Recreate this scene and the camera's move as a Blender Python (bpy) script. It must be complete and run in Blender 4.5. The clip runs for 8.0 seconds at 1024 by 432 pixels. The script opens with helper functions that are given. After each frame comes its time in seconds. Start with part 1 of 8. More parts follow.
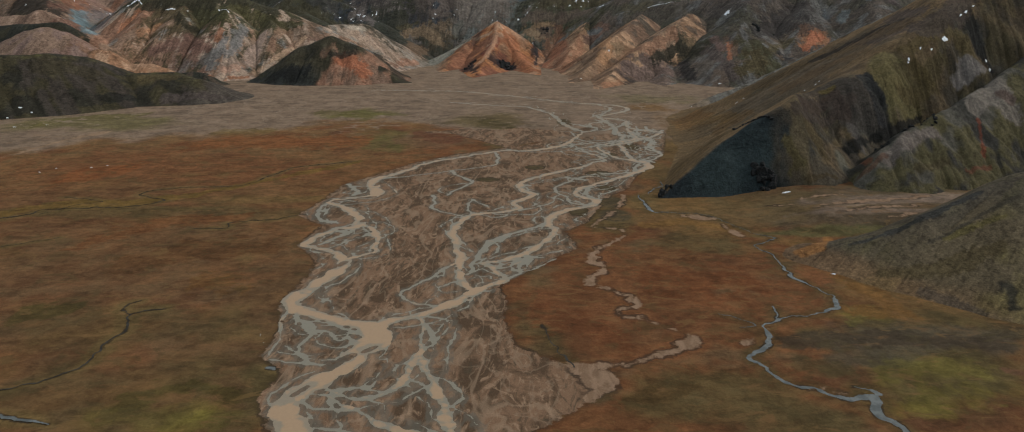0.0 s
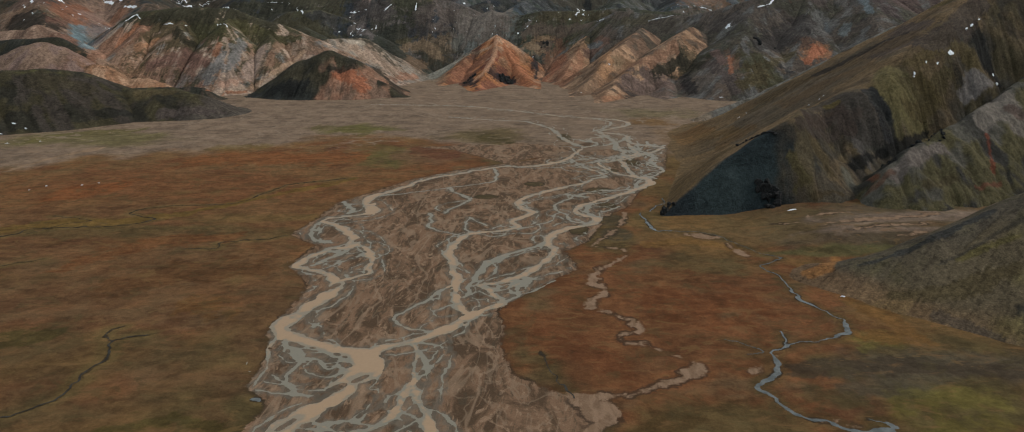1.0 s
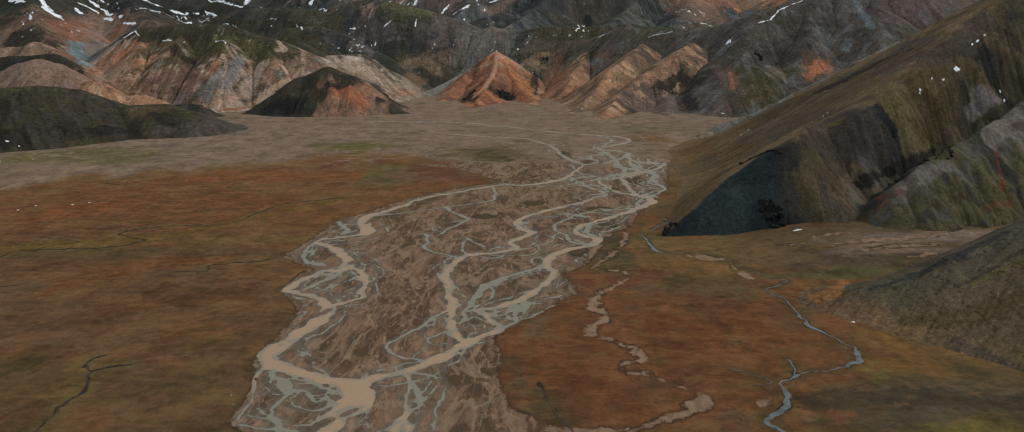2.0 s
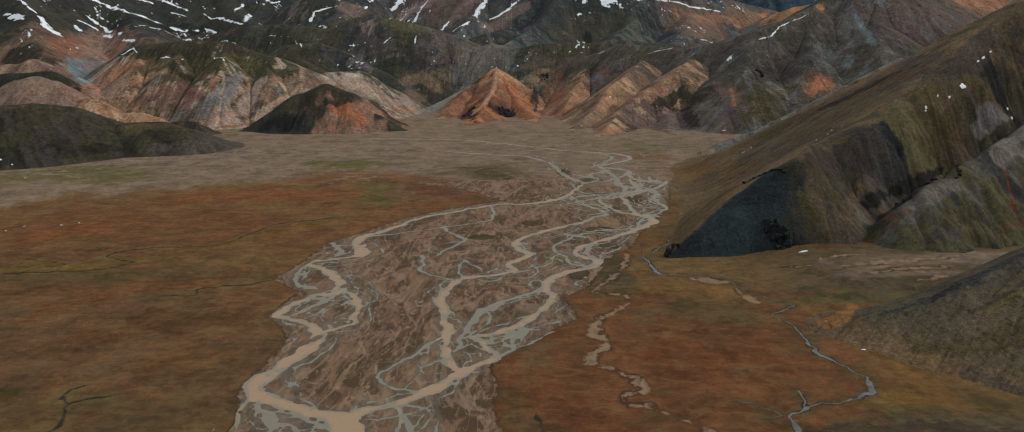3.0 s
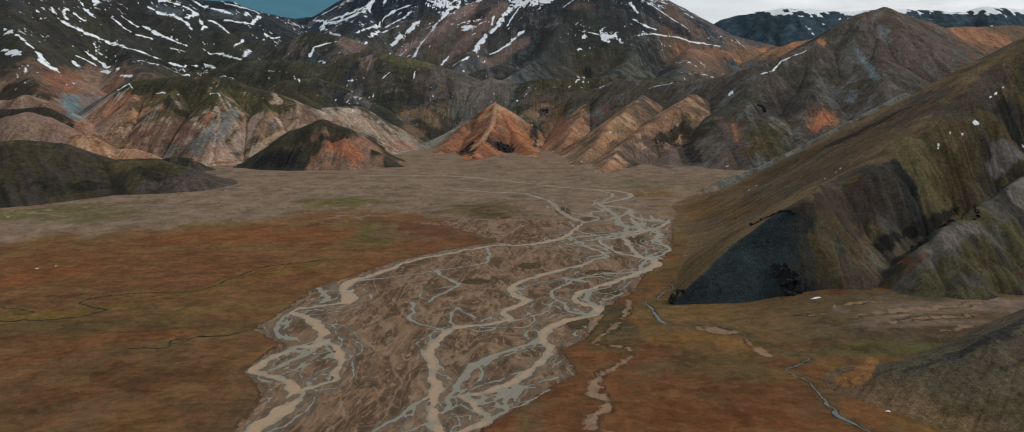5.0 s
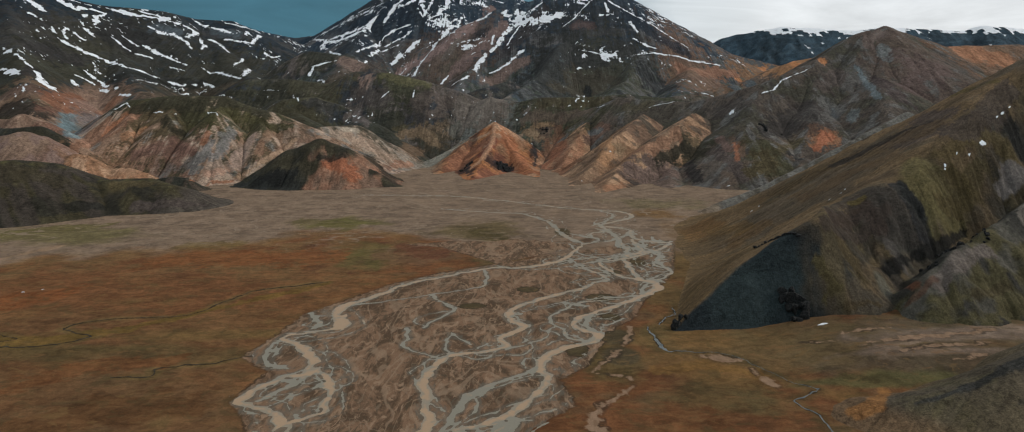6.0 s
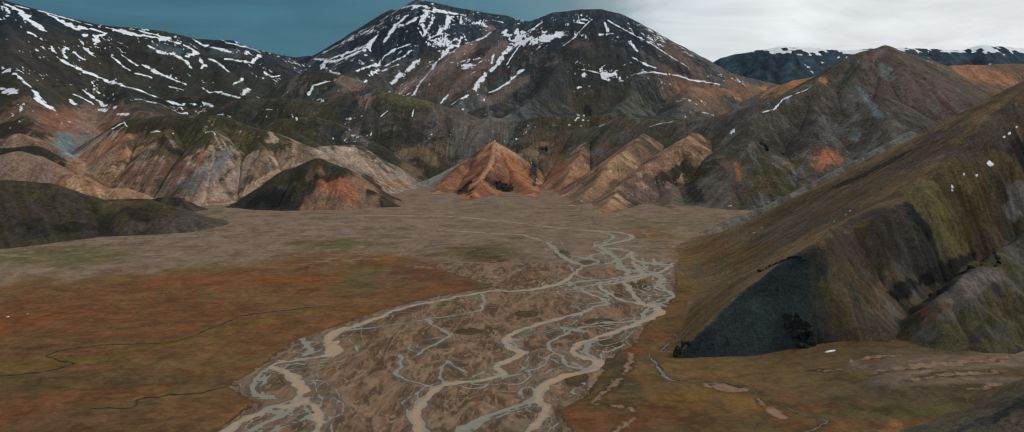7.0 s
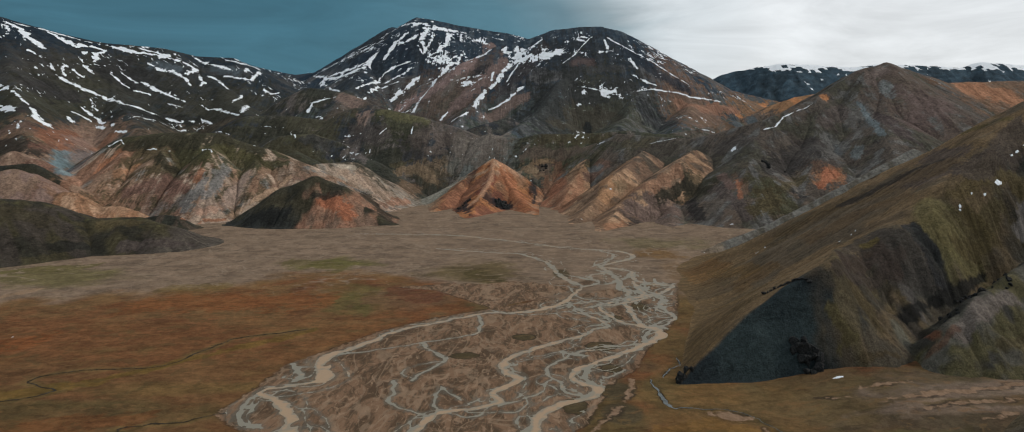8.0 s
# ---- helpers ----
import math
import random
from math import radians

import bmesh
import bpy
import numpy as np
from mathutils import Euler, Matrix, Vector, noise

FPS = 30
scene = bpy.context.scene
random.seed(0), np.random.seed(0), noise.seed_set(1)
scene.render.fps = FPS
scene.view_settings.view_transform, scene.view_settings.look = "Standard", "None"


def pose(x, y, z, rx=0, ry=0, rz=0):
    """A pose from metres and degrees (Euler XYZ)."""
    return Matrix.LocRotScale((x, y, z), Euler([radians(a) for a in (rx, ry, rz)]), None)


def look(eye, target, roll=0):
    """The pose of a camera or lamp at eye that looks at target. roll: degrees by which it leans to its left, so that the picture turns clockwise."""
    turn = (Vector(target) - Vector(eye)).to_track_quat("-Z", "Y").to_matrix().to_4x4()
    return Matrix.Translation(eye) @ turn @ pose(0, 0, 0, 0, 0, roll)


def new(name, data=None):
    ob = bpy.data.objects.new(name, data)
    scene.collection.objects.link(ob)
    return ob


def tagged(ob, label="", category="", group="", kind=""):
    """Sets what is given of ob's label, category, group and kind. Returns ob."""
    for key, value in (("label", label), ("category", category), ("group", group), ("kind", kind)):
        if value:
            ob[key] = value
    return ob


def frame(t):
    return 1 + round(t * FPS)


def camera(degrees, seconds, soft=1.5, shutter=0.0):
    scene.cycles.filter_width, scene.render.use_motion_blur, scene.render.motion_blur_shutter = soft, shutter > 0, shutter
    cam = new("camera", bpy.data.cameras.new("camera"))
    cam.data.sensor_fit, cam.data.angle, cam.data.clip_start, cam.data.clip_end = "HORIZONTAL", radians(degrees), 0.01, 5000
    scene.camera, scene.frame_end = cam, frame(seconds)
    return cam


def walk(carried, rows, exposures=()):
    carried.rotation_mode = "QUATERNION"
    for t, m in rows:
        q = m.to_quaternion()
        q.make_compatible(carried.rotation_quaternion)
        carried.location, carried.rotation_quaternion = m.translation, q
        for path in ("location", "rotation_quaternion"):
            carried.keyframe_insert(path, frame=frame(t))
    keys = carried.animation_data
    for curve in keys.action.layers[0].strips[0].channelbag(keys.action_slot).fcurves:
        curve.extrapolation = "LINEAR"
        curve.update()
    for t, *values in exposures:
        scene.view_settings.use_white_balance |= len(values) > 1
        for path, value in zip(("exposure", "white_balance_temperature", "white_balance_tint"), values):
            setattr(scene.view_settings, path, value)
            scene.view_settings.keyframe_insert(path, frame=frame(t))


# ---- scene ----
cam = camera(71.0, 8.0, soft=1.0)
PATH = [
    (0.0, pose(0.00, 0.00, 150.00, 72.097, 0, 0.005) @ pose(0, 0, 0, 0, 0, 0.087)),
    (0.5, pose(0.86, 6.63, 150.14, 72.557, 0, 0.051) @ pose(0, 0, 0, 0, 0, 0.019)),
    (1.0, pose(1.74, 13.23, 150.30, 73.092, 0, 0.094) @ pose(0, 0, 0, 0, 0, -0.040)),
    (1.5, pose(2.63, 19.82, 150.47, 73.668, 0, 0.133) @ pose(0, 0, 0, 0, 0, -0.089)),
    (2.0, pose(3.53, 26.39, 150.66, 74.266, 0, 0.169) @ pose(0, 0, 0, 0, 0, -0.131)),
    (2.5, pose(4.45, 32.94, 150.87, 74.874, 0, 0.202) @ pose(0, 0, 0, 0, 0, -0.165)),
    (3.0, pose(5.38, 39.47, 151.09, 75.490, 0, 0.233) @ pose(0, 0, 0, 0, 0, -0.193)),
    (3.5, pose(6.32, 45.98, 151.33, 76.117, 0, 0.261) @ pose(0, 0, 0, 0, 0, -0.216)),
    (4.0, pose(7.28, 52.48, 151.58, 76.758, 0, 0.287) @ pose(0, 0, 0, 0, 0, -0.234)),
    (4.5, pose(8.25, 58.95, 151.86, 77.418, 0, 0.311) @ pose(0, 0, 0, 0, 0, -0.248)),
    (5.0, pose(9.24, 65.41, 152.15, 78.102, 0, 0.334) @ pose(0, 0, 0, 0, 0, -0.258)),
    (5.5, pose(10.24, 71.85, 152.45, 78.810, 0, 0.356) @ pose(0, 0, 0, 0, 0, -0.267)),
    (6.0, pose(11.25, 78.27, 152.77, 79.538, 0, 0.377) @ pose(0, 0, 0, 0, 0, -0.274)),
    (6.5, pose(12.28, 84.67, 153.11, 80.276, 0, 0.398) @ pose(0, 0, 0, 0, 0, -0.280)),
    (7.0, pose(13.32, 91.05, 153.47, 81.005, 0, 0.418) @ pose(0, 0, 0, 0, 0, -0.286)),
    (7.5, pose(14.38, 97.41, 153.84, 81.700, 0, 0.438) @ pose(0, 0, 0, 0, 0, -0.293)),
    (8.0, pose(15.45, 103.76, 154.22, 82.326, 0, 0.458) @ pose(0, 0, 0, 0, 0, -0.302)),
]
walk(cam, PATH)

# ---- light ----
world = bpy.data.worlds.new("overcast_sky")
scene.world = world
world.use_nodes = True
wt = world.node_tree
wt.nodes.clear()


def wnode(kind, **values):
    node = wt.nodes.new(kind)
    for key, value in values.items():
        node.inputs[key].default_value = value
    return node


SUN_ELEVATION, SUN_AZIMUTH = 38.0, 80.0
sky = wt.nodes.new("ShaderNodeTexSky")
sky.sky_type = "NISHITA"
sky.sun_disc = False
sky.sun_elevation, sky.sun_rotation = radians(SUN_ELEVATION), radians(SUN_AZIMUTH)
coord = wt.nodes.new("ShaderNodeTexCoord")
split = wt.nodes.new("ShaderNodeSeparateXYZ")
wt.links.new(coord.outputs["Generated"], split.inputs[0])
# clouds: a dark front to the west, brighter to the east, uneven at two sizes
stretch = wt.nodes.new("ShaderNodeMapping")
stretch.inputs["Scale"].default_value = (1.0, 1.0, 2.6)
wt.links.new(coord.outputs["Generated"], stretch.inputs[0])
cloud = wnode("ShaderNodeTexNoise", Scale=3.2, Detail=7.0, Roughness=0.55, Distortion=0.5)
wt.links.new(stretch.outputs[0], cloud.inputs["Vector"])
lean = wt.nodes.new("ShaderNodeMath")
lean.operation = "MULTIPLY_ADD"
lean.inputs[1].default_value = 1.0
wt.links.new(split.outputs["X"], lean.inputs[0])
soft = wt.nodes.new("ShaderNodeMath")
soft.operation = "MULTIPLY_ADD"
soft.inputs[1].default_value, soft.inputs[2].default_value = 0.20, -0.10
wt.links.new(cloud.outputs["Fac"], soft.inputs[0])
wt.links.new(soft.outputs[0], lean.inputs[2])
ramp = wt.nodes.new("ShaderNodeValToRGB")
stops = ramp.color_ramp.elements
stops[0].position, stops[0].color = 0.0, (0.040, 0.120, 0.168, 1)
stops[1].position, stops[1].color = 1.0, (0.78, 0.80, 0.82, 1)
for place, colour in ((0.36, (0.054, 0.160, 0.220, 1)), (0.49, (0.084, 0.192, 0.248, 1)), (0.54, (0.140, 0.235, 0.285, 1)), (0.57, (0.29, 0.37, 0.41, 1)), (0.605, (0.64, 0.69, 0.72, 1)), (0.66, (0.76, 0.79, 0.81, 1))):
    stop = stops.new(place)
    stop.color = colour
shift = wt.nodes.new("ShaderNodeMath")
shift.operation = "MULTIPLY_ADD"
shift.inputs[1].default_value, shift.inputs[2].default_value = 0.5, 0.5
wt.links.new(lean.outputs[0], shift.inputs[0])
wt.links.new(shift.outputs[0], ramp.inputs[0])
# higher up the cloud cover is thin and even
high = wnode("ShaderNodeMapRange", **{"From Min": 0.16, "From Max": 0.55})
wt.links.new(split.outputs["Z"], high.inputs["Value"])
top = wt.nodes.new("ShaderNodeMix")
top.data_type = "RGBA"
top.inputs["B"].default_value = (0.520, 0.545, 0.565, 1)
wt.links.new(high.outputs["Result"], top.inputs["Factor"])
wt.links.new(ramp.outputs["Color"], top.inputs["A"])
banks = wnode("ShaderNodeTexNoise", Scale=4.5, Detail=6.0, Roughness=0.58, Distortion=0.8)
flat_lying = wt.nodes.new("ShaderNodeMapping")
flat_lying.inputs["Scale"].default_value = (1.0, 1.0, 5.0)
wt.links.new(coord.outputs["Generated"], flat_lying.inputs[0])
wt.links.new(flat_lying.outputs[0], banks.inputs["Vector"])
thick = wnode("ShaderNodeMapRange", **{"From Min": 0.32, "From Max": 0.68, "To Min": 0.88, "To Max": 1.18})
wt.links.new(banks.outputs["Fac"], thick.inputs["Value"])
uneven = wt.nodes.new("ShaderNodeVectorMath")
uneven.operation = "SCALE"
wt.links.new(top.outputs["Result"], uneven.inputs[0])
wt.links.new(thick.outputs["Result"], uneven.inputs["Scale"])
cover = wnode("ShaderNodeBackground", Strength=1.0)
wt.links.new(uneven.outputs[0], cover.inputs["Color"])
clear = wnode("ShaderNodeBackground", Strength=0.06)
wt.links.new(sky.outputs[0], clear.inputs["Color"])
both = wnode("ShaderNodeMixShader", Fac=0.93)
wt.links.new(clear.outputs[0], both.inputs[1])
wt.links.new(cover.outputs[0], both.inputs[2])
wout = wt.nodes.new("ShaderNodeOutputWorld")
wt.links.new(both.outputs[0], wout.inputs[0])

sun = new("sun", bpy.data.lights.new("sun", "SUN"))
sun.data.energy, sun.data.angle, sun.data.color = 1.5, radians(10), (1.0, 0.95, 0.88)
sun.matrix_world = look((0, 0, 0), (-math.sin(radians(SUN_AZIMUTH)) * math.cos(radians(SUN_ELEVATION)), -math.cos(radians(SUN_AZIMUTH)) * math.cos(radians(SUN_ELEVATION)), -math.sin(radians(SUN_ELEVATION))))
scene.view_settings.exposure = 0.0


# ---- patches of soil, moss and scree, with some slope light and shade painted in: where, colour, amount, stretch in y, and x, y, half width along each ----
SOIL_AND_SHADE = {}


def soil_and_shade(where, colour, amount, stretch, line):
    SOIL_AND_SHADE.setdefault(where, []).append((colour, amount, stretch, line))


soil_and_shade("upland", (0.246, 0.143, 0.09), 0.7200000000000001, 1.0, [(-639, 1315, 56.5), (-638, 1315, 56.5)])
soil_and_shade("upland", (0.223, 0.134, 0.092), 0.6400000000000001, 1.3, [(-903, 1653, 76.0), (-902, 1653, 76.0)])
soil_and_shade("upland", (0.146, 0.161, 0.153), 0.48, 1.5, [(-822, 1450, 41.0), (-821, 1450, 41.0)])
soil_and_shade("upland", (0.106, 0.155, 0.16), 0.5599999999999999, 1.8, [(-832, 1435, 20.4), (-831, 1435, 20.4)])
soil_and_shade("upland", (0.187, 0.187, 0.172), 0.48, 1.6, [(-735, 1282, 13.0), (-734, 1282, 13.0)])
soil_and_shade("upland", (0.214, 0.13, 0.088), 0.6400000000000001, 1.6, [(-891, 1519, 43.3), (-890, 1519, 43.3)])
soil_and_shade("upland", (0.191, 0.137, 0.107), 0.5599999999999999, 3.0, [(-899, 1634, 37.9), (-898, 1634, 37.9)])
soil_and_shade("upland", (0.145, 0.153, 0.141), 0.5599999999999999, 4.1, [(-689, 1286, 12.8), (-688, 1286, 12.8)])
soil_and_shade("upland", (0.257, 0.172, 0.115), 0.6400000000000001, 1.0, [(-651, 1276, 25.2), (-650, 1276, 25.2)])
soil_and_shade("upland", (0.051, 0.047, 0.032), 0.6400000000000001, 1.1, [(-595, 1288, 7.9), (-594, 1288, 7.9)])
soil_and_shade("upland", (0.083, 0.064, 0.049), 0.5599999999999999, 1.2, [(-612, 1229, 21.6), (-611, 1229, 21.6)])
soil_and_shade("upland", (0.274, 0.189, 0.136), 0.6400000000000001, 0.9, [(-661, 1252, 25.4), (-660, 1252, 25.4)])
soil_and_shade("upland", (0.237, 0.135, 0.081), 0.6400000000000001, 1.7, [(-619, 1232, 60.5), (-618, 1232, 60.5)])
soil_and_shade("upland", (0.23, 0.139, 0.093), 0.5599999999999999, 2.0, [(-884, 1451, 52.9), (-883, 1451, 52.9)])
soil_and_shade("upland", (0.05, 0.047, 0.027), 0.7200000000000001, 1.4, [(-919, 1433, 53.8), (-918, 1433, 53.8)])
soil_and_shade("upland", (0.168, 0.141, 0.122), 0.6400000000000001, 1.2, [(-495, 1234, 17.4), (-494, 1234, 17.4)])
soil_and_shade("upland", (0.258, 0.185, 0.139), 0.68, 1.3, [(-440, 1256, 22.3), (-439, 1256, 22.3)])
soil_and_shade("upland", (0.225, 0.164, 0.129), 0.6400000000000001, 1.2, [(-463, 1204, 19.5), (-462, 1204, 19.5)])
soil_and_shade("upland", (0.247, 0.148, 0.094), 0.6400000000000001, 1.0, [(-409, 1261, 17.0), (-408, 1261, 17.0)])
soil_and_shade("upland", (0.165, 0.104, 0.08), 0.5599999999999999, 0.9, [(-559, 1237, 51.4), (-558, 1237, 51.4)])
soil_and_shade("upland", (0.139, 0.132, 0.12), 0.68, 1.2, [(-508, 1216, 13.3), (-507, 1216, 13.3)])
soil_and_shade("upland", (0.06, 0.056, 0.029), 0.7200000000000001, 1.1, [(-584, 1366, 113.1), (-583, 1366, 113.1)])
soil_and_shade("upland", (0.07, 0.065, 0.031), 0.7200000000000001, 1.4, [(-475, 1367, 66.7), (-474, 1367, 66.7)])
soil_and_shade("upland", (0.289, 0.194, 0.132), 0.7200000000000001, 1.5, [(-12, 1462, 15.0), (-11, 1462, 15.0)])
soil_and_shade("upland", (0.262, 0.148, 0.082), 0.6400000000000001, 1.8, [(19, 1477, 18.0), (20, 1477, 18.0)])
soil_and_shade("upland", (0.185, 0.162, 0.127), 0.7200000000000001, 1.8, [(-159, 1436, 25.2), (-158, 1436, 25.2)])
soil_and_shade("upland", (0.03, 0.025, 0.024), 0.7200000000000001, 2.3, [(47, 1470, 7.0), (48, 1470, 7.0)])
soil_and_shade("upland", (0.222, 0.122, 0.072), 0.6400000000000001, 1.5, [(81, 1482, 25.1), (82, 1482, 25.1)])
soil_and_shade("upland", (0.306, 0.206, 0.123), 0.76, 1.2, [(178, 1294, 13.2), (179, 1294, 13.2)])
soil_and_shade("upland", (0.23, 0.138, 0.084), 0.6400000000000001, 1.2, [(146, 1240, 27.2), (147, 1240, 27.2)])
soil_and_shade("upland", (0.19, 0.125, 0.082), 0.6400000000000001, 5.2, [(108, 1199, 28.0), (109, 1199, 28.0)])
soil_and_shade("upland", (0.222, 0.131, 0.08), 0.7200000000000001, 6.3, [(145, 1072, 16.0), (146, 1072, 16.0)])
soil_and_shade("upland", (0.03, 0.028, 0.027), 0.7200000000000001, 6.5, [(186, 1111, 13.1), (187, 1111, 13.1)])
soil_and_shade("upland", (0.133, 0.096, 0.081), 0.68, 1.7, [(234, 1200, 35.7), (235, 1200, 35.7)])
soil_and_shade("upland", (0.15, 0.112, 0.082), 0.6400000000000001, 1.5, [(271, 1289, 35.9), (272, 1289, 35.9)])
soil_and_shade("upland", (0.039, 0.039, 0.022), 0.68, 1.2, [(303, 1261, 36.1), (304, 1261, 36.1)])
soil_and_shade("upland", (0.165, 0.1, 0.066), 0.6400000000000001, 1.8, [(358, 1212, 15.8), (359, 1212, 15.8)])
soil_and_shade("upland", (0.127, 0.111, 0.095), 0.5599999999999999, 1.7, [(316, 1193, 19.7), (317, 1193, 19.7)])
soil_and_shade("upland", (0.065, 0.061, 0.03), 0.68, 1.8, [(398, 1174, 33.0), (399, 1174, 33.0)])
soil_and_shade("upland", (0.27, 0.132, 0.071), 0.76, 1.5, [(499, 1238, 24.0), (500, 1238, 24.0)])
soil_and_shade("upland", (0.119, 0.117, 0.11), 0.6400000000000001, 1.7, [(622, 1402, 29.1), (623, 1402, 29.1)])
soil_and_shade("upland", (0.119, 0.117, 0.11), 0.6400000000000001, 1.8, [(526, 1297, 18.7), (527, 1297, 18.7)])
soil_and_shade("upland", (0.108, 0.077, 0.063), 0.6400000000000001, 1.7, [(734, 1443, 71.6), (735, 1443, 71.6)])
soil_and_shade("upland", (0.043, 0.041, 0.038), 0.6400000000000001, 1.4, [(489, 1273, 24.9), (490, 1273, 24.9)])
soil_and_shade("upland", (0.229, 0.126, 0.065), 0.76, 2.4, [(747, 2081, 125.2), (748, 2081, 125.2)])
soil_and_shade("upland", (0.07, 0.071, 0.068), 0.76, 1.5, [(654, 2034, 51.2), (655, 2034, 51.2)])
soil_and_shade("upland", (0.181, 0.108, 0.067), 0.7200000000000001, 1.7, [(958, 1595, 115.9), (959, 1595, 115.9)])
soil_and_shade("upland", (0.108, 0.076, 0.059), 0.68, 2.3, [(-199, 2234, 108.9), (-198, 2234, 108.9)])
soil_and_shade("upland", (0.112, 0.077, 0.059), 0.6400000000000001, 2.0, [(-117, 2323, 83.2), (-116, 2323, 83.2)])
soil_and_shade("upland", (0.061, 0.06, 0.03), 0.7200000000000001, 1.5, [(-231, 1744, 69.4), (-230, 1744, 69.4)])
soil_and_shade("upland", (0.104, 0.077, 0.059), 0.6400000000000001, 9.0, [(-399, 1966, 39.0), (-398, 1966, 39.0)])
soil_and_shade("upland", (0.181, 0.108, 0.07), 0.7200000000000001, 4.8, [(483, 2028, 79.0), (484, 2028, 79.0)])
soil_and_shade("upland", (0.125, 0.094, 0.068), 0.6400000000000001, 1.8, [(-32, 2061, 28.5), (-31, 2061, 28.5)])
soil_and_shade("upland", (0.06, 0.058, 0.03), 0.68, 1.7, [(108, 1622, 83.7), (109, 1622, 83.7)])
soil_and_shade("upland", (0.113, 0.093, 0.077), 0.68, 1.9, [(-66, 1669, 57.3), (-65, 1669, 57.3)])
soil_and_shade("upland", (0.043, 0.04, 0.039), 0.6400000000000001, 1.5, [(-188, 1626, 45.5), (-187, 1626, 45.5)])
soil_and_shade("upland", (0.125, 0.094, 0.068), 0.6400000000000001, 1.6, [(-140, 1558, 27.2), (-139, 1558, 27.2)])
soil_and_shade("upland", (0.052, 0.049, 0.027), 0.6400000000000001, 1.5, [(-504, 1733, 115.4), (-503, 1733, 115.4)])
soil_and_shade("upland", (0.034, 0.036, 0.037), 0.6400000000000001, 1.9, [(220, 2225, 158.7), (221, 2225, 158.7)])
soil_and_shade("upland", (0.032, 0.034, 0.036), 0.6400000000000001, 1.5, [(-518, 2687, 76.1), (-517, 2687, 76.1)])
soil_and_shade("upland", (0.063, 0.06, 0.035), 0.5599999999999999, 1.7, [(202, 2015, 159.2), (203, 2015, 159.2)])
soil_and_shade("upland", (0.056, 0.053, 0.029), 0.6400000000000001, 6.0, [(-420, 1546, 57.3), (-419, 1546, 57.3)])
soil_and_shade("upland", (0.158, 0.107, 0.077), 0.5599999999999999, 1.3, [(-376, 1321, 30.4), (-375, 1321, 30.4)])
soil_and_shade("upland", (0.084, 0.066, 0.053), 0.7200000000000001, 1.6, [(-201, 1673, 58.8), (-200, 1673, 58.8)])
soil_and_shade("upland", (0.032, 0.031, 0.031), 0.7200000000000001, 1.7, [(-207, 1618, 63.9), (-206, 1618, 63.9)])
soil_and_shade("upland", (0.044, 0.046, 0.027), 0.76, 1.7, [(-245, 1733, 58.2), (-244, 1733, 58.2)])
soil_and_shade("upland", (0.109, 0.086, 0.07), 0.68, 1.9, [(-52, 1676, 40.2), (-51, 1676, 40.2)])
soil_and_shade("upland", (0.064, 0.06, 0.048), 0.6400000000000001, 1.9, [(-92, 1635, 42.3), (-91, 1635, 42.3)])
soil_and_shade("upland", (0.041, 0.041, 0.026), 0.7200000000000001, 2.0, [(80, 1602, 55.4), (81, 1602, 55.4)])
soil_and_shade("upland", (0.031, 0.034, 0.036), 0.7200000000000001, 3.3, [(112, 1969, 85.9), (113, 1969, 85.9)])
soil_and_shade("upland", (0.125, 0.09, 0.069), 0.6400000000000001, 1.7, [(-194, 2178, 48.3), (-193, 2178, 48.3)])
soil_and_shade("upland", (0.084, 0.076, 0.065), 0.6400000000000001, 1.6, [(-211, 1542, 33.3), (-210, 1542, 33.3)])
soil_and_shade("upland", (0.158, 0.112, 0.073), 0.7200000000000001, 1.5, [(-154, 1558, 29.2), (-153, 1558, 29.2)])
soil_and_shade("upland", (0.036, 0.037, 0.025), 0.7200000000000001, 2.2, [(-267, 1529, 61.1), (-266, 1529, 61.1)])
soil_and_shade("upland", (0.036, 0.034, 0.023), 0.7200000000000001, 1.2, [(-156, 1517, 52.4), (-155, 1517, 52.4)])
soil_and_shade("upland", (0.198, 0.13, 0.083), 0.6400000000000001, 2.1, [(-195, 1481, 18.2), (-194, 1481, 18.2)])
soil_and_shade("upland", (0.215, 0.147, 0.093), 0.7200000000000001, 1.4, [(58, 1539, 29.1), (59, 1539, 29.1)])
soil_and_shade("upland", (0.043, 0.038, 0.038), 0.6400000000000001, 1.5, [(67, 1543, 14.0), (68, 1543, 14.0)])
soil_and_shade("upland", (0.164, 0.087, 0.057), 0.7200000000000001, 3.4, [(85, 1434, 34.2), (86, 1434, 34.2)])
soil_and_shade("upland", (0.248, 0.164, 0.102), 0.6400000000000001, 2.8, [(111, 1451, 10.0), (112, 1451, 10.0)])
soil_and_shade("upland", (0.034, 0.032, 0.031), 0.7200000000000001, 2.0, [(44, 1455, 6.0), (45, 1455, 6.0)])
soil_and_shade("upland", (0.156, 0.083, 0.052), 0.7200000000000001, 1.7, [(-96, 1423, 30.1), (-95, 1423, 30.1)])
soil_and_shade("upland", (0.229, 0.122, 0.069), 0.7200000000000001, 1.5, [(0, 1415, 23.9), (1, 1415, 23.9)])
soil_and_shade("upland", (0.299, 0.223, 0.162), 0.7200000000000001, 1.5, [(6, 1507, 17.9), (7, 1507, 17.9)])
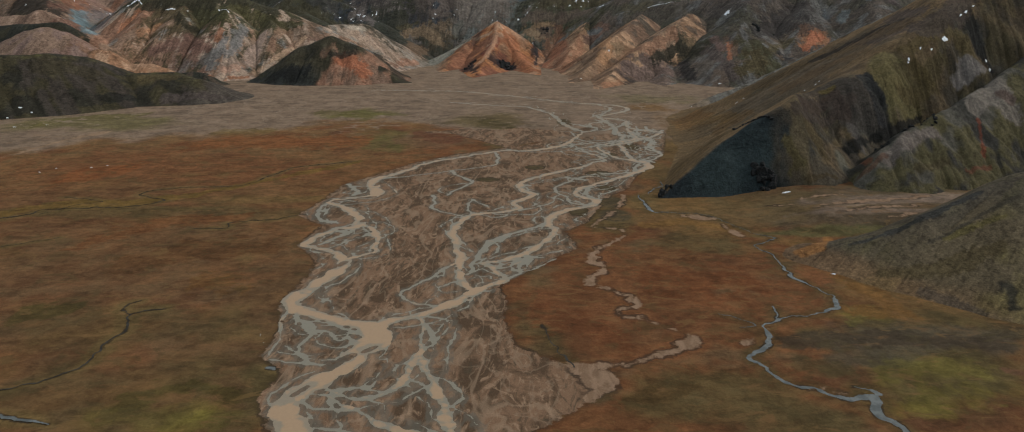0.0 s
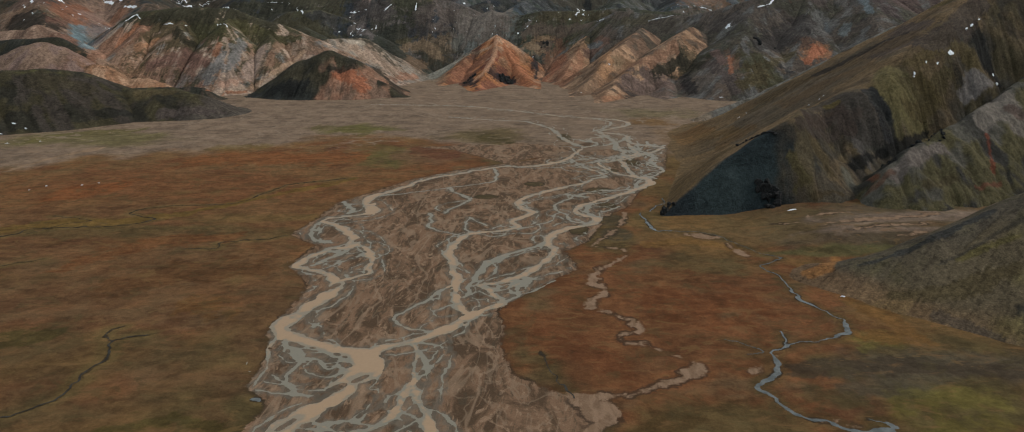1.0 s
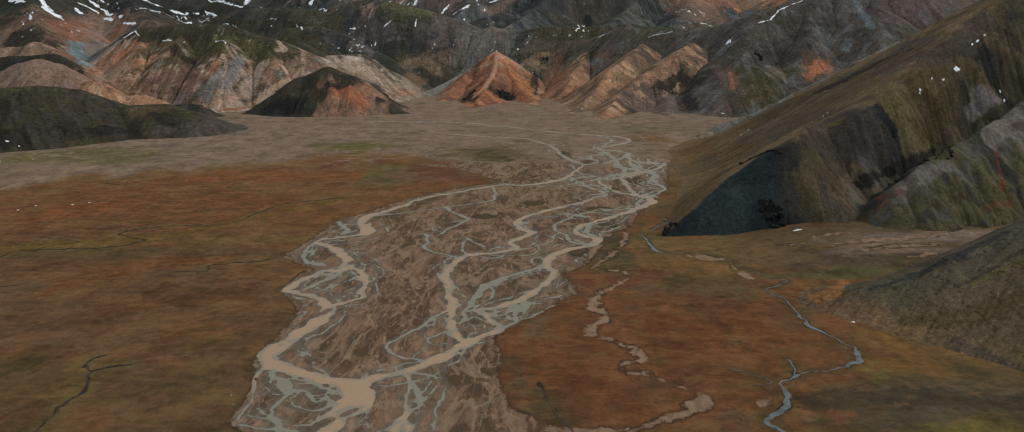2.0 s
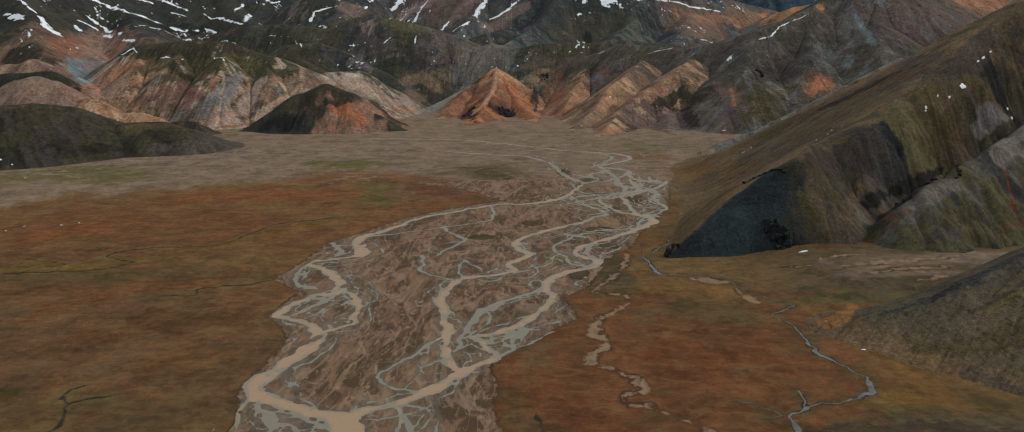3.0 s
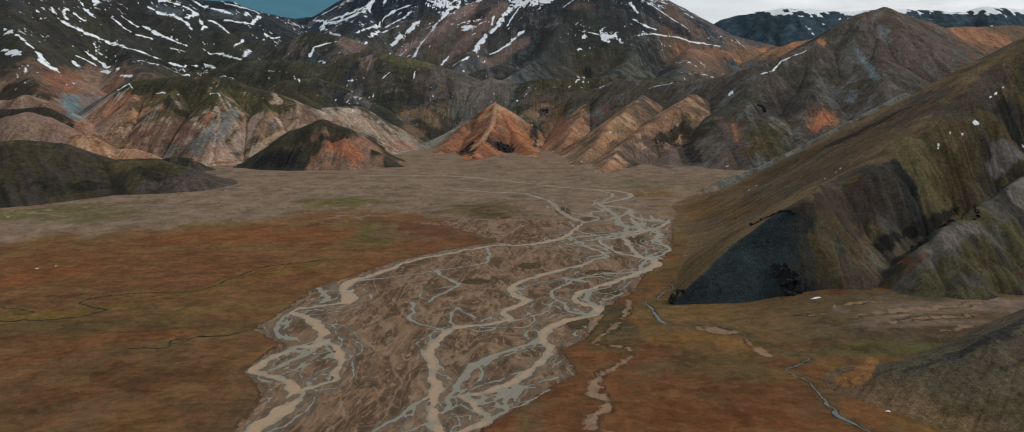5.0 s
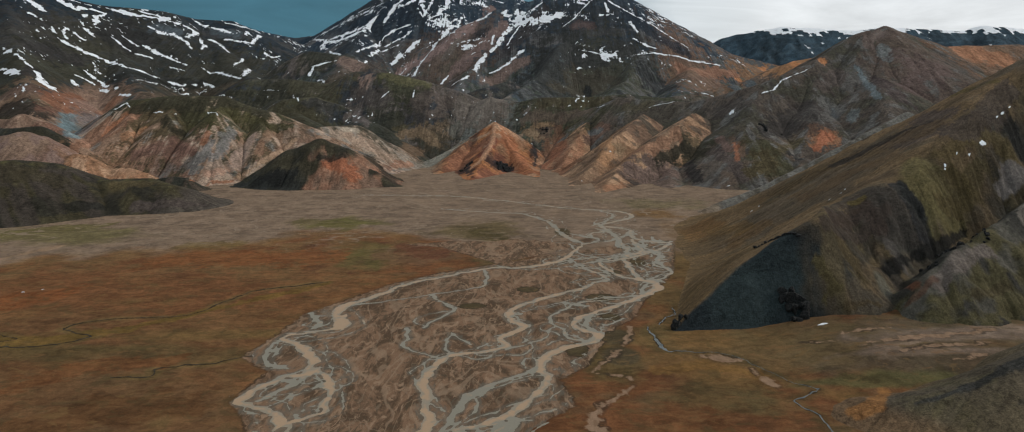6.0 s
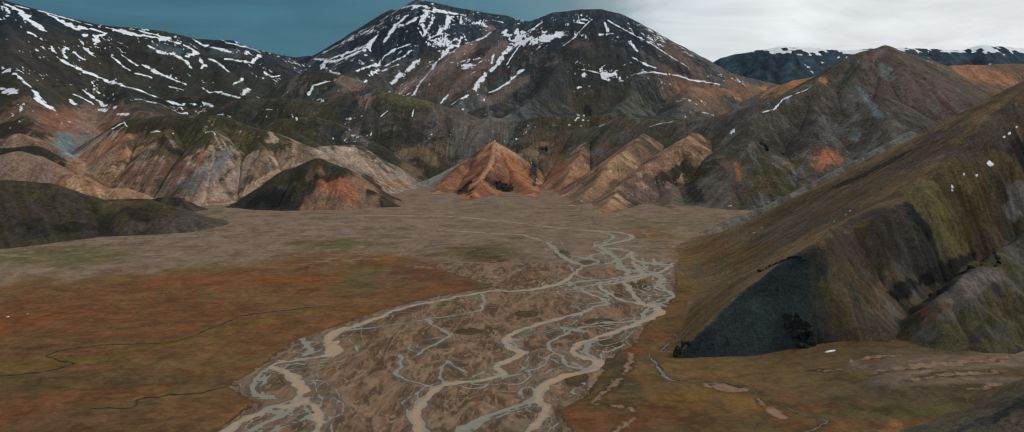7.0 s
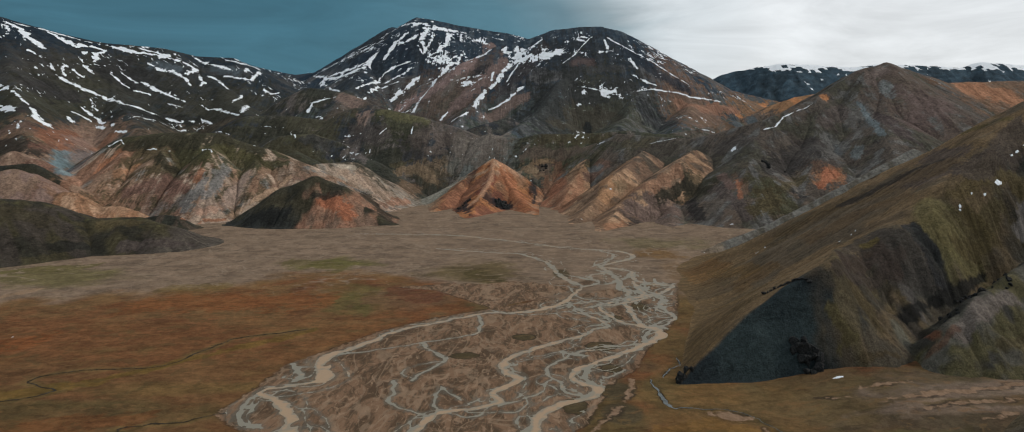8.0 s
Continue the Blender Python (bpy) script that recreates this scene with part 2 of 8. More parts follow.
soil_and_shade("upland", (0.282, 0.198, 0.144), 0.7200000000000001, 3.3, [(-42, 1426, 13.0), (-41, 1426, 13.0)])
soil_and_shade("upland", (0.17, 0.17, 0.147), 0.7200000000000001, 1.1, [(-138, 1447, 20.2), (-137, 1447, 20.2)])
soil_and_shade("upland", (0.03, 0.028, 0.029), 0.76, 5.5, [(-83, 1377, 12.0), (-82, 1377, 12.0)])
soil_and_shade("upland", (0.025, 0.025, 0.027), 0.76, 2.0, [(-31, 1347, 16.0), (-30, 1347, 16.0)])
soil_and_shade("upland", (0.025, 0.025, 0.027), 0.76, 1.5, [(-10, 1336, 9.9), (-9, 1336, 9.9)])
soil_and_shade("upland", (0.042, 0.034, 0.031), 0.7200000000000001, 3.2, [(-75, 1480, 11.1), (-74, 1480, 11.1)])
soil_and_shade("upland", (0.025, 0.025, 0.027), 0.76, 4.5, [(-67, 1278, 6.0), (-66, 1278, 6.0)])
soil_and_shade("upland", (0.096, 0.073, 0.06), 0.7200000000000001, 2.2, [(-187, 2313, 61.4), (-186, 2313, 61.4)])
soil_and_shade("upland", (0.104, 0.079, 0.063), 0.7200000000000001, 1.9, [(-308, 2255, 52.6), (-307, 2255, 52.6)])
soil_and_shade("upland", (0.092, 0.081, 0.063), 0.68, 1.8, [(-173, 2152, 27.1), (-172, 2152, 27.1)])
soil_and_shade("upland", (0.021, 0.027, 0.033), 0.7200000000000001, 1.8, [(-298, 2592, 60.9), (-297, 2592, 60.9)])
soil_and_shade("upland", (0.021, 0.027, 0.033), 0.7200000000000001, 1.8, [(-88, 2326, 29.0), (-87, 2326, 29.0)])
soil_and_shade("upland", (0.023, 0.029, 0.035), 0.7200000000000001, 4.3, [(-475, 2324, 73.3), (-474, 2324, 73.3)])
soil_and_shade("upland", (0.047, 0.043, 0.037), 0.6400000000000001, 1.8, [(-1124, 1862, 138.3), (-1123, 1862, 138.3)])
soil_and_shade("upland", (0.031, 0.032, 0.031), 0.6400000000000001, 2.7, [(-1099, 2106, 58.7), (-1098, 2106, 58.7)])
soil_and_shade("upland", (0.043, 0.041, 0.03), 0.6400000000000001, 2.4, [(-1022, 1959, 134.2), (-1021, 1959, 134.2)])
soil_and_shade("upland", (0.044, 0.043, 0.028), 0.68, 3.1, [(-1031, 1686, 83.8), (-1030, 1686, 83.8)])
soil_and_shade("upland", (0.034, 0.034, 0.029), 0.6400000000000001, 1.8, [(-853, 2025, 127.7), (-852, 2025, 127.7)])
soil_and_shade("upland", (0.043, 0.041, 0.028), 0.6400000000000001, 2.6, [(-738, 1907, 116.0), (-737, 1907, 116.0)])
soil_and_shade("upland", (0.034, 0.034, 0.026), 0.6400000000000001, 1.5, [(-518, 1733, 66.1), (-517, 1733, 66.1)])
soil_and_shade("upland", (0.084, 0.066, 0.053), 0.68, 4.4, [(-419, 1947, 46.3), (-418, 1947, 46.3)])
soil_and_shade("upland", (0.039, 0.039, 0.026), 0.68, 1.5, [(-505, 2090, 78.8), (-504, 2090, 78.8)])
soil_and_shade("upland", (0.198, 0.125, 0.083), 0.6400000000000001, 1.5, [(-961, 1516, 45.4), (-960, 1516, 45.4)])
soil_and_shade("upland", (0.182, 0.121, 0.09), 0.5599999999999999, 1.3, [(-931, 1679, 39.6), (-930, 1679, 39.6)])
soil_and_shade("upland", (0.102, 0.068, 0.054), 0.8, 1.7, [(-990, 1510, 12.6), (-969, 1529, 12.6), (-932, 1529, 12.4)])
soil_and_shade("upland", (0.033, 0.027, 0.022), 0.85, 1.8, [(-955, 1448, 16.6), (-910, 1437, 17.7), (-869, 1429, 17.4)])
soil_and_shade("upland", (0.216, 0.098, 0.059), 0.85, 3.1, [(-906, 1528, 15.4), (-929, 1596, 19.3), (-876, 1540, 18.4)])
soil_and_shade("upland", (0.146, 0.078, 0.056), 0.8, 1.6, [(-879, 1455, 14.7), (-878, 1455, 14.7)])
soil_and_shade("upland", (0.146, 0.078, 0.056), 0.8, 1.6, [(-757, 1275, 15.3), (-737, 1266, 10.1)])
soil_and_shade("upland", (0.22, 0.145, 0.115), 0.8, 3.8, [(-905, 1610, 12.8), (-844, 1539, 12.2)])
soil_and_shade("upland", (0.22, 0.145, 0.115), 0.8, 3.8, [(-734, 1343, 7.9), (-733, 1343, 7.9)])
soil_and_shade("upland", (0.139, 0.2, 0.218), 0.8, 2.1, [(-861, 1483, 10.4), (-829, 1417, 11.4), (-732, 1284, 8.9)])
soil_and_shade("upland", (0.173, 0.151, 0.145), 0.7, 4.3, [(-842, 1546, 15.3), (-841, 1546, 15.3)])
soil_and_shade("upland", (0.173, 0.151, 0.145), 0.7, 4.3, [(-746, 1354, 13.3), (-745, 1354, 13.3)])
soil_and_shade("upland", (0.217, 0.109, 0.067), 0.8, 1.9, [(-852, 1587, 12.5), (-861, 1642, 12.9)])
soil_and_shade("upland", (0.269, 0.147, 0.096), 0.85, 3.4, [(-689, 1221, 7.2), (-715, 1309, 10.3), (-671, 1311, 10.1), (-654, 1345, 7.7)])
soil_and_shade("upland", (0.304, 0.135, 0.074), 0.8, 1.5, [(-692, 1309, 7.6), (-679, 1339, 7.7), (-662, 1361, 5.2)])
soil_and_shade("upland", (0.29, 0.189, 0.132), 0.8, 1.1, [(-676, 1216, 6.0), (-672, 1272, 6.2), (-639, 1292, 7.4), (-596, 1295, 6.1)])
soil_and_shade("upland", (0.188, 0.108, 0.082), 0.85, 1.1, [(-605, 1245, 11.8), (-566, 1254, 14.1), (-524, 1241, 13.8)])
soil_and_shade("upland", (0.306, 0.161, 0.089), 0.8, 0.9, [(-646, 1285, 7.4), (-623, 1304, 7.4)])
# brown shading of the ribbed wall hill, painted as a patch
soil_and_shade("upland", (0.134, 0.078, 0.06), 0.7, 0.9, [(-556, 1266, 9.4), (-521, 1235, 9.1)])
soil_and_shade("upland", (0.193, 0.18, 0.167), 0.85, 1.1, [(-489, 1259, 5.7), (-492, 1228, 7.9), (-501, 1211, 7.8), (-496, 1194, 5.5)])
soil_and_shade("upland", (0.286, 0.134, 0.079), 0.8, 1.1, [(-502, 1274, 5.8), (-504, 1257, 5.8)])
soil_and_shade("upland", (0.193, 0.18, 0.167), 0.85, 1.1, [(-468, 1292, 7.0), (-470, 1250, 9.1), (-476, 1225, 7.8)])
soil_and_shade("upland", (0.339, 0.246, 0.195), 0.9, 1.5, [(-433, 1287, 8.1), (-437, 1260, 10.2), (-441, 1227, 8.9)])
soil_and_shade("upland", (0.328, 0.205, 0.146), 0.85, 0.9, [(-454, 1206, 9.9), (-471, 1193, 7.6)])
soil_and_shade("upland", (0.27, 0.16, 0.107), 0.8, 1.1, [(-415, 1279, 5.7), (-414, 1260, 6.8)])
soil_and_shade("upland", (0.267, 0.122, 0.069), 0.85, 1.4, [(-469, 1129, 3.1), (-463, 1180, 3.2), (-434, 1193, 3.2)])
soil_and_shade("upland", (0.252, 0.16, 0.106), 0.8, 1.1, [(-410, 1290, 6.9), (-405, 1326, 7.1), (-385, 1296, 5.7)])
soil_and_shade("upland", (0.329, 0.222, 0.147), 0.85, 1.2, [(-428, 1206, 3.8), (-406, 1231, 3.9), (-384, 1276, 4.0), (-368, 1311, 3.5)])
soil_and_shade("upland", (0.045, 0.041, 0.026), 0.95, 1.7, [(-667, 1360, 6.5), (-620, 1371, 11.6), (-552, 1375, 13.9), (-496, 1379, 13.7), (-434, 1365, 11.0), (-425, 1519, 10.8)])
soil_and_shade("upland", (0.038, 0.034, 0.022), 0.9, 1.0, [(-580, 1308, 9.8), (-566, 1290, 7.2), (-551, 1292, 4.8)])
soil_and_shade("upland", (0.054, 0.049, 0.024), 0.9, 1.3, [(-453, 1351, 8.5), (-425, 1335, 7.1), (-382, 1342, 7.1)])
soil_and_shade("upland", (0.075, 0.067, 0.031), 0.8, 2.0, [(-508, 1350, 8.6), (-465, 1353, 8.5)])
soil_and_shade("upland", (0.302, 0.116, 0.063), 0.9, 1.1, [(-270, 1168, 12.1), (-239, 1160, 12.9), (-225, 1158, 7.9)])
soil_and_shade("upland", (0.046, 0.037, 0.027), 0.9, 4.6, [(-247, 1347, 8.1), (-203, 1226, 7.3), (-180, 1186, 5.0)])
soil_and_shade("upland", (0.019, 0.02, 0.019), 0.85, 1.3, [(-382, 1148, 7.2), (-352, 1148, 9.1), (-324, 1152, 7.1)])
soil_and_shade("upland", (0.025, 0.024, 0.019), 0.85, 1.1, [(-291, 1175, 4.1), (-254, 1184, 4.1)])
soil_and_shade("upland", (0.343, 0.247, 0.181), 0.9, 1.5, [(-300, 1396, 9.7), (-276, 1393, 13.3), (-238, 1374, 10.7), (-221, 1378, 8.3)])
soil_and_shade("upland", (0.406, 0.345, 0.268), 0.8, 1.4, [(-308, 1409, 4.9), (-288, 1422, 4.9)])
soil_and_shade("upland", (0.279, 0.152, 0.1), 0.85, 2.0, [(-207, 1363, 7.0), (-183, 1394, 6.0)])
# the cone: shaded west flank in grey, lit east side brighter, painted in
soil_and_shade("upland", (0.201, 0.193, 0.16), 0.9, 3.4, [(-158, 1431, 7.4), (-124, 1457, 8.7), (-90, 1509, 7.7)])
soil_and_shade("upland", (0.225, 0.103, 0.061), 0.9, 3.3, [(-104, 1375, 11.7), (-72, 1416, 12.0), (-43, 1452, 7.4)])
soil_and_shade("upland", (0.163, 0.056, 0.037), 0.85, 3.1, [(-51, 1366, 6.9), (-30, 1423, 6.0)])
soil_and_shade("upland", (0.405, 0.232, 0.142), 0.85, 3.0, [(-32, 1495, 3.8), (-33, 1421, 4.2), (-50, 1343, 4.0), (-70, 1303, 3.3)])
soil_and_shade("upland", (0.315, 0.128, 0.065), 0.9, 3.8, [(-13, 1477, 8.8), (6, 1430, 10.9), (24, 1360, 10.3)])
soil_and_shade("upland", (0.359, 0.197, 0.116), 0.8, 2.1, [(-19, 1502, 5.1), (6, 1499, 5.1), (25, 1471, 3.7)])
soil_and_shade("upland", (0.164, 0.069, 0.044), 0.85, 2.0, [(-22, 1369, 9.3), (-4, 1327, 9.0)])
soil_and_shade("upland", (0.029, 0.026, 0.027), 0.9, 4.2, [(-73, 1346, 4.6), (-73, 1293, 3.3)])
soil_and_shade("upland", (0.026, 0.024, 0.027), 0.9, 2.3, [(-25, 1347, 4.0), (1, 1348, 4.6), (-10, 1327, 4.5)])
soil_and_shade("upland", (0.225, 0.097, 0.062), 0.8, 5.2, [(-51, 1263, 5.3), (2, 1289, 5.4)])
soil_and_shade("upland", (0.088, 0.068, 0.051), 0.85, 1.5, [(77, 1537, 10.5), (63, 1558, 9.3)])
soil_and_shade("upland", (0.239, 0.158, 0.093), 0.85, 1.7, [(52, 1569, 5.3), (85, 1568, 5.3)])
soil_and_shade("upland", (0.035, 0.03, 0.03), 0.9, 3.2, [(44, 1501, 3.2), (49, 1446, 3.1), (43, 1379, 2.9)])
soil_and_shade("upland", (0.277, 0.126, 0.075), 0.9, 3.5, [(99, 1454, 11.1), (85, 1426, 10.9), (65, 1383, 8.2)])
soil_and_shade("upland", (0.382, 0.214, 0.117), 0.9, 1.3, [(163, 1327, 7.9), (169, 1283, 9.8), (154, 1252, 8.5)])
soil_and_shade("upland", (0.26, 0.134, 0.081), 0.85, 4.9, [(131, 1403, 9.5), (104, 1350, 9.1), (72, 1291, 6.5)])
soil_and_shade("upland", (0.14, 0.086, 0.065), 0.85, 1.5, [(147, 1444, 9.8), (180, 1471, 10.0)])
soil_and_shade("upland", (0.11, 0.122, 0.122), 0.8, 1.5, [(155, 1467, 5.0), (173, 1465, 5.0)])
soil_and_shade("upland", (0.154, 0.107, 0.088), 0.9, 2.1, [(188, 1197, 10.1), (225, 1210, 13.4), (253, 1198, 10.3)])
soil_and_shade("upland", (0.037, 0.033, 0.023), 0.9, 1.6, [(242, 1243, 9.6), (289, 1269, 12.0), (314, 1244, 10.8)])
soil_and_shade("upland", (0.029, 0.026, 0.025), 0.85, 2.0, [(286, 1212, 9.4), (287, 1171, 8.1)])
soil_and_shade("upland", (0.278, 0.144, 0.083), 0.9, 3.2, [(143, 1102, 6.5), (168, 1130, 5.7)])
soil_and_shade("upland", (0.025, 0.024, 0.026), 0.9, 6.5, [(175, 1096, 3.7), (191, 1096, 2.8)])
soil_and_shade("upland", (0.141, 0.1, 0.079), 0.85, 6.3, [(222, 1138, 8.7), (252, 1106, 8.5)])
soil_and_shade("upland", (0.268, 0.149, 0.094), 0.85, 3.3, [(194, 1269, 4.3), (234, 1260, 5.4), (272, 1291, 5.5), (286, 1305, 4.5)])
soil_and_shade("upland", (0.087, 0.069, 0.062), 0.85, 1.6, [(330, 1225, 10.6), (345, 1174, 12.3), (349, 1137, 8.0)])
soil_and_shade("upland", (0.258, 0.114, 0.067), 0.9, 1.9, [(361, 1227, 4.3), (353, 1190, 4.2)])
soil_and_shade("upland", (0.146, 0.098, 0.083), 0.85, 1.6, [(345, 1263, 6.6), (349, 1221, 6.4)])
soil_and_shade("upland", (0.076, 0.06, 0.031), 0.9, 1.7, [(367, 1149, 12.1), (395, 1177, 13.5)])
soil_and_shade("upland", (0.033, 0.033, 0.032), 0.9, 2.0, [(436, 1202, 9.7), (442, 1185, 7.4)])
soil_and_shade("upland", (0.356, 0.141, 0.078), 0.95, 1.4, [(497, 1226, 8.9), (512, 1237, 7.9), (481, 1204, 5.5)])
soil_and_shade("upland", (0.138, 0.153, 0.152), 0.85, 1.5, [(581, 1302, 6.0), (566, 1279, 7.1)])
soil_and_shade("upland", (0.11, 0.117, 0.119), 0.8, 1.2, [(556, 1331, 8.5), (551, 1307, 7.2)])
soil_and_shade("upland", (0.129, 0.155, 0.164), 0.85, 2.2, [(639, 1422, 6.6), (635, 1373, 6.4), (623, 1314, 4.9)])
soil_and_shade("upland", (0.151, 0.162, 0.159), 0.85, 1.3, [(703, 1472, 9.8), (698, 1443, 9.6)])
soil_and_shade("upland", (0.114, 0.082, 0.073), 0.85, 1.3, [(733, 1423, 23.2), (771, 1405, 23.3), (698, 1353, 20.7)])
soil_and_shade("upland", (0.071, 0.055, 0.052), 0.85, 2.0, [(659, 1310, 14.9), (650, 1371, 11.6)])
soil_and_shade("upland", (0.141, 0.108, 0.094), 0.85, 1.5, [(723, 1527, 10.1), (682, 1491, 11.2)])
soil_and_shade("upland", (0.05, 0.045, 0.042), 0.8, 1.9, [(524, 1334, 17.0), (481, 1307, 15.3), (422, 1260, 12.3)])
soil_and_shade("upland", (0.095, 0.075, 0.066), 0.8, 1.3, [(607, 1429, 17.2), (558, 1393, 14.0)])
soil_and_shade("upland", (0.081, 0.066, 0.036), 0.8, 2.0, [(467, 1239, 7.8), (425, 1207, 8.6)])
soil_and_shade("upland", (0.068, 0.058, 0.051), 0.85, 2.3, [(374, 1391, 13.4), (414, 1373, 13.3)])
soil_and_shade("upland", (0.086, 0.104, 0.113), 0.9, 2.0, [(641, 2047, 13.0), (642, 2047, 13.0)])
soil_and_shade("upland", (0.086, 0.104, 0.113), 0.9, 2.0, [(507, 1720, 10.8), (508, 1720, 10.8)])
soil_and_shade("upland", (0.073, 0.064, 0.051), 0.8, 2.2, [(271, 1464, 11.3), (331, 1456, 11.4), (362, 1345, 10.6)])
soil_and_shade("upland", (0.085, 0.073, 0.056), 0.8, 1.8, [(224, 1478, 10.1), (259, 1395, 9.6)])
soil_and_shade("upland", (0.448, 0.2, 0.088), 0.9, 2.1, [(626, 2115, 13.4), (627, 2115, 13.4)])
soil_and_shade("upland", (0.448, 0.2, 0.088), 0.9, 2.1, [(774, 2340, 15.0), (775, 2340, 15.0)])
soil_and_shade("upland", (0.448, 0.2, 0.088), 0.9, 2.1, [(775, 2084, 13.5), (776, 2084, 13.5)])
soil_and_shade("upland", (0.448, 0.2, 0.088), 0.9, 2.1, [(589, 1473, 6.8), (590, 1473, 6.8)])
soil_and_shade("upland", (0.315, 0.154, 0.087), 0.9, 1.9, [(905, 1573, 14.1), (959, 1576, 17.5), (1002, 1561, 17.6)])
soil_and_shade("upland", (0.02, 0.031, 0.046), 0.8, 2.3, [(-494, 2564, 32.1), (-414, 2619, 28.0), (-355, 2524, 31.3)])
soil_and_shade("upland", (0.02, 0.031, 0.046), 0.8, 2.6, [(-450, 2343, 18.7), (-449, 2343, 18.7)])
soil_and_shade("upland", (0.02, 0.031, 0.046), 0.8, 2.6, [(-199, 2734, 16.9), (-198, 2734, 16.9)])
soil_and_shade("upland", (0.226, 0.158, 0.143), 0.95, 2.7, [(-82, 2732, 19.2), (-81, 2732, 19.2)])
soil_and_shade("upland", (0.226, 0.158, 0.143), 0.95, 2.7, [(-132, 2408, 21.1), (-205, 2300, 20.1), (-277, 2247, 15.7), (-332, 2221, 11.7)])
soil_and_shade("upland", (0.197, 0.139, 0.124), 0.9, 2.0, [(-29, 2387, 16.7), (-85, 2262, 19.7), (-137, 2177, 15.1), (-170, 2119, 11.0)])
soil_and_shade("upland", (0.138, 0.12, 0.102), 0.8, 2.2, [(-165, 2300, 10.0), (-196, 2209, 9.6)])
soil_and_shade("upland", (0.048, 0.044, 0.045), 0.85, 2.2, [(95, 2433, 21.3), (32, 2302, 20.0), (-26, 2204, 15.3)])
soil_and_shade("upland", (0.177, 0.127, 0.108), 0.9, 1.8, [(30, 2146, 18.6), (-24, 2104, 18.2), (-75, 2038, 14.1)])
soil_and_shade("upland", (0.04, 0.042, 0.041), 0.85, 2.1, [(186, 2267, 27.7), (121, 2124, 25.8), (211, 2119, 27.6), (329, 2186, 23.0)])
soil_and_shade("upland", (0.058, 0.052, 0.039), 0.9, 2.2, [(167, 2020, 26.2), (252, 2009, 22.7), (110, 1918, 14.9)])
soil_and_shade("upland", (0.024, 0.028, 0.029), 0.8, 2.8, [(197, 1969, 8.5), (198, 1969, 8.5)])
soil_and_shade("upland", (0.024, 0.028, 0.029), 0.8, 2.8, [(257, 1799, 7.8), (258, 1799, 7.8)])
soil_and_shade("upland", (0.105, 0.074, 0.069), 0.8, 2.1, [(191, 2328, 12.2), (240, 2327, 12.2)])
soil_and_shade("upland", (0.022, 0.031, 0.043), 0.8, 2.2, [(359, 2399, 16.9), (421, 2288, 16.2), (502, 2210, 15.7)])
soil_and_shade("upland", (0.26, 0.14, 0.093), 0.9, 2.9, [(461, 2107, 13.1), (503, 2056, 12.8), (575, 2128, 11.5), (634, 2141, 7.7)])
soil_and_shade("upland", (0.034, 0.036, 0.038), 0.85, 5.5, [(354, 2008, 19.3), (393, 1945, 15.4)])
soil_and_shade("upland", (0.197, 0.139, 0.114), 0.9, 2.0, [(-458, 2038, 14.5), (-403, 1986, 17.5)])
soil_and_shade("upland", (0.197, 0.139, 0.114), 0.9, 2.0, [(-326, 1736, 15.2), (-327, 1700, 11.9)])
soil_and_shade("upland", (0.091, 0.086, 0.047), 0.95, 2.1, [(-290, 1738, 7.6), (-237, 1733, 9.0), (-185, 1727, 7.4)])
soil_and_shade("upland", (0.095, 0.077, 0.066), 0.85, 1.6, [(-199, 1661, 17.2), (-131, 1685, 17.3), (-167, 1625, 13.9)])
soil_and_shade("upland", (0.142, 0.122, 0.104), 0.9, 4.2, [(-113, 1633, 12.6), (-58, 1660, 15.6), (-10, 1747, 10.5)])
soil_and_shade("upland", (0.097, 0.095, 0.081), 0.8, 1.7, [(-122, 1578, 9.4), (-110, 1603, 8.2)])
soil_and_shade("upland", (0.067, 0.058, 0.053), 0.85, 1.7, [(-284, 1661, 21.6), (-342, 1668, 19.0)])
soil_and_shade("upland", (0.035, 0.035, 0.034), 0.8, 1.4, [(-383, 1606, 17.0), (-424, 1609, 17.1)])
soil_and_shade("upland", (0.053, 0.048, 0.029), 0.85, 1.6, [(-477, 1601, 11.5), (-498, 1581, 11.4), (-414, 1568, 13.9)])
soil_and_shade("upland", (0.059, 0.055, 0.036), 0.85, 3.0, [(-495, 1756, 12.6), (-417, 1741, 12.3)])
soil_and_shade("upland", (0.162, 0.116, 0.074), 0.9, 1.4, [(-224, 1542, 12.0), (-188, 1568, 12.1), (-151, 1535, 10.5)])
soil_and_shade("upland", (0.065, 0.055, 0.032), 0.85, 1.4, [(-203, 1584, 4.8), (-239, 1557, 5.4)])
soil_and_shade("upland", (0.124, 0.106, 0.098), 0.8, 4.7, [(-326, 1592, 6.9), (-289, 1545, 5.4)])
soil_and_shade("upland", (0.063, 0.053, 0.031), 0.9, 1.9, [(68, 1647, 12.6), (124, 1641, 12.6), (204, 1617, 9.7)])
soil_and_shade("upland", (0.101, 0.077, 0.059), 0.85, 1.9, [(26, 1606, 12.3), (93, 1592, 12.2), (159, 1576, 10.8)])
soil_and_shade("upland", (0.077, 0.066, 0.044), 0.8, 1.7, [(278, 1503, 9.1), (229, 1509, 9.1)])
soil_and_shade("upland", (0.033, 0.031, 0.031), 0.8, 1.9, [(-1091, 1784, 27.5), (-1030, 1803, 23.6)])
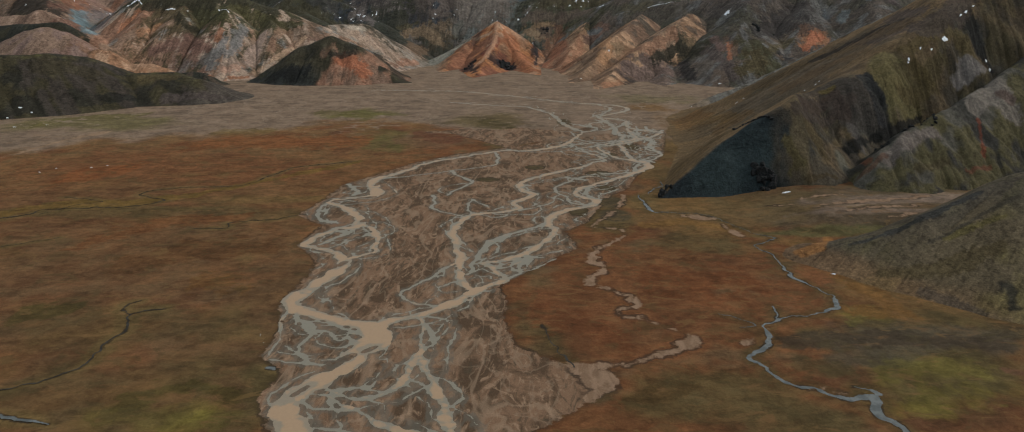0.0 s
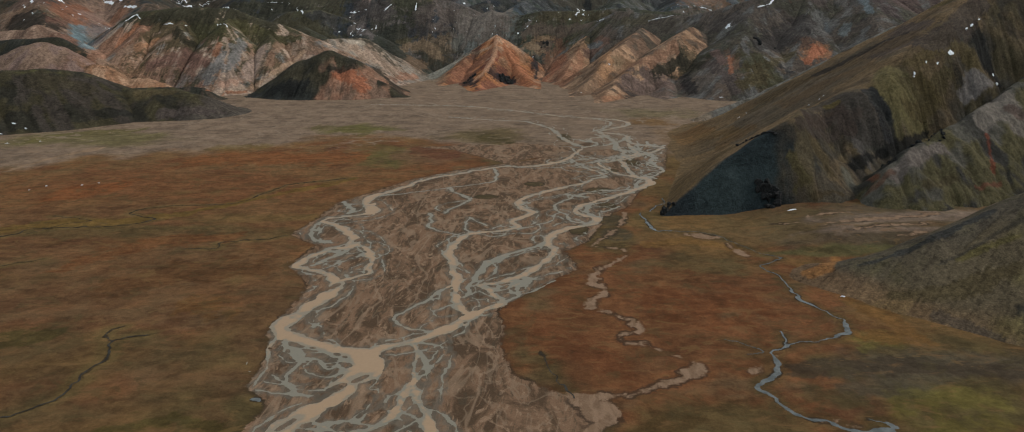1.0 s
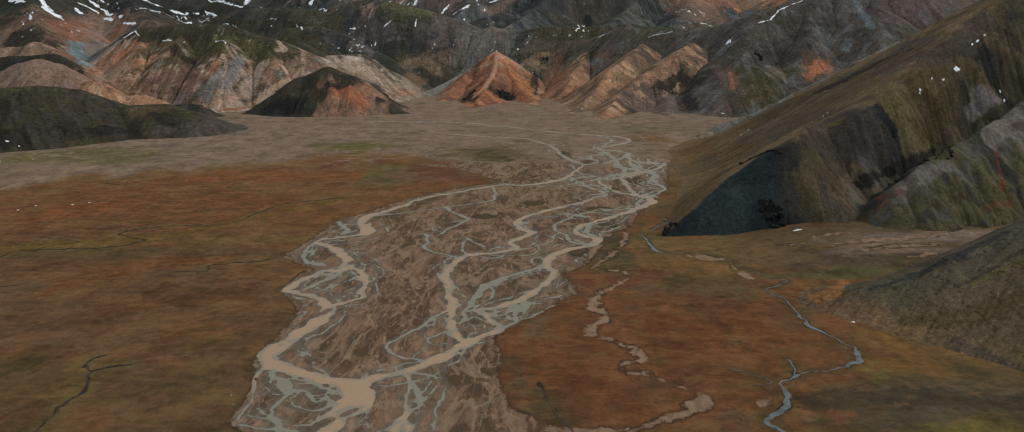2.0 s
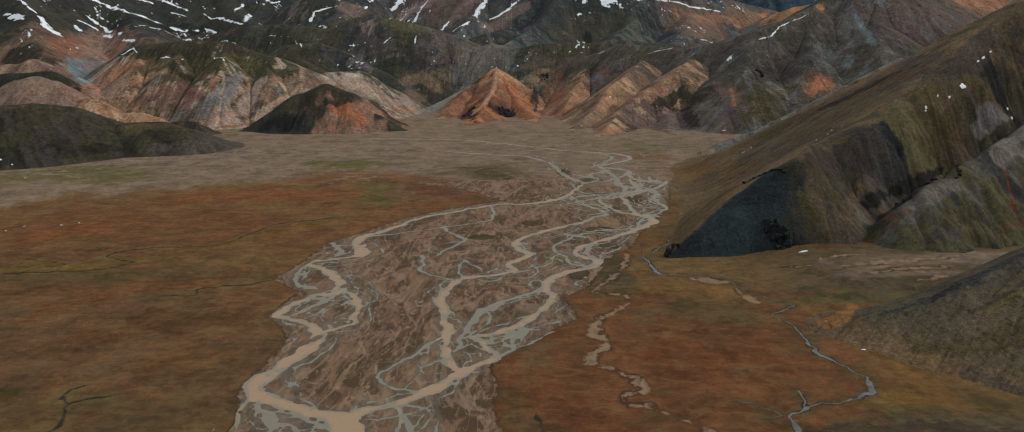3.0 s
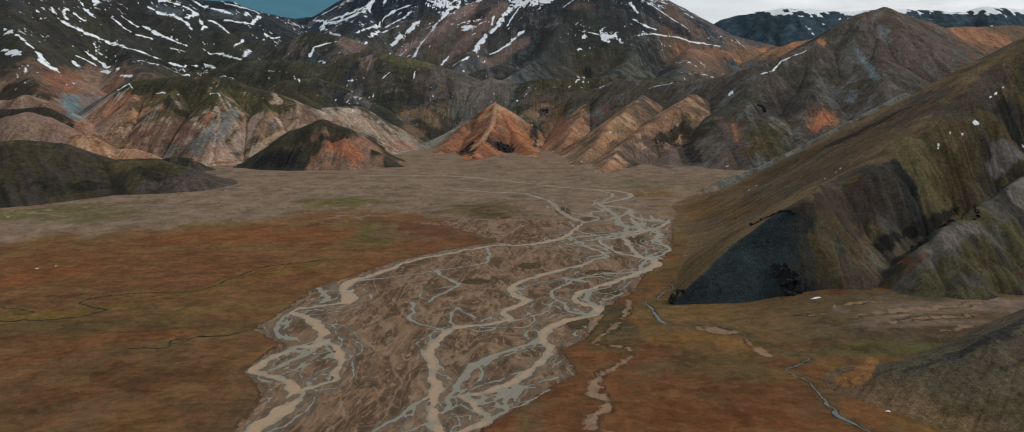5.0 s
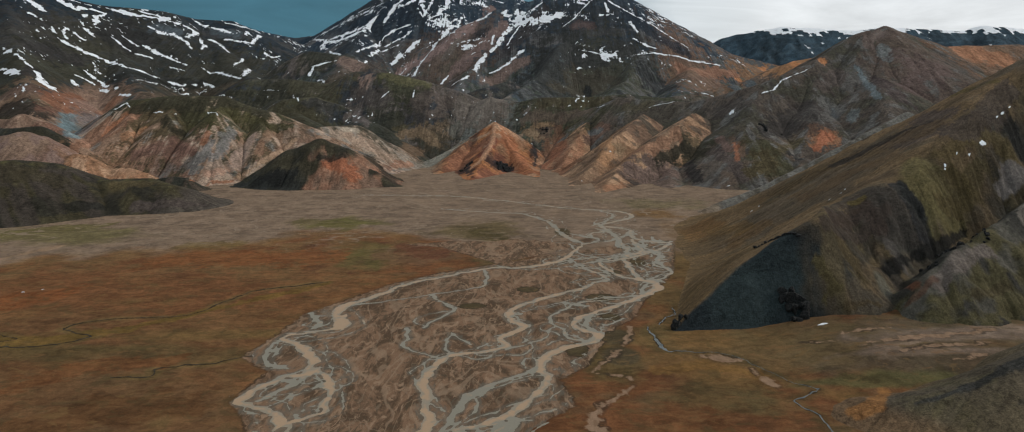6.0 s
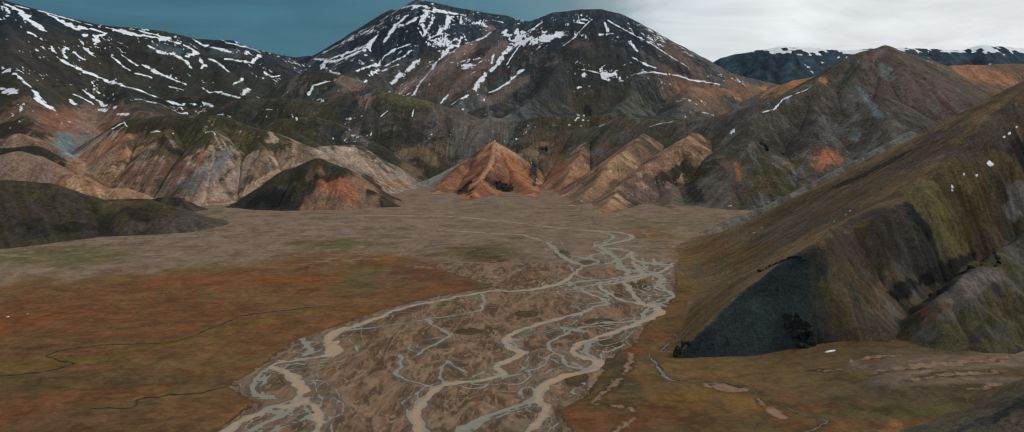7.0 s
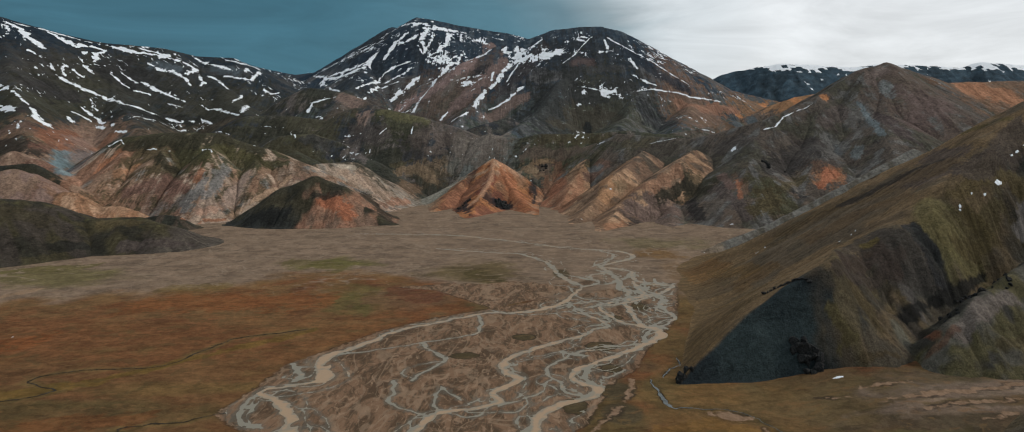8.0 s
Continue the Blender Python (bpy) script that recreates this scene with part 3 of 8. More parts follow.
soil_and_shade("upland", (0.033, 0.031, 0.031), 0.8, 1.9, [(-1011, 1614, 16.6), (-1010, 1614, 16.6)])
soil_and_shade("upland", (0.02, 0.021, 0.019), 0.85, 2.0, [(-901, 1759, 17.2), (-855, 1877, 18.0), (-795, 1924, 14.5)])
soil_and_shade("upland", (0.027, 0.027, 0.027), 0.8, 2.4, [(-1086, 2081, 30.9), (-1001, 2047, 29.9)])
soil_and_shade("upland", (0.081, 0.101, 0.116), 0.8, 1.9, [(-1003, 2163, 14.7), (-948, 2164, 14.5)])
soil_and_shade("upland", (0.074, 0.093, 0.106), 0.8, 1.8, [(-826, 2277, 14.9), (-883, 2275, 12.8)])
soil_and_shade("black_hill", (0.042, 0.032, 0.026), 0.8, 1.5, [(422, 1027, 5.0), (423, 1027, 5.0)])
soil_and_shade("black_hill", (0.042, 0.032, 0.026), 0.8, 1.5, [(358, 795, 3.9), (359, 795, 3.9)])
soil_and_shade("black_hill", (0.042, 0.032, 0.026), 0.8, 1.5, [(536, 1087, 4.4), (537, 1087, 4.4)])
soil_and_shade("black_hill", (0.071, 0.054, 0.031), 0.7, 5.6, [(252, 768, 2.9), (294, 798, 3.8), (317, 756, 3.7)])
soil_and_shade("black_hill", (0.076, 0.058, 0.049), 0.85, 3.5, [(345, 710, 9.2), (365, 704, 9.2), (387, 726, 8.1)])
soil_and_shade("black_hill", (0.156, 0.085, 0.033), 0.7, 5.4, [(183, 788, 5.9), (212, 793, 6.0)])
soil_and_shade("black_hill", (0.125, 0.075, 0.033), 0.6, 3.8, [(200, 697, 4.0), (231, 702, 4.0)])
soil_and_shade("black_hill", (0.121, 0.077, 0.04), 0.6, 2.9, [(265, 714, 4.1), (304, 707, 4.1), (327, 682, 4.1)])
soil_and_shade("black_hill", (0.026, 0.026, 0.027), 0.9, 1.1, [(300, 621, 5.6), (306, 605, 5.5), (307, 589, 4.2)])
soil_and_shade("black_hill", (0.042, 0.03, 0.024), 0.85, 1.3, [(232, 575, 5.0), (269, 608, 5.4), (274, 592, 5.9)])
soil_and_shade("black_hill", (0.076, 0.062, 0.028), 0.85, 0.7, [(207, 535, 4.7), (215, 525, 4.7), (207, 519, 3.6)])
soil_and_shade("black_hill", (0.059, 0.044, 0.022), 0.8, 1.1, [(234, 555, 6.0), (239, 538, 5.9)])
soil_and_shade("black_hill", (0.076, 0.068, 0.061), 0.85, 1.2, [(277, 574, 5.2), (280, 564, 4.0)])
soil_and_shade("black_hill", (0.013, 0.013, 0.012), 0.9, 1.4, [(261, 555, 3.3), (291, 575, 2.9), (316, 585, 2.4), (347, 607, 1.9)])
soil_and_shade("black_hill", (0.064, 0.051, 0.024), 0.8, 0.7, [(346, 635, 11.7), (354, 625, 9.7), (377, 644, 8.7)])
soil_and_shade("black_hill", (0.094, 0.07, 0.031), 0.7, 0.8, [(350, 649, 8.6), (387, 670, 7.6), (405, 655, 7.6)])
soil_and_shade("black_hill", (0.154, 0.137, 0.126), 0.9, 0.7, [(399, 642, 7.5), (409, 640, 6.1), (388, 632, 4.7)])
soil_and_shade("black_hill", (0.133, 0.111, 0.096), 0.9, 1.0, [(276, 516, 3.7), (295, 529, 4.4), (322, 543, 5.1)])
soil_and_shade("black_hill", (0.156, 0.135, 0.114), 0.9, 0.9, [(368, 574, 7.4), (401, 599, 8.4), (398, 571, 8.2)])
soil_and_shade("black_hill", (0.102, 0.07, 0.058), 0.8, 0.7, [(400, 588, 4.5), (404, 584, 4.5)])
soil_and_shade("black_hill", (0.156, 0.048, 0.028), 0.8, 1.7, [(368, 563, 1.2), (363, 546, 1.2), (358, 533, 1.8)])
soil_and_shade("black_hill", (0.13, 0.054, 0.033), 0.8, 0.8, [(360, 526, 2.0), (338, 515, 1.4), (336, 518, 1.1)])
soil_and_shade("black_hill", (0.066, 0.053, 0.028), 0.8, 0.7, [(297, 509, 3.8), (321, 520, 3.9)])
soil_and_shade("black_hill", (0.02, 0.02, 0.019), 0.85, 0.8, [(417, 671, 7.8), (417, 656, 4.9), (423, 642, 2.8)])
soil_and_shade("black_hill", (0.061, 0.045, 0.024), 0.8, 1.0, [(221, 515, 2.1), (242, 519, 2.1)])
soil_and_shade("black_hill", (0.102, 0.048, 0.028), 0.6, 1.3, [(264, 513, 1.3), (276, 520, 1.3)])
soil_and_shade("black_hill", (0.107, 0.07, 0.033), 0.55, 2.7, [(244, 798, 7.4), (295, 771, 8.6), (335, 734, 8.4), (370, 699, 8.2)])
soil_and_shade("black_hill", (0.037, 0.031, 0.026), 0.85, 3.0, [(311, 755, 2.6), (334, 744, 2.6), (362, 733, 2.3), (374, 715, 1.9)])
soil_and_shade("black_hill", (0.088, 0.071, 0.026), 0.7, 2.0, [(684, 1285, 4.9), (685, 1285, 4.9)])
soil_and_shade("black_hill", (0.088, 0.071, 0.026), 0.7, 2.0, [(417, 753, 2.8), (431, 722, 2.7)])
soil_and_shade("black_hill", (0.069, 0.054, 0.044), 0.8, 1.4, [(369, 671, 9.1), (402, 685, 9.5), (430, 704, 7.3)])
soil_and_shade("black_hill", (0.042, 0.035, 0.028), 0.8, 5.6, [(242, 600, 1.8), (265, 618, 1.8)])
soil_and_shade("black_hill", (0.098, 0.074, 0.024), 0.7, 1.3, [(272, 613, 2.1), (261, 611, 1.6)])
soil_and_shade("black_hill", (0.09, 0.063, 0.038), 0.7, 3.1, [(305, 643, 3.9), (275, 661, 4.0)])
soil_and_shade("black_hill", (0.073, 0.055, 0.024), 0.75, 0.7, [(351, 638, 7.5), (363, 625, 7.5), (333, 615, 7.2)])
soil_and_shade("black_hill", (0.024, 0.025, 0.024), 0.9, 0.8, [(304, 623, 3.3), (307, 610, 3.8), (311, 600, 3.7)])
soil_and_shade("black_hill", (0.042, 0.032, 0.026), 0.8, 1.0, [(260, 597, 4.6), (284, 601, 4.7), (218, 555, 3.2)])
soil_and_shade("black_hill", (0.125, 0.077, 0.031), 0.6, 3.6, [(201, 758, 5.7), (222, 728, 5.5)])
soil_and_shade("ground", (0.193, 0.138, 0.1), 0.8, 2.9, [(206, 454, 1.4), (255, 475, 2.0), (311, 494, 1.6), (282, 417, 1.2)])
soil_and_shade("ground", (0.151, 0.108, 0.074), 0.7, 2.1, [(206, 444, 1.2), (233, 447, 1.4)])
soil_and_shade("ground", (0.074, 0.057, 0.024), 0.8, 2.0, [(181, 432, 1.8), (194, 424, 1.8)])
soil_and_shade("ground", (0.232, 0.11, 0.039), 0.85, 2.1, [(167, 389, 2.9), (178, 393, 2.9), (195, 415, 2.2)])
soil_and_shade("ground", (0.159, 0.082, 0.026), 0.8, 2.1, [(176, 352, 3.8), (185, 336, 4.5), (189, 312, 3.2), (164, 313, 3.5)])
soil_and_shade("ground", (0.107, 0.09, 0.028), 0.7, 2.0, [(166, 309, 1.4), (157, 302, 1.4)])
soil_and_shade("ground", (0.052, 0.038, 0.024), 0.8, 1.9, [(120, 284, 2.8), (150, 288, 3.3), (178, 286, 3.7), (215, 280, 4.2)])
soil_and_shade("ground", (0.113, 0.09, 0.024), 0.7, 1.6, [(151, 255, 3.9), (163, 258, 3.4), (160, 243, 3.3), (182, 245, 4.6)])
soil_and_shade("ground", (0.065, 0.049, 0.021), 0.6, 1.8, [(120, 263, 3.0), (138, 260, 3.0)])
soil_and_shade("ground", (0.126, 0.061, 0.037), 0.7, 1.6, [(201, 259, 1.6), (207, 257, 1.6)])
soil_and_shade("ground", (0.134, 0.051, 0.02), 0.75, 2.4, [(75, 352, 7.8), (100, 343, 9.2), (123, 352, 8.0)])
soil_and_shade("ground", (0.102, 0.042, 0.017), 0.7, 2.4, [(101, 391, 3.5), (115, 314, 4.0)])
soil_and_shade("ground", (0.129, 0.049, 0.02), 0.7, 2.1, [(14, 312, 6.9), (35, 298, 6.7), (50, 279, 4.1)])
soil_and_shade("ground", (0.079, 0.049, 0.019), 0.8, 1.8, [(57, 243, 3.7), (43, 234, 3.6), (71, 247, 2.7)])
soil_and_shade("ground", (0.159, 0.087, 0.028), 0.75, 3.0, [(84, 444, 2.2), (111, 451, 2.2), (141, 438, 2.2)])
soil_and_shade("ground", (0.182, 0.071, 0.026), 0.75, 4.4, [(-308, 687, 6.3), (-218, 707, 6.2), (-145, 701, 4.7)])
soil_and_shade("ground", (0.182, 0.064, 0.022), 0.7, 3.4, [(-362, 563, 6.9), (-322, 589, 5.6)])
soil_and_shade("ground", (0.144, 0.089, 0.024), 0.8, 3.2, [(-350, 467, 3.3), (-319, 490, 3.3), (-273, 491, 2.6), (-236, 514, 2.1), (-192, 559, 2.2), (-135, 618, 1.8)])
soil_and_shade("ground", (0.065, 0.052, 0.017), 0.7, 1.9, [(-232, 311, 4.5), (-211, 319, 3.7)])
soil_and_shade("ground", (0.09, 0.042, 0.016), 0.6, 2.6, [(-216, 379, 6.7), (-176, 400, 5.9), (-141, 400, 4.9)])
soil_and_shade("ground", (0.149, 0.058, 0.021), 0.6, 2.8, [(-260, 411, 5.6), (-226, 449, 4.8), (-179, 463, 3.8)])
soil_and_shade("ground", (0.139, 0.068, 0.022), 0.6, 2.3, [(-167, 350, 4.5), (-137, 342, 3.6)])
soil_and_shade("ground", (0.069, 0.055, 0.017), 0.7, 1.6, [(-144, 238, 5.7), (-124, 247, 4.6), (-105, 238, 3.8)])
soil_and_shade("ground", (0.113, 0.094, 0.032), 0.65, 5.5, [(-238, 878, 3.4), (-192, 860, 3.3), (-167, 834, 2.4)])
soil_and_shade("ground", (0.104, 0.086, 0.03), 0.65, 4.6, [(-132, 717, 3.4), (-106, 665, 2.5)])
soil_and_shade("ground", (0.072, 0.055, 0.022), 0.85, 5.2, [(-37, 818, 3.8), (-3, 783, 3.6), (14, 743, 2.1)])
soil_and_shade("ground", (0.12, 0.049, 0.026), 0.8, 5.0, [(-99, 743, 4.2), (-62, 710, 4.0), (-44, 746, 4.2)])
soil_and_shade("ground", (0.115, 0.097, 0.035), 0.85, 4.9, [(-529, 796, 4.4), (-501, 837, 4.5), (-441, 855, 2.7)])
soil_and_shade("ground", (0.267, 0.176, 0.109), 0.85, 4.0, [(-459, 636, 1.5), (-451, 692, 1.9), (-444, 724, 2.4), (-430, 748, 2.8)])
soil_and_shade("ground", (0.139, 0.097, 0.037), 0.6, 4.8, [(-314, 749, 3.0), (-255, 760, 3.0)])
soil_and_shade("spur", (0.034, 0.035, 0.033), 0.85, 1.6, [(192, 385, 1.2), (228, 387, 2.1), (269, 398, 2.2)])
soil_and_shade("spur", (0.034, 0.035, 0.033), 0.85, 1.6, [(382, 526, 3.0), (383, 526, 3.0)])
soil_and_shade("spur", (0.042, 0.037, 0.028), 0.7, 1.1, [(227, 369, 1.4), (258, 376, 1.5), (280, 382, 1.5)])
soil_and_shade("spur", (0.082, 0.062, 0.03), 0.8, 1.1, [(197, 354, 3.5), (227, 348, 4.8), (253, 350, 4.5)])
soil_and_shade("spur", (0.112, 0.092, 0.033), 0.8, 1.2, [(237, 369, 1.7), (267, 370, 1.7)])
# shading on the spur's lower flank, painted as a near-black patch
soil_and_shade("spur", (0.025, 0.024, 0.02), 0.85, 1.0, [(245, 326, 3.5), (240, 313, 3.4)])
soil_and_shade("spur", (0.067, 0.053, 0.04), 0.7, 1.3, [(210, 333, 3.8), (223, 312, 3.7)])
soil_and_shade("left_hill", (0.073, 0.058, 0.051), 0.85, 1.4, [(-450, 936, 6.7), (-402, 955, 4.8), (-382, 969, 2.9)])
soil_and_shade("left_hill", (0.041, 0.034, 0.021), 0.8, 1.2, [(-596, 919, 11.0), (-544, 940, 10.9)])
soil_and_shade("left_hill", (0.076, 0.059, 0.03), 0.8, 1.5, [(-494, 971, 7.0), (-453, 978, 4.9)])
soil_and_shade("left_hill", (0.02, 0.02, 0.017), 0.8, 1.2, [(-492, 927, 5.8), (-515, 908, 5.7)])


# ---- noise and fields ----
def lattice(ix, iy, seed):
    h = (ix.astype(np.int64) * 374761393 + iy.astype(np.int64) * 668265263 + seed * 974711) & 0xFFFFFFFF
    h = ((h ^ (h >> 13)) * 1274126177) & 0xFFFFFFFF
    h = ((h ^ (h >> 16)) * 2246822519) & 0xFFFFFFFF
    return (h ^ (h >> 15)) / 4294967296.0 * 2 * np.pi


def grain(x, y, seed=0):
    """Gradient noise, about -0.7 to 0.7."""
    ix, iy = np.floor(x), np.floor(y)
    fx, fy = x - ix, y - iy
    u, v = fx * fx * fx * (fx * (fx * 6 - 15) + 10), fy * fy * fy * (fy * (fy * 6 - 15) + 10)

    def corner(dx, dy):
        a = lattice(ix + dx, iy + dy, seed)
        return np.cos(a) * (fx - dx) + np.sin(a) * (fy - dy)

    low = corner(0, 0) * (1 - u) + corner(1, 0) * u
    top_ = corner(0, 1) * (1 - u) + corner(1, 1) * u
    return low * (1 - v) + top_ * v


def fbm(x, y, size, octaves=4, seed=0, rough=0.5):
    total, amount = 0, 1.0
    for n in range(octaves):
        total = total + amount * grain(x / size * 2**n + 17.3 * n, y / size * 2**n - 9.1 * n, seed + n)
        amount *= rough
    return total


def ridged(x, y, size, octaves=3, seed=0):
    """Sharp crests at 1, hollows towards 0."""
    total, amount, norm = 0, 1.0, 0
    for n in range(octaves):
        total = total + amount * (1 - np.abs(grain(x / size * 2**n + 3.7 * n, y / size * 2**n + 8.2 * n, seed + n)) * 2)
        norm += amount
        amount *= 0.5
    return total / norm


def step(a, b, x):
    t = np.clip((x - a) / (b - a), 0, 1)
    return t * t * (3 - 2 * t)


def blend(a, b, t):
    return np.asarray(a) * (1 - t[..., None]) + np.asarray(b) * t[..., None]


def soft_min(a, b, k):
    h = np.clip(0.5 + 0.5 * (b - a) / k, 0, 1)
    return b * (1 - h) + a * h - k * h * (1 - h)


def smooth_line(points, pieces=6):
    """A Catmull-Rom line through the points, with all their columns."""
    p = np.array(points, float)
    p = np.vstack([2 * p[0] - p[1], p, 2 * p[-1] - p[-2]])
    out = []
    for i in range(1, len(p) - 2):
        for t in np.arange(pieces) / pieces:
            out.append(0.5 * (2 * p[i] + (p[i + 1] - p[i - 1]) * t + (2 * p[i - 1] - 5 * p[i] + 4 * p[i + 1] - p[i + 2]) * t**2 + (3 * p[i] - p[i - 1] - 3 * p[i + 1] + p[i + 2]) * t**3))
    out.append(p[-2])
    return np.array(out)


def side_of(x, y, line):
    """Signed distance from a line: positive on its right-hand side."""
    line = np.array(line, float)
    best, sign = np.full(x.shape, 1e9), np.ones(x.shape)
    for (ax, ay), (bx, by) in zip(line[:-1], line[1:]):
        dx, dy = bx - ax, by - ay
        t = np.clip(((x - ax) * dx + (y - ay) * dy) / (dx * dx + dy * dy), 0, 1)
        d = np.hypot(x - ax - t * dx, y - ay - t * dy)
        near = d < best - 1e-6
        sign = np.where(near, np.sign(dy * (x - ax) - dx * (y - ay)), sign)
        best = np.where(near, d, best)
    return best * sign


def ridge(x, y, crest, left, right, top=8.0):
    """Height, way along the crest and distance from it, for a ridge that falls to both sides of its crest."""
    z = np.full(x.shape, -1e4)
    s, d, run = np.zeros(x.shape), np.zeros(x.shape), 0.0
    for (ax, ay, az), (bx, by, bz) in zip(crest[:-1], crest[1:]):
        dx, dy = bx - ax, by - ay
        size = math.hypot(dx, dy)
        raw = ((x - ax) * dx + (y - ay) * dy) / (size * size)
        t = np.clip(raw, 0, 1)
        ox, oy = x - ax - t * dx, y - ay - t * dy
        far = np.hypot(ox, oy)
        turn = (dy * (x - ax) - dx * (y - ay)) / size / (far + 1e-6)
        fall = left + (right - left) * step(-0.5, 0.5, turn)
        here = az + (bz - az) * t - fall * (np.sqrt(far * far + top * top) - top)
        win = here > z
        z = np.where(win, here, z)
        s = np.where(win, run + t * size + (raw - t) * size * 0.6, s)
        d = np.where(win, far, d)
        run += size
    return z, s, d


# ---- meshes ----
def link_grid(name, x, y, z, keep, colours=None, floats=None, material=None, smooth=True):
    """One mesh from a grid of places; keep says which corners stay."""
    rows, cols = x.shape
    quad = keep[:-1, :-1] & keep[1:, :-1] & keep[1:, 1:] & keep[:-1, 1:]
    i, j = np.nonzero(quad)
    a = i * cols + j
    faces = np.stack([a, a + 1, a + cols + 1, a + cols], -1)
    used = np.unique(faces)
    index = np.full(rows * cols, -1)
    index[used] = np.arange(len(used))
    places = np.stack([x, y, z], -1).reshape(-1, 3)[used]
    return link_mesh(name, places, index[faces], {k: np.asarray(v).reshape(rows * cols, -1)[used] for k, v in (colours or {}).items()}, {k: np.asarray(v).ravel()[used] for k, v in (floats or {}).items()}, material, smooth)


def link_mesh(name, places, faces, colours, floats, material, smooth=True):
    mesh = bpy.data.meshes.new(name)
    mesh.vertices.add(len(places))
    mesh.vertices.foreach_set("co", np.ascontiguousarray(places, np.float32).ravel())
    count = faces.shape[1]
    mesh.loops.add(faces.size)
    mesh.loops.foreach_set("vertex_index", np.ascontiguousarray(faces, np.int32).ravel())
    mesh.polygons.add(len(faces))
    mesh.polygons.foreach_set("loop_start", np.arange(0, faces.size, count, dtype=np.int32))
    mesh.polygons.foreach_set("use_smooth", np.full(len(faces), smooth))
    for key, value in colours.items():
        layer = mesh.attributes.new(key, "FLOAT_COLOR", "POINT")
        rgba = np.ones((len(places), 4), np.float32)
        rgba[:, :3] = np.clip(value, 0, 1)
        layer.data.foreach_set("color", rgba.ravel())
    for key, value in floats.items():
        layer = mesh.attributes.new(key, "FLOAT", "POINT")
        layer.data.foreach_set("value", np.ascontiguousarray(value, np.float32))
    mesh.update()
    mesh.validate()
    if material:
        mesh.materials.append(material)
    return new(name, mesh)


# ---- materials ----
class Nodes:
    def __init__(self, name):
        self.material = bpy.data.materials.new(name)
        self.material.use_nodes = True
        self.tree = self.material.node_tree
        self.shader = self.tree.nodes["Principled BSDF"]
        self.where = self.tree.nodes.new("ShaderNodeTexCoord").outputs["Object"]

    def put(self, value, socket):
        if isinstance(value, bpy.types.NodeSocket):
            self.tree.links.new(value, socket)
        else:
            socket.default_value = value

    def attribute(self, name, colour=False):
        node = self.tree.nodes.new("ShaderNodeAttribute")
        node.attribute_name = name
        return node.outputs["Color" if colour else "Fac"]

    def scaled(self, scale, rotate=0.0):
        node = self.tree.nodes.new("ShaderNodeMapping")
        node.inputs["Scale"].default_value = scale
        node.inputs["Rotation"].default_value = (0, 0, radians(rotate))
        self.tree.links.new(self.where, node.inputs[0])
        return node.outputs[0]

    def noise(self, size, detail=4.0, rough=0.55, bend=0.0, vector=None):
        node = self.tree.nodes.new("ShaderNodeTexNoise")
        self.put(vector or self.where, node.inputs["Vector"])
        node.inputs["Scale"].default_value = 1.0 / size
        node.inputs["Detail"].default_value = detail
        node.inputs["Roughness"].default_value = rough
        node.inputs["Distortion"].default_value = bend
        return node.outputs["Fac"]

    def sum(self, a, kind, b, c=0.0):
        node = self.tree.nodes.new("ShaderNodeMath")
        node.operation = kind
        for n, value in enumerate((a, b, c)):
            self.put(value, node.inputs[n])
        return node.outputs[0]

    def range(self, value, a, b, low=0.0, high=1.0):
        node = self.tree.nodes.new("ShaderNodeMapRange")
        node.interpolation_type = "SMOOTHSTEP"
        self.put(value, node.inputs["Value"])
        for key, number in (("From Min", a), ("From Max", b), ("To Min", low), ("To Max", high)):
            node.inputs[key].default_value = number
        return node.outputs["Result"]

    def mix(self, a, b, t, kind="MIX"):
        node = self.tree.nodes.new("ShaderNodeMix")
        node.data_type, node.blend_type = "RGBA", kind
        self.put(t, node.inputs["Factor"])
        for key, value in (("A", a), ("B", b)):
            self.put((*value, 1) if isinstance(value, tuple) else value, node.inputs[key])
        return node.outputs["Result"]

    def shade(self, colour, value):
        """The colour times a number."""
        node = self.tree.nodes.new("ShaderNodeVectorMath")
        node.operation = "SCALE"
        self.tree.links.new(colour, node.inputs[0])
        self.put(value, node.inputs["Scale"])
        return node.outputs[0]

    def done(self, colour, roughness=0.95, bump=None, depth=1.0, gloss=0.2):
        self.put((*colour, 1) if isinstance(colour, tuple) else colour, self.shader.inputs["Base Color"])
        self.put(roughness, self.shader.inputs["Roughness"])
        self.shader.inputs["Specular IOR Level"].default_value = gloss
        if bump is not None:
            node = self.tree.nodes.new("ShaderNodeBump")
            node.inputs["Distance"].default_value = depth
            self.tree.links.new(bump, node.inputs["Height"])
            self.tree.links.new(node.outputs[0], self.shader.inputs["Normal"])
        return self.material


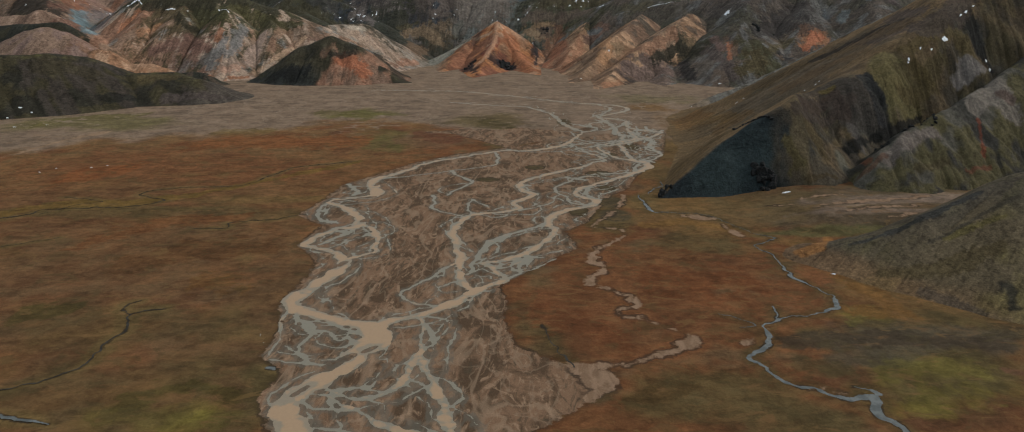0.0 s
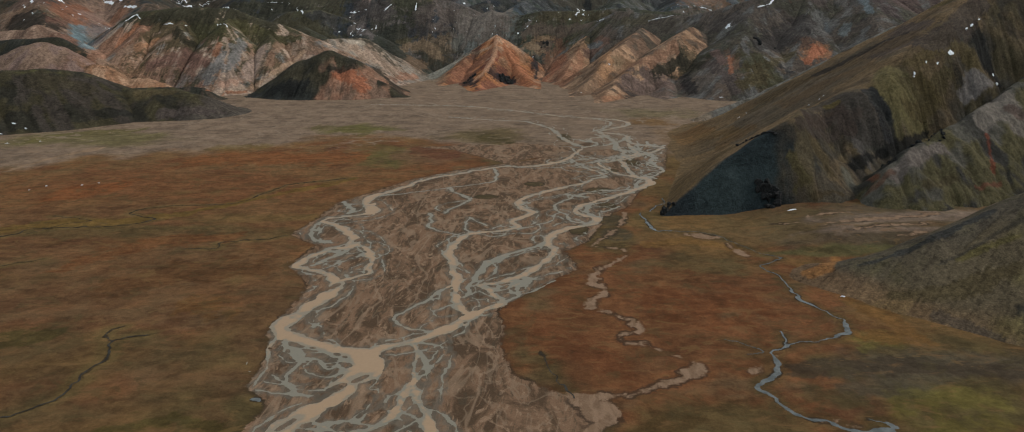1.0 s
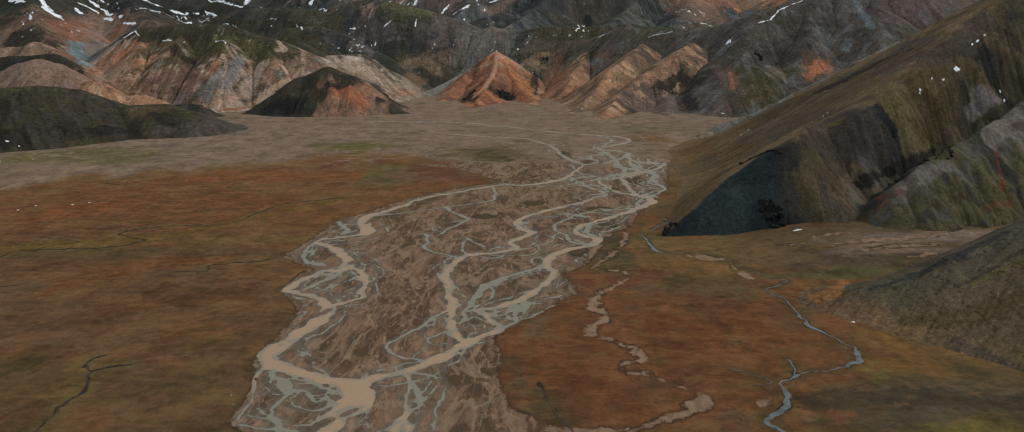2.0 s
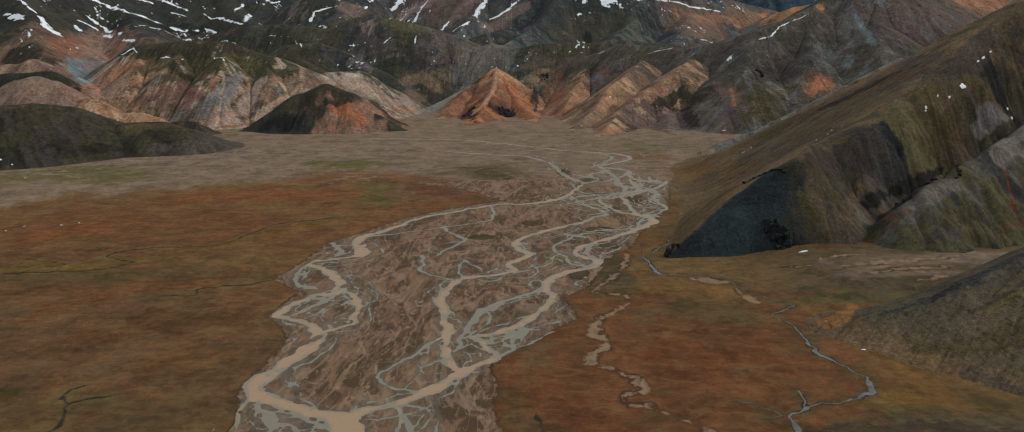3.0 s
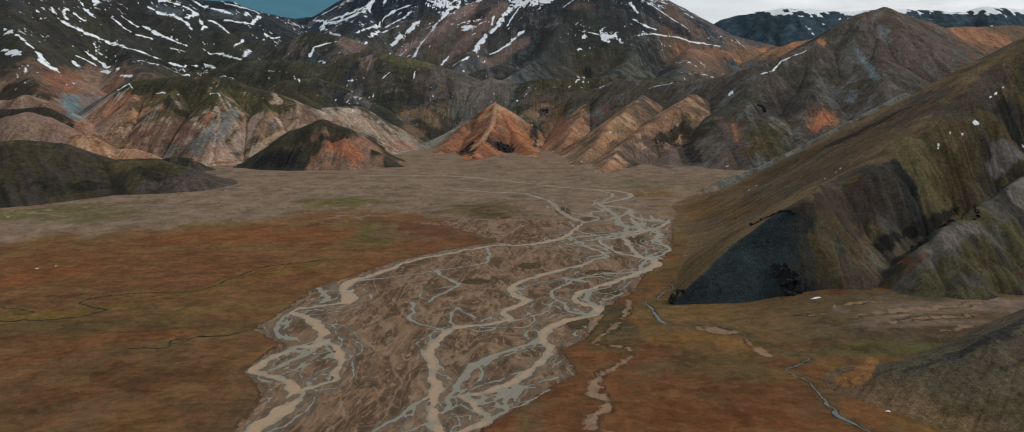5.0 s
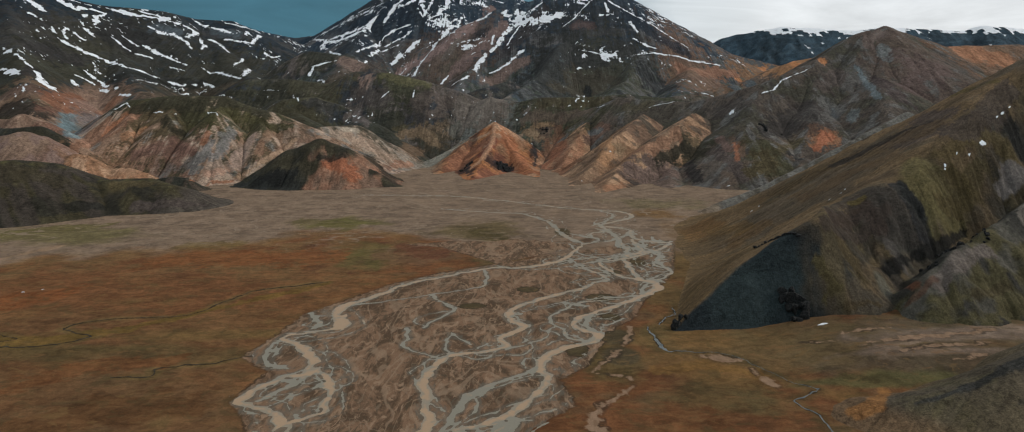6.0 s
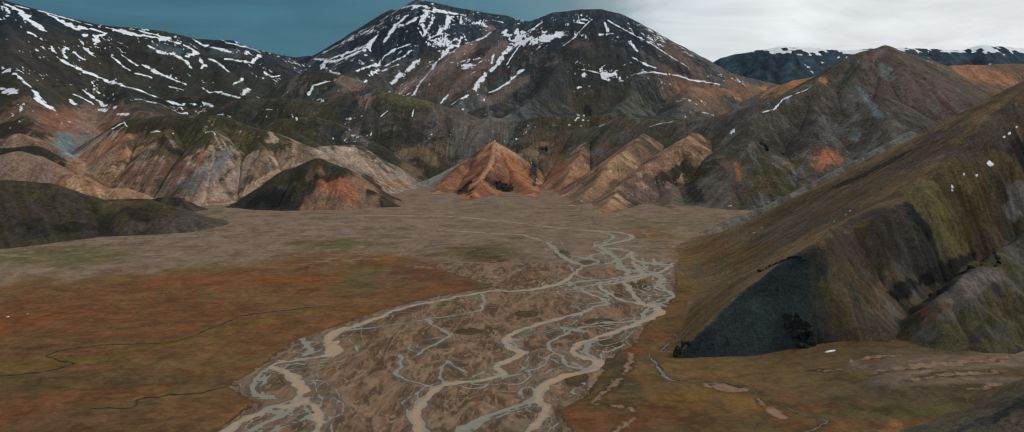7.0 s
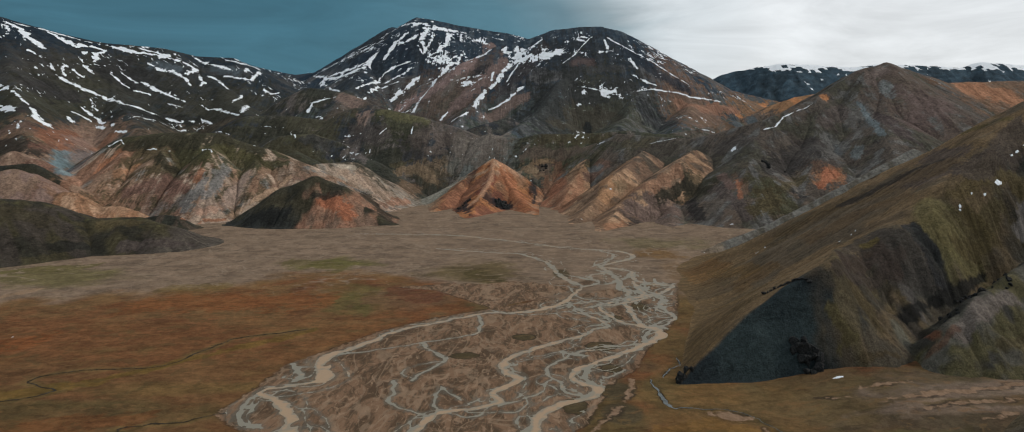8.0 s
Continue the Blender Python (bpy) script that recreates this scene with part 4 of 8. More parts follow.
def make_hill_surface(name, size, depth, rills, mottle):
    """Bare and mossy slopes: the slope's own colours, with coarse and fine grain and small rills."""
    m = Nodes(name)
    base = m.attribute("tint", True)
    coarse, fine, speck = m.noise(size * 9, 5, 0.6), m.noise(size * 1.6, 5, 0.65), m.noise(size * 0.5, 3, 0.6)
    value = m.sum(m.range(coarse, 0.3, 0.7, 1 - 0.12 * mottle, 1 + 0.12 * mottle), "MULTIPLY", m.range(fine, 0.25, 0.75, 1 - 0.34 * mottle, 1 + 0.34 * mottle))
    value = m.sum(value, "MULTIPLY", m.range(speck, 0.25, 0.75, 0.72, 1.28))
    # rills: noise drawn out down the slope
    way = m.tree.nodes.new("ShaderNodeCombineXYZ")
    m.put(m.attribute("along"), way.inputs[0])
    m.put(m.sum(m.attribute("down"), "MULTIPLY", 0.14), way.inputs[1])
    rill, groove = m.noise(size * 1.5, 4, 0.6, 0.5, way.outputs[0]), m.noise(size * 4.5, 4, 0.6, 0.4, way.outputs[0])
    value = m.sum(value, "MULTIPLY", m.range(rill, 0.3, 0.7, 1 - rills, 1 + rills))
    value = m.sum(value, "MULTIPLY", m.range(groove, 0.32, 0.68, 1 - rills, 1 + rills))
    # rubble and small outcrops: dark flecks and pale scars, drawn out down the slope
    run = m.tree.nodes.new("ShaderNodeCombineXYZ")
    m.put(m.attribute("along"), run.inputs[0])
    m.put(m.sum(m.attribute("down"), "MULTIPLY", 0.45), run.inputs[1])
    m.put(m.sum(coarse, "MULTIPLY", 30.0), run.inputs[2])
    fleck = m.noise(size * 2.6, 6, 0.68, 0.6, run.outputs[0])
    value = m.sum(value, "MULTIPLY", m.range(fleck, 0.56, 0.62, 1.0, 0.68))
    value = m.sum(value, "MULTIPLY", m.range(fleck, 0.43, 0.37, 1.0, 1.16))
    height = m.sum(m.sum(fine, "MULTIPLY", 0.8 * mottle), "ADD", m.sum(speck, "MULTIPLY", 0.35))
    height = m.sum(height, "ADD", m.sum(m.sum(rill, "MULTIPLY", 4 * rills), "ADD", m.sum(groove, "MULTIPLY", 8 * rills)))
    return m.done(m.shade(base, value), 0.95, height, depth, 0.1)


HILL_NEAR = make_hill_surface("near_slope", 1.6, 1.0, 0.07, 0.8)
HILL_MID = make_hill_surface("rhyolite_slope", 2.2, 1.2, 0.07, 0.95)
HILL_FAR = make_hill_surface("far_slope", 4.0, 1.6, 0.03, 0.8)


def make_snow():
    m = Nodes("old_snow")
    dirt = m.noise(14.0, 5, 0.6)
    return m.done(m.mix((0.80, 0.84, 0.88), (0.55, 0.58, 0.60), m.range(dirt, 0.5, 0.75)), 0.6, m.noise(5.0, 4), 0.6, 0.3)


SNOW = make_snow()


def make_river_water():
    m = Nodes("silty_water")
    silt = m.attribute("silt")
    swirl = m.noise(13.0, 3, 0.5, 1.5)
    thick = m.range(m.sum(silt, "ADD", m.sum(swirl, "MULTIPLY_ADD", 0.9, -0.45)), 0.25, 0.75)
    shallow = m.range(m.sum(m.attribute("shore"), "ADD", m.sum(swirl, "MULTIPLY_ADD", 9.0, -4.6)), 1.8, 0.2)
    thick = m.sum(thick, "SUBTRACT", m.sum(shallow, "MULTIPLY", 0.75))
    streaks = m.noise(1.6, 4, 0.6, 1.0)
    colour = m.mix((0.232, 0.213, 0.165), (0.385, 0.265, 0.165), thick)
    colour = m.shade(colour, m.range(streaks, 0.3, 0.7, 0.96, 1.04))
    return m.done(colour, 0.38, m.noise(0.6, 3), 0.02, 0.12)


def make_brook_water():
    m = Nodes("clear_brook_water")
    murk, pale = m.noise(5.0, 4, 0.6), m.attribute("silt")
    deep = m.mix((0.030, 0.025, 0.019), (0.055, 0.050, 0.042), m.range(murk, 0.35, 0.65))
    clear_ = m.mix((0.085, 0.095, 0.092), (0.150, 0.162, 0.158), m.range(murk, 0.35, 0.65))
    m.done(m.mix(deep, clear_, pale), m.range(pale, 0.2, 0.9, 0.7, 0.25), m.noise(0.8, 3), 0.03, 0.08)
    m.put(m.range(pale, 0.2, 0.9, 0.0, 0.12), m.shader.inputs["Specular IOR Level"])
    return m.material


RIVER_WATER, BROOK_WATER = make_river_water(), make_brook_water()


def make_ground():
    """Meadow and gravel plain in one: the attributes say where the river's gravel, dry washes and wet margins lie."""
    m = Nodes("valley_floor")
    meadow, bank, wash, wet = m.attribute("tint", True), m.attribute("bank"), m.attribute("wash"), m.attribute("wet")
    stream = m.attribute("stream")
    tuft, clump, patch = m.noise(0.9, 4, 0.65), m.noise(5.0, 5, 0.62, 0.4), m.noise(22.0, 5, 0.6, 0.6)
    grass = m.shade(meadow, m.sum(m.sum(m.range(clump, 0.28, 0.72, 0.80, 1.20), "MULTIPLY", m.range(patch, 0.3, 0.7, 0.78, 1.22)), "MULTIPLY", m.range(tuft, 0.25, 0.75, 0.85, 1.15)))
    north = m.tree.nodes.new("ShaderNodeSeparateXYZ")
    m.put(m.where, north.inputs[0])
    tall = m.range(north.outputs["Y"], 640.0, 800.0, 1.0, 0.25)
    lain = m.noise(8.0, 6, 0.65, 0.8, m.scaled((0.45, 1.1, 1.0), 12))
    grass = m.mix(grass, m.shade(grass, 0.76), m.sum(m.range(lain, 0.50, 0.66), "MULTIPLY", tall))
    grass = m.mix(grass, (0.195, 0.105, 0.045), m.sum(m.range(lain, 0.46, 0.32, 0.0, 0.5), "MULTIPLY", tall))
    # a mosaic of dark moss and dry grass
    mosaic = m.noise(13.0, 7, 0.66, 0.9, m.scaled((0.7, 1.0, 1.0), 20))
    grass = m.mix(grass, (0.072, 0.056, 0.024), m.sum(m.range(mosaic, 0.545, 0.60, 0.0, 0.38), "MULTIPLY", tall))
    grass = m.mix(grass, (0.175, 0.105, 0.042), m.sum(m.range(mosaic, 0.40, 0.35, 0.0, 0.45), "MULTIPLY", tall))
    crust = m.noise(26.0, 6, 0.62, 1.4, m.scaled((0.5, 1.0, 1.0), -14))
    trace = m.sum(m.sum(m.noise(60.0, 4, 0.5, 1.6, m.scaled((0.6, 1.0, 1.0), -14)), "SUBTRACT", 0.5), "ABSOLUTE", 0.0)
    plain = m.range(north.outputs["Y"], 690.0, 830.0)
    grass = m.mix(grass, m.shade(grass, 0.83), m.sum(m.range(crust, 0.52, 0.60), "MULTIPLY", plain))
    grass = m.mix(grass, (0.260, 0.195, 0.140), m.sum(m.range(trace, 0.014, 0.004, 0.0, 0.8), "MULTIPLY", plain))
    # river gravel: bars drawn out along the flow, with thin dark plant cover between pale silt
    flow = m.scaled((1.0, 0.40, 1.0), -22)
    bars, threads, stones = m.noise(17.0, 6, 0.66, 1.6, flow), m.noise(6.5, 5, 0.62, 1.8, flow), m.noise(0.7, 4, 0.65)
    gravel = m.mix((0.088, 0.056, 0.034), (0.200, 0.122, 0.075), m.range(bars, 0.42, 0.58))
    gravel = m.mix(gravel, (0.290, 0.190, 0.122), m.range(threads, 0.54, 0.66, 0.0, 0.85))
    gravel = m.mix(gravel, (0.075, 0.056, 0.036), m.range(threads, 0.45, 0.34, 0.0, 0.8))
    # old thread channels: narrow pale silt lines
    old = m.sum(m.noise(30.0, 3, 0.5, 1.2, flow), "SUBTRACT", 0.5)
    older = m.sum(m.noise(15.0, 3, 0.5, 1.0, flow), "SUBTRACT", 0.48)
    gravel = m.mix(gravel, (0.290, 0.200, 0.132), m.range(m.sum(old, "ABSOLUTE", 0.0), 0.030, 0.008, 0.0, 0.5))
    gravel = m.mix(gravel, (0.250, 0.178, 0.120), m.range(m.sum(older, "ABSOLUTE", 0.0), 0.022, 0.006, 0.0, 0.4))
    gravel = m.shade(gravel, m.range(stones, 0.2, 0.8, 0.80, 1.20))
    silt = m.shade(m.mix((0.275, 0.180, 0.117), (0.200, 0.128, 0.080), m.range(threads, 0.4, 0.6)), m.range(stones, 0.2, 0.8, 0.85, 1.15))
    # damp, grey margins beside the water
    damp = m.sum(m.range(m.sum(wet, "ADD", m.sum(threads, "MULTIPLY_ADD", 10.0, -5.0)), 2.6, 0.2), "MULTIPLY", 0.6)
    gravel = m.mix(gravel, (0.130, 0.118, 0.094), damp)
    edge = m.sum(bank, "ADD", m.sum(clump, "MULTIPLY_ADD", 9.0, -4.5))
    # the meadow ends in a low bank; its peaty rim paints the shadowed cut dark
    rim = m.sum(m.range(edge, -2.2, -0.5), "MULTIPLY", m.range(edge, 0.6, -0.2))
    colour = m.mix(grass, gravel, m.range(edge, -0.5, 0.5))
    colour = m.mix(colour, (0.040, 0.028, 0.018), m.sum(rim, "MULTIPLY", m.range(patch, 0.35, 0.6, 0.1, 0.85)))
    bare = m.sum(wash, "ADD", m.sum(clump, "MULTIPLY_ADD", 8.0, -4.6))
    edging = m.sum(m.range(m.sum(stream, "ADD", m.sum(clump, "MULTIPLY_ADD", 3.0, -1.5)), 1.1, 0.2), "MULTIPLY", m.range(patch, 0.42, 0.58, 0.0, 0.9))
    colour = m.mix(colour, (0.032, 0.024, 0.016), edging)
    lip = m.sum(m.range(bare, -2.4, -0.8), "MULTIPLY", m.range(patch, 0.42, 0.6, 0.0, 0.75))
    colour = m.mix(colour, (0.035, 0.025, 0.017), lip)
    colour = m.mix(colour, silt, m.range(bare, -0.5, 1.0, 0.0, 0.92))
    height = m.sum(m.sum(tuft, "MULTIPLY", 0.4), "ADD", clump)
    return m.done(colour, 0.95, height, 0.4, 0.08)


GROUND = make_ground()

# ---- the river's courses: x, y and width along each ----
CHANNELS, BROOKS, WASHES = [], [], []


def channel(silt, points):
    CHANNELS.append((silt, smooth_line(points)))


def brook(points):
    BROOKS.append(smooth_line(points))


def dry_wash(points):
    WASHES.append(smooth_line(points))


channel(1.0, [(76, 754, 3.5), (64, 723, 4.0), (50, 692, 5.2), (32, 674, 5.7), (10, 665, 3.7), (-9, 665, 3.7), (-30, 651, 3.7), (-50, 635, 4.2), (-66, 623, 4.7), (-79, 608, 5.2), (-88, 590, 5.6), (-99, 574, 6.0), (-109, 562, 7.5), (-110, 544, 9.4), (-103, 527, 10.1), (-102, 516, 7.0), (-113, 509, 4.4), (-128, 502, 4.4), (-132, 496, 3.9)])
channel(1.0, [(-132, 496, 3.9), (-122, 486, 4.3), (-113, 477, 6.5), (-104, 458, 9.0), (-101, 442, 7.8), (-111, 438, 5.2), (-117, 428, 6.0), (-123, 418, 5.9), (-125, 406, 5.7), (-116, 400, 4.8), (-105, 394, 5.5), (-97, 386, 7.0), (-93, 372, 7.5), (-97, 362, 8.8), (-102, 351, 7.9), (-105, 339, 8.4), (-108, 327, 10.9), (-104, 317, 9.3), (-94, 311, 7.8), (-80, 304, 5.7), (-67, 299, 10.5), (-61, 289, 13.9)])
channel(1.0, [(-61, 289, 13.9), (-61, 280, 13.5), (-66, 268, 12.0), (-70, 260, 10.7), (-76, 252, 9.9), (-83, 242, 10.8), (-84, 234, 11.1), (-82, 226, 11.6), (-77, 216, 11.5), (-67, 201, 10.9), (-57, 184, 10.2)])
channel(0.85, [(121, 616, 7.6), (112, 593, 6.8), (82, 561, 4.8), (59, 541, 4.6), (48, 524, 5.0), (51, 512, 4.9), (62, 502, 6.2), (56, 487, 5.1), (39, 478, 5.9), (26, 460, 6.6), (24, 445, 6.8), (28, 436, 5.0), (18, 411, 5.2), (8, 393, 6.1), (-5, 383, 4.1), (-17, 376, 3.3), (-10, 368, 4.0), (-4, 355, 4.9), (-12, 346, 4.8), (-21, 338, 6.1), (-29, 324, 6.5), (-40, 313, 7.0), (-53, 306, 6.3), (-63, 299, 8.0)])
channel(0.85, [(62, 604, 4.0), (36, 582, 4.4), (13, 560, 4.2), (5, 542, 6.1), (8, 528, 5.0), (16, 517, 4.9), (8, 505, 4.3), (1, 493, 5.2), (4, 481, 4.6), (-6, 474, 4.1), (-24, 468, 4.5), (-32, 458, 4.8), (-36, 446, 5.6), (-38, 433, 6.7), (-34, 413, 5.6), (-31, 391, 5.3), (-29, 366, 4.7), (-25, 349, 4.8), (-21, 338, 4.7)])
channel(0.6, [(134, 724, 4.1), (105, 704, 4.0), (76, 683, 3.2), (60, 674, 3.2), (68, 660, 3.7), (78, 644, 4.2), (83, 626, 4.1), (72, 619, 4.1), (62, 604, 4.0)])
channel(0.7, [(-102, 451, 4.4), (-93, 440, 3.9), (-84, 425, 4.6), (-84, 411, 4.5), (-80, 397, 3.9), (-85, 391, 3.1), (-93, 384, 3.1)])
channel(0.4, [(-101, 439, 3.5), (-104, 426, 3.4), (-111, 418, 3.3), (-116, 407, 2.9)])
channel(0.15, [(-132, 496, 2.4), (-134, 480, 2.8), (-133, 464, 3.2), (-123, 451, 2.2), (-114, 448, 2.2)])
channel(0.4, [(-129, 544, 4.2), (-119, 525, 4.1), (-119, 513, 3.0)])
channel(0.3, [(-110, 560, 2.1), (-78, 574, 1.6), (-52, 588, 1.7), (-17, 608, 1.7), (-13, 633, 3.0), (-15, 657, 2.5)])
channel(0.1, [(-102, 309, 2.9), (-94, 299, 3.2), (-90, 293, 3.7), (-84, 293, 3.1), (-78, 285, 2.4), (-73, 289, 2.1)])
channel(0.25, [(-93, 305, 1.9), (-83, 301, 1.9), (-70, 292, 1.8)])
channel(0.35, [(-110, 320, 2.0), (-106, 299, 1.9), (-103, 280, 1.8), (-104, 269, 1.8), (-96, 267, 1.5), (-85, 265, 1.7), (-76, 263, 1.4)])
channel(0.1, [(-89, 291, 1.9), (-93, 280, 1.8), (-86, 268, 1.7), (-79, 263, 1.7)])
channel(0.55, [(-45, 311, 2.5), (-41, 298, 2.4), (-39, 286, 2.4), (-39, 276, 3.2), (-40, 267, 3.9), (-42, 255, 3.8), (-47, 246, 3.4), (-53, 240, 3.1), (-59, 238, 2.1), (-72, 243, 1.9)])
channel(0.65, [(-39, 274, 3.7), (-33, 257, 4.4), (-28, 241, 4.7), (-24, 228, 5.0), (-20, 216, 4.8), (-13, 196, 5.0)])
channel(0.2, [(-42, 302, 1.9), (-36, 294, 2.4), (-33, 284, 2.6), (-38, 277, 2.0)])
channel(0.5, [(-71, 240, 1.6), (-62, 233, 1.8), (-56, 229, 2.5), (-48, 222, 3.0), (-38, 218, 2.9), (-23, 212, 2.8)])
channel(0.2, [(-82, 241, 2.1), (-74, 232, 1.8), (-64, 231, 1.5), (-56, 230, 1.3)])
channel(0.5, [(-78, 221, 2.0), (-61, 218, 1.7), (-42, 214, 1.7)])
channel(0.5, [(-33, 378, 2.2), (-44, 357, 2.1), (-52, 344, 2.1), (-57, 334, 2.0), (-48, 325, 2.0), (-37, 320, 1.9)])
channel(0.3, [(-60, 513, 2.4), (-56, 498, 2.4), (-56, 482, 2.3), (-42, 470, 1.8), (-32, 461, 1.8)])
channel(0.3, [(-52, 588, 2.8), (-42, 568, 2.1), (-31, 552, 2.6), (-41, 533, 2.5), (-48, 515, 2.0)])
channel(0.25, [(-30, 505, 1.4), (-31, 480, 2.3), (-28, 468, 1.8)])
channel(0.25, [(-30, 505, 1.4), (-16, 485, 1.8)])
channel(0.4, [(32, 528, 2.0), (38, 512, 2.4), (45, 495, 2.8), (54, 489, 2.8)])
channel(0.4, [(84, 575, 1.6), (54, 565, 2.1), (34, 535, 2.0), (35, 517, 2.0), (30, 508, 1.9), (30, 498, 1.9), (16, 484, 1.4), (5, 476, 1.8)])
channel(0.3, [(23, 449, 4.3), (7, 434, 2.9), (-6, 423, 3.7), (-14, 410, 4.8), (-18, 396, 3.5), (-21, 381, 2.2), (-24, 360, 1.4)])
channel(0.15, [(8, 391, 3.1), (11, 381, 3.7), (5, 373, 2.9), (4, 363, 1.8), (-2, 354, 1.7)])
channel(0.4, [(-14, 377, 1.8), (2, 383, 2.2), (17, 385, 1.5)])
channel(0.35, [(-9, 367, 1.4), (6, 379, 1.9), (21, 393, 1.5), (30, 397, 1.2)])
channel(0.2, [(-5, 354, 1.7), (11, 369, 1.5), (25, 384, 1.5)])
channel(0.4, [(-82, 956, 3.5), (-21, 930, 3.4), (17, 919, 4.2), (41, 880, 4.1), (51, 853, 4.7), (56, 814, 5.3), (64, 783, 6.5), (76, 757, 4.2)])
channel(0.5, [(-218, 1072, 3.0), (-81, 1060, 2.9), (-23, 1028, 3.8), (14, 1003, 3.7), (58, 968, 3.6), (100, 947, 4.4), (136, 931, 6.1), (146, 900, 6.7), (129, 876, 5.7), (102, 849, 5.5)])
channel(0.45, [(102, 853, 6.3), (106, 819, 5.3), (113, 787, 5.2), (113, 750, 5.6), (113, 723, 5.4), (105, 704, 4.0)])
channel(0.45, [(105, 844, 5.5), (129, 823, 4.6), (128, 783, 5.9), (139, 765, 5.0), (159, 758, 5.7), (148, 737, 4.9), (134, 720, 4.1)])
channel(0.6, [(134, 720, 4.1), (103, 692, 3.9), (82, 683, 3.8), (87, 660, 4.3), (92, 642, 4.2), (104, 629, 5.4), (118, 621, 5.9)])
channel(0.4, [(77, 754, 4.2), (93, 772, 4.3), (86, 798, 3.7), (110, 823, 3.8)])
channel(0.6, [(125, 776, 5.1), (126, 747, 4.9), (126, 724, 4.1), (107, 698, 5.3), (105, 672, 5.7), (107, 650, 5.5), (109, 631, 5.4), (118, 616, 5.3)])
channel(0.4, [(134, 720, 3.4), (140, 701, 3.3), (129, 677, 3.2), (138, 652, 3.1), (130, 634, 2.4), (116, 621, 3.0)])
channel(0.4, [(32, 674, 2.5), (55, 689, 2.6), (82, 701, 2.6), (106, 710, 3.3)])
channel(0.3, [(99, 765, 3.6), (116, 783, 3.7), (130, 815, 3.8)])
channel(0.3, [(93, 844, 3.1), (124, 900, 3.4), (112, 941, 2.6)])
brook([(93, 514, 1.5), (95, 497, 1.9), (97, 474, 2.8), (110, 471, 1.4), (132, 466, 1.2), (141, 452, 1.1), (152, 430, 1.1), (164, 419, 1.3)])
brook([(164, 419, 1.3), (146, 405, 1.7), (151, 392, 1.6), (151, 376, 1.6), (151, 357, 2.3), (157, 344, 1.5), (161, 334, 1.5), (161, 324, 2.8), (153, 315, 2.4), (138, 310, 1.0), (126, 306, 1.7), (116, 298, 1.6), (116, 286, 2.8), (109, 278, 2.4), (100, 271, 2.4), (103, 264, 2.3), (107, 253, 2.3), (113, 246, 2.3), (122, 241, 2.3), (131, 238, 3.4), (138, 240, 3.2), (135, 231, 4.5), (136, 223, 3.8), (139, 216, 3.8), (141, 207, 3.7)])
brook([(126, 320, 1.4), (126, 311, 1.7), (121, 303, 1.3)])
brook([(99, 312, 0.8), (109, 304, 1.0), (111, 299, 1.0), (105, 297, 1.0)])
brook([(142, 241, 2.3), (139, 245, 1.4), (134, 246, 1.2)])
brook([(-351, 443, 3.2), (-342, 455, 3.2), (-330, 464, 2.7), (-324, 476, 1.6), (-299, 479, 1.9), (-269, 484, 1.8), (-252, 497, 2.6), (-276, 512, 1.6), (-268, 526, 1.7), (-244, 534, 1.4), (-211, 539, 1.4), (-199, 565, 1.7), (-186, 596, 1.5), (-167, 607, 1.5), (-136, 622, 1.5)])
brook([(-140, 468, 1.4), (-159, 455, 1.4), (-184, 448, 1.4), (-184, 437, 1.4), (-203, 436, 1.4)])
# an eroded dark gully with little water, drawn as a brook
brook([(-204, 241, 1.9), (-198, 243, 1.6), (-188, 248, 1.6), (-180, 255, 1.9), (-176, 263, 1.6), (-177, 280, 1.7), (-175, 295, 2.0), (-180, 307, 2.1), (-178, 312, 1.8), (-168, 315, 1.1)])
brook([(-197, 227, 3.1), (-185, 225, 3.0), (-176, 222, 2.9), (-166, 220, 1.4)])
brook([(-321, 464, 1.1), (-308, 487, 1.1), (-294, 495, 1.1), (-329, 506, 1.4)])
dry_wash([(83, 514, 3.9), (74, 481, 4.6), (62, 459, 4.4), (53, 441, 2.6), (70, 436, 3.4), (67, 420, 3.3), (50, 397, 5.4), (45, 381, 8.2), (50, 369, 5.1), (42, 354, 7.7), (44, 344, 4.8), (54, 336, 3.4), (61, 328, 6.0), (61, 320, 3.9), (51, 316, 2.6), (53, 309, 3.2), (62, 306, 3.8)])
dry_wash([(62, 306, 2.5), (67, 300, 1.9), (80, 291, 2.8), (79, 283, 7.8), (71, 277, 7.6), (61, 270, 4.6), (48, 264, 3.9), (31, 262, 6.6), (23, 259, 4.4)])
dry_wash([(24, 266, 2.2), (31, 256, 13.5), (36, 248, 8.0), (29, 239, 7.7)])
dry_wash([(114, 466, 1.8), (124, 460, 10.0), (134, 459, 6.4)])
dry_wash([(139, 446, 2.2), (142, 431, 7.0), (144, 420, 3.4)])
dry_wash([(104, 286, 3.1), (104, 280, 4.9)])
dry_wash([(110, 249, 1.4), (118, 245, 2.5), (130, 242, 2.3)])
dry_wash([(117, 296, 2.6), (118, 292, 4.4)])
# the river goes on down the valley
channel(1.0, [(-80, 200, 11.0), (-64, 170, 11.0), (-58, 120, 12.0), (-40, 70, 11.0), (-46, 10, 12.0), (-30, -60, 12.0), (-44, -150, 12.0)])
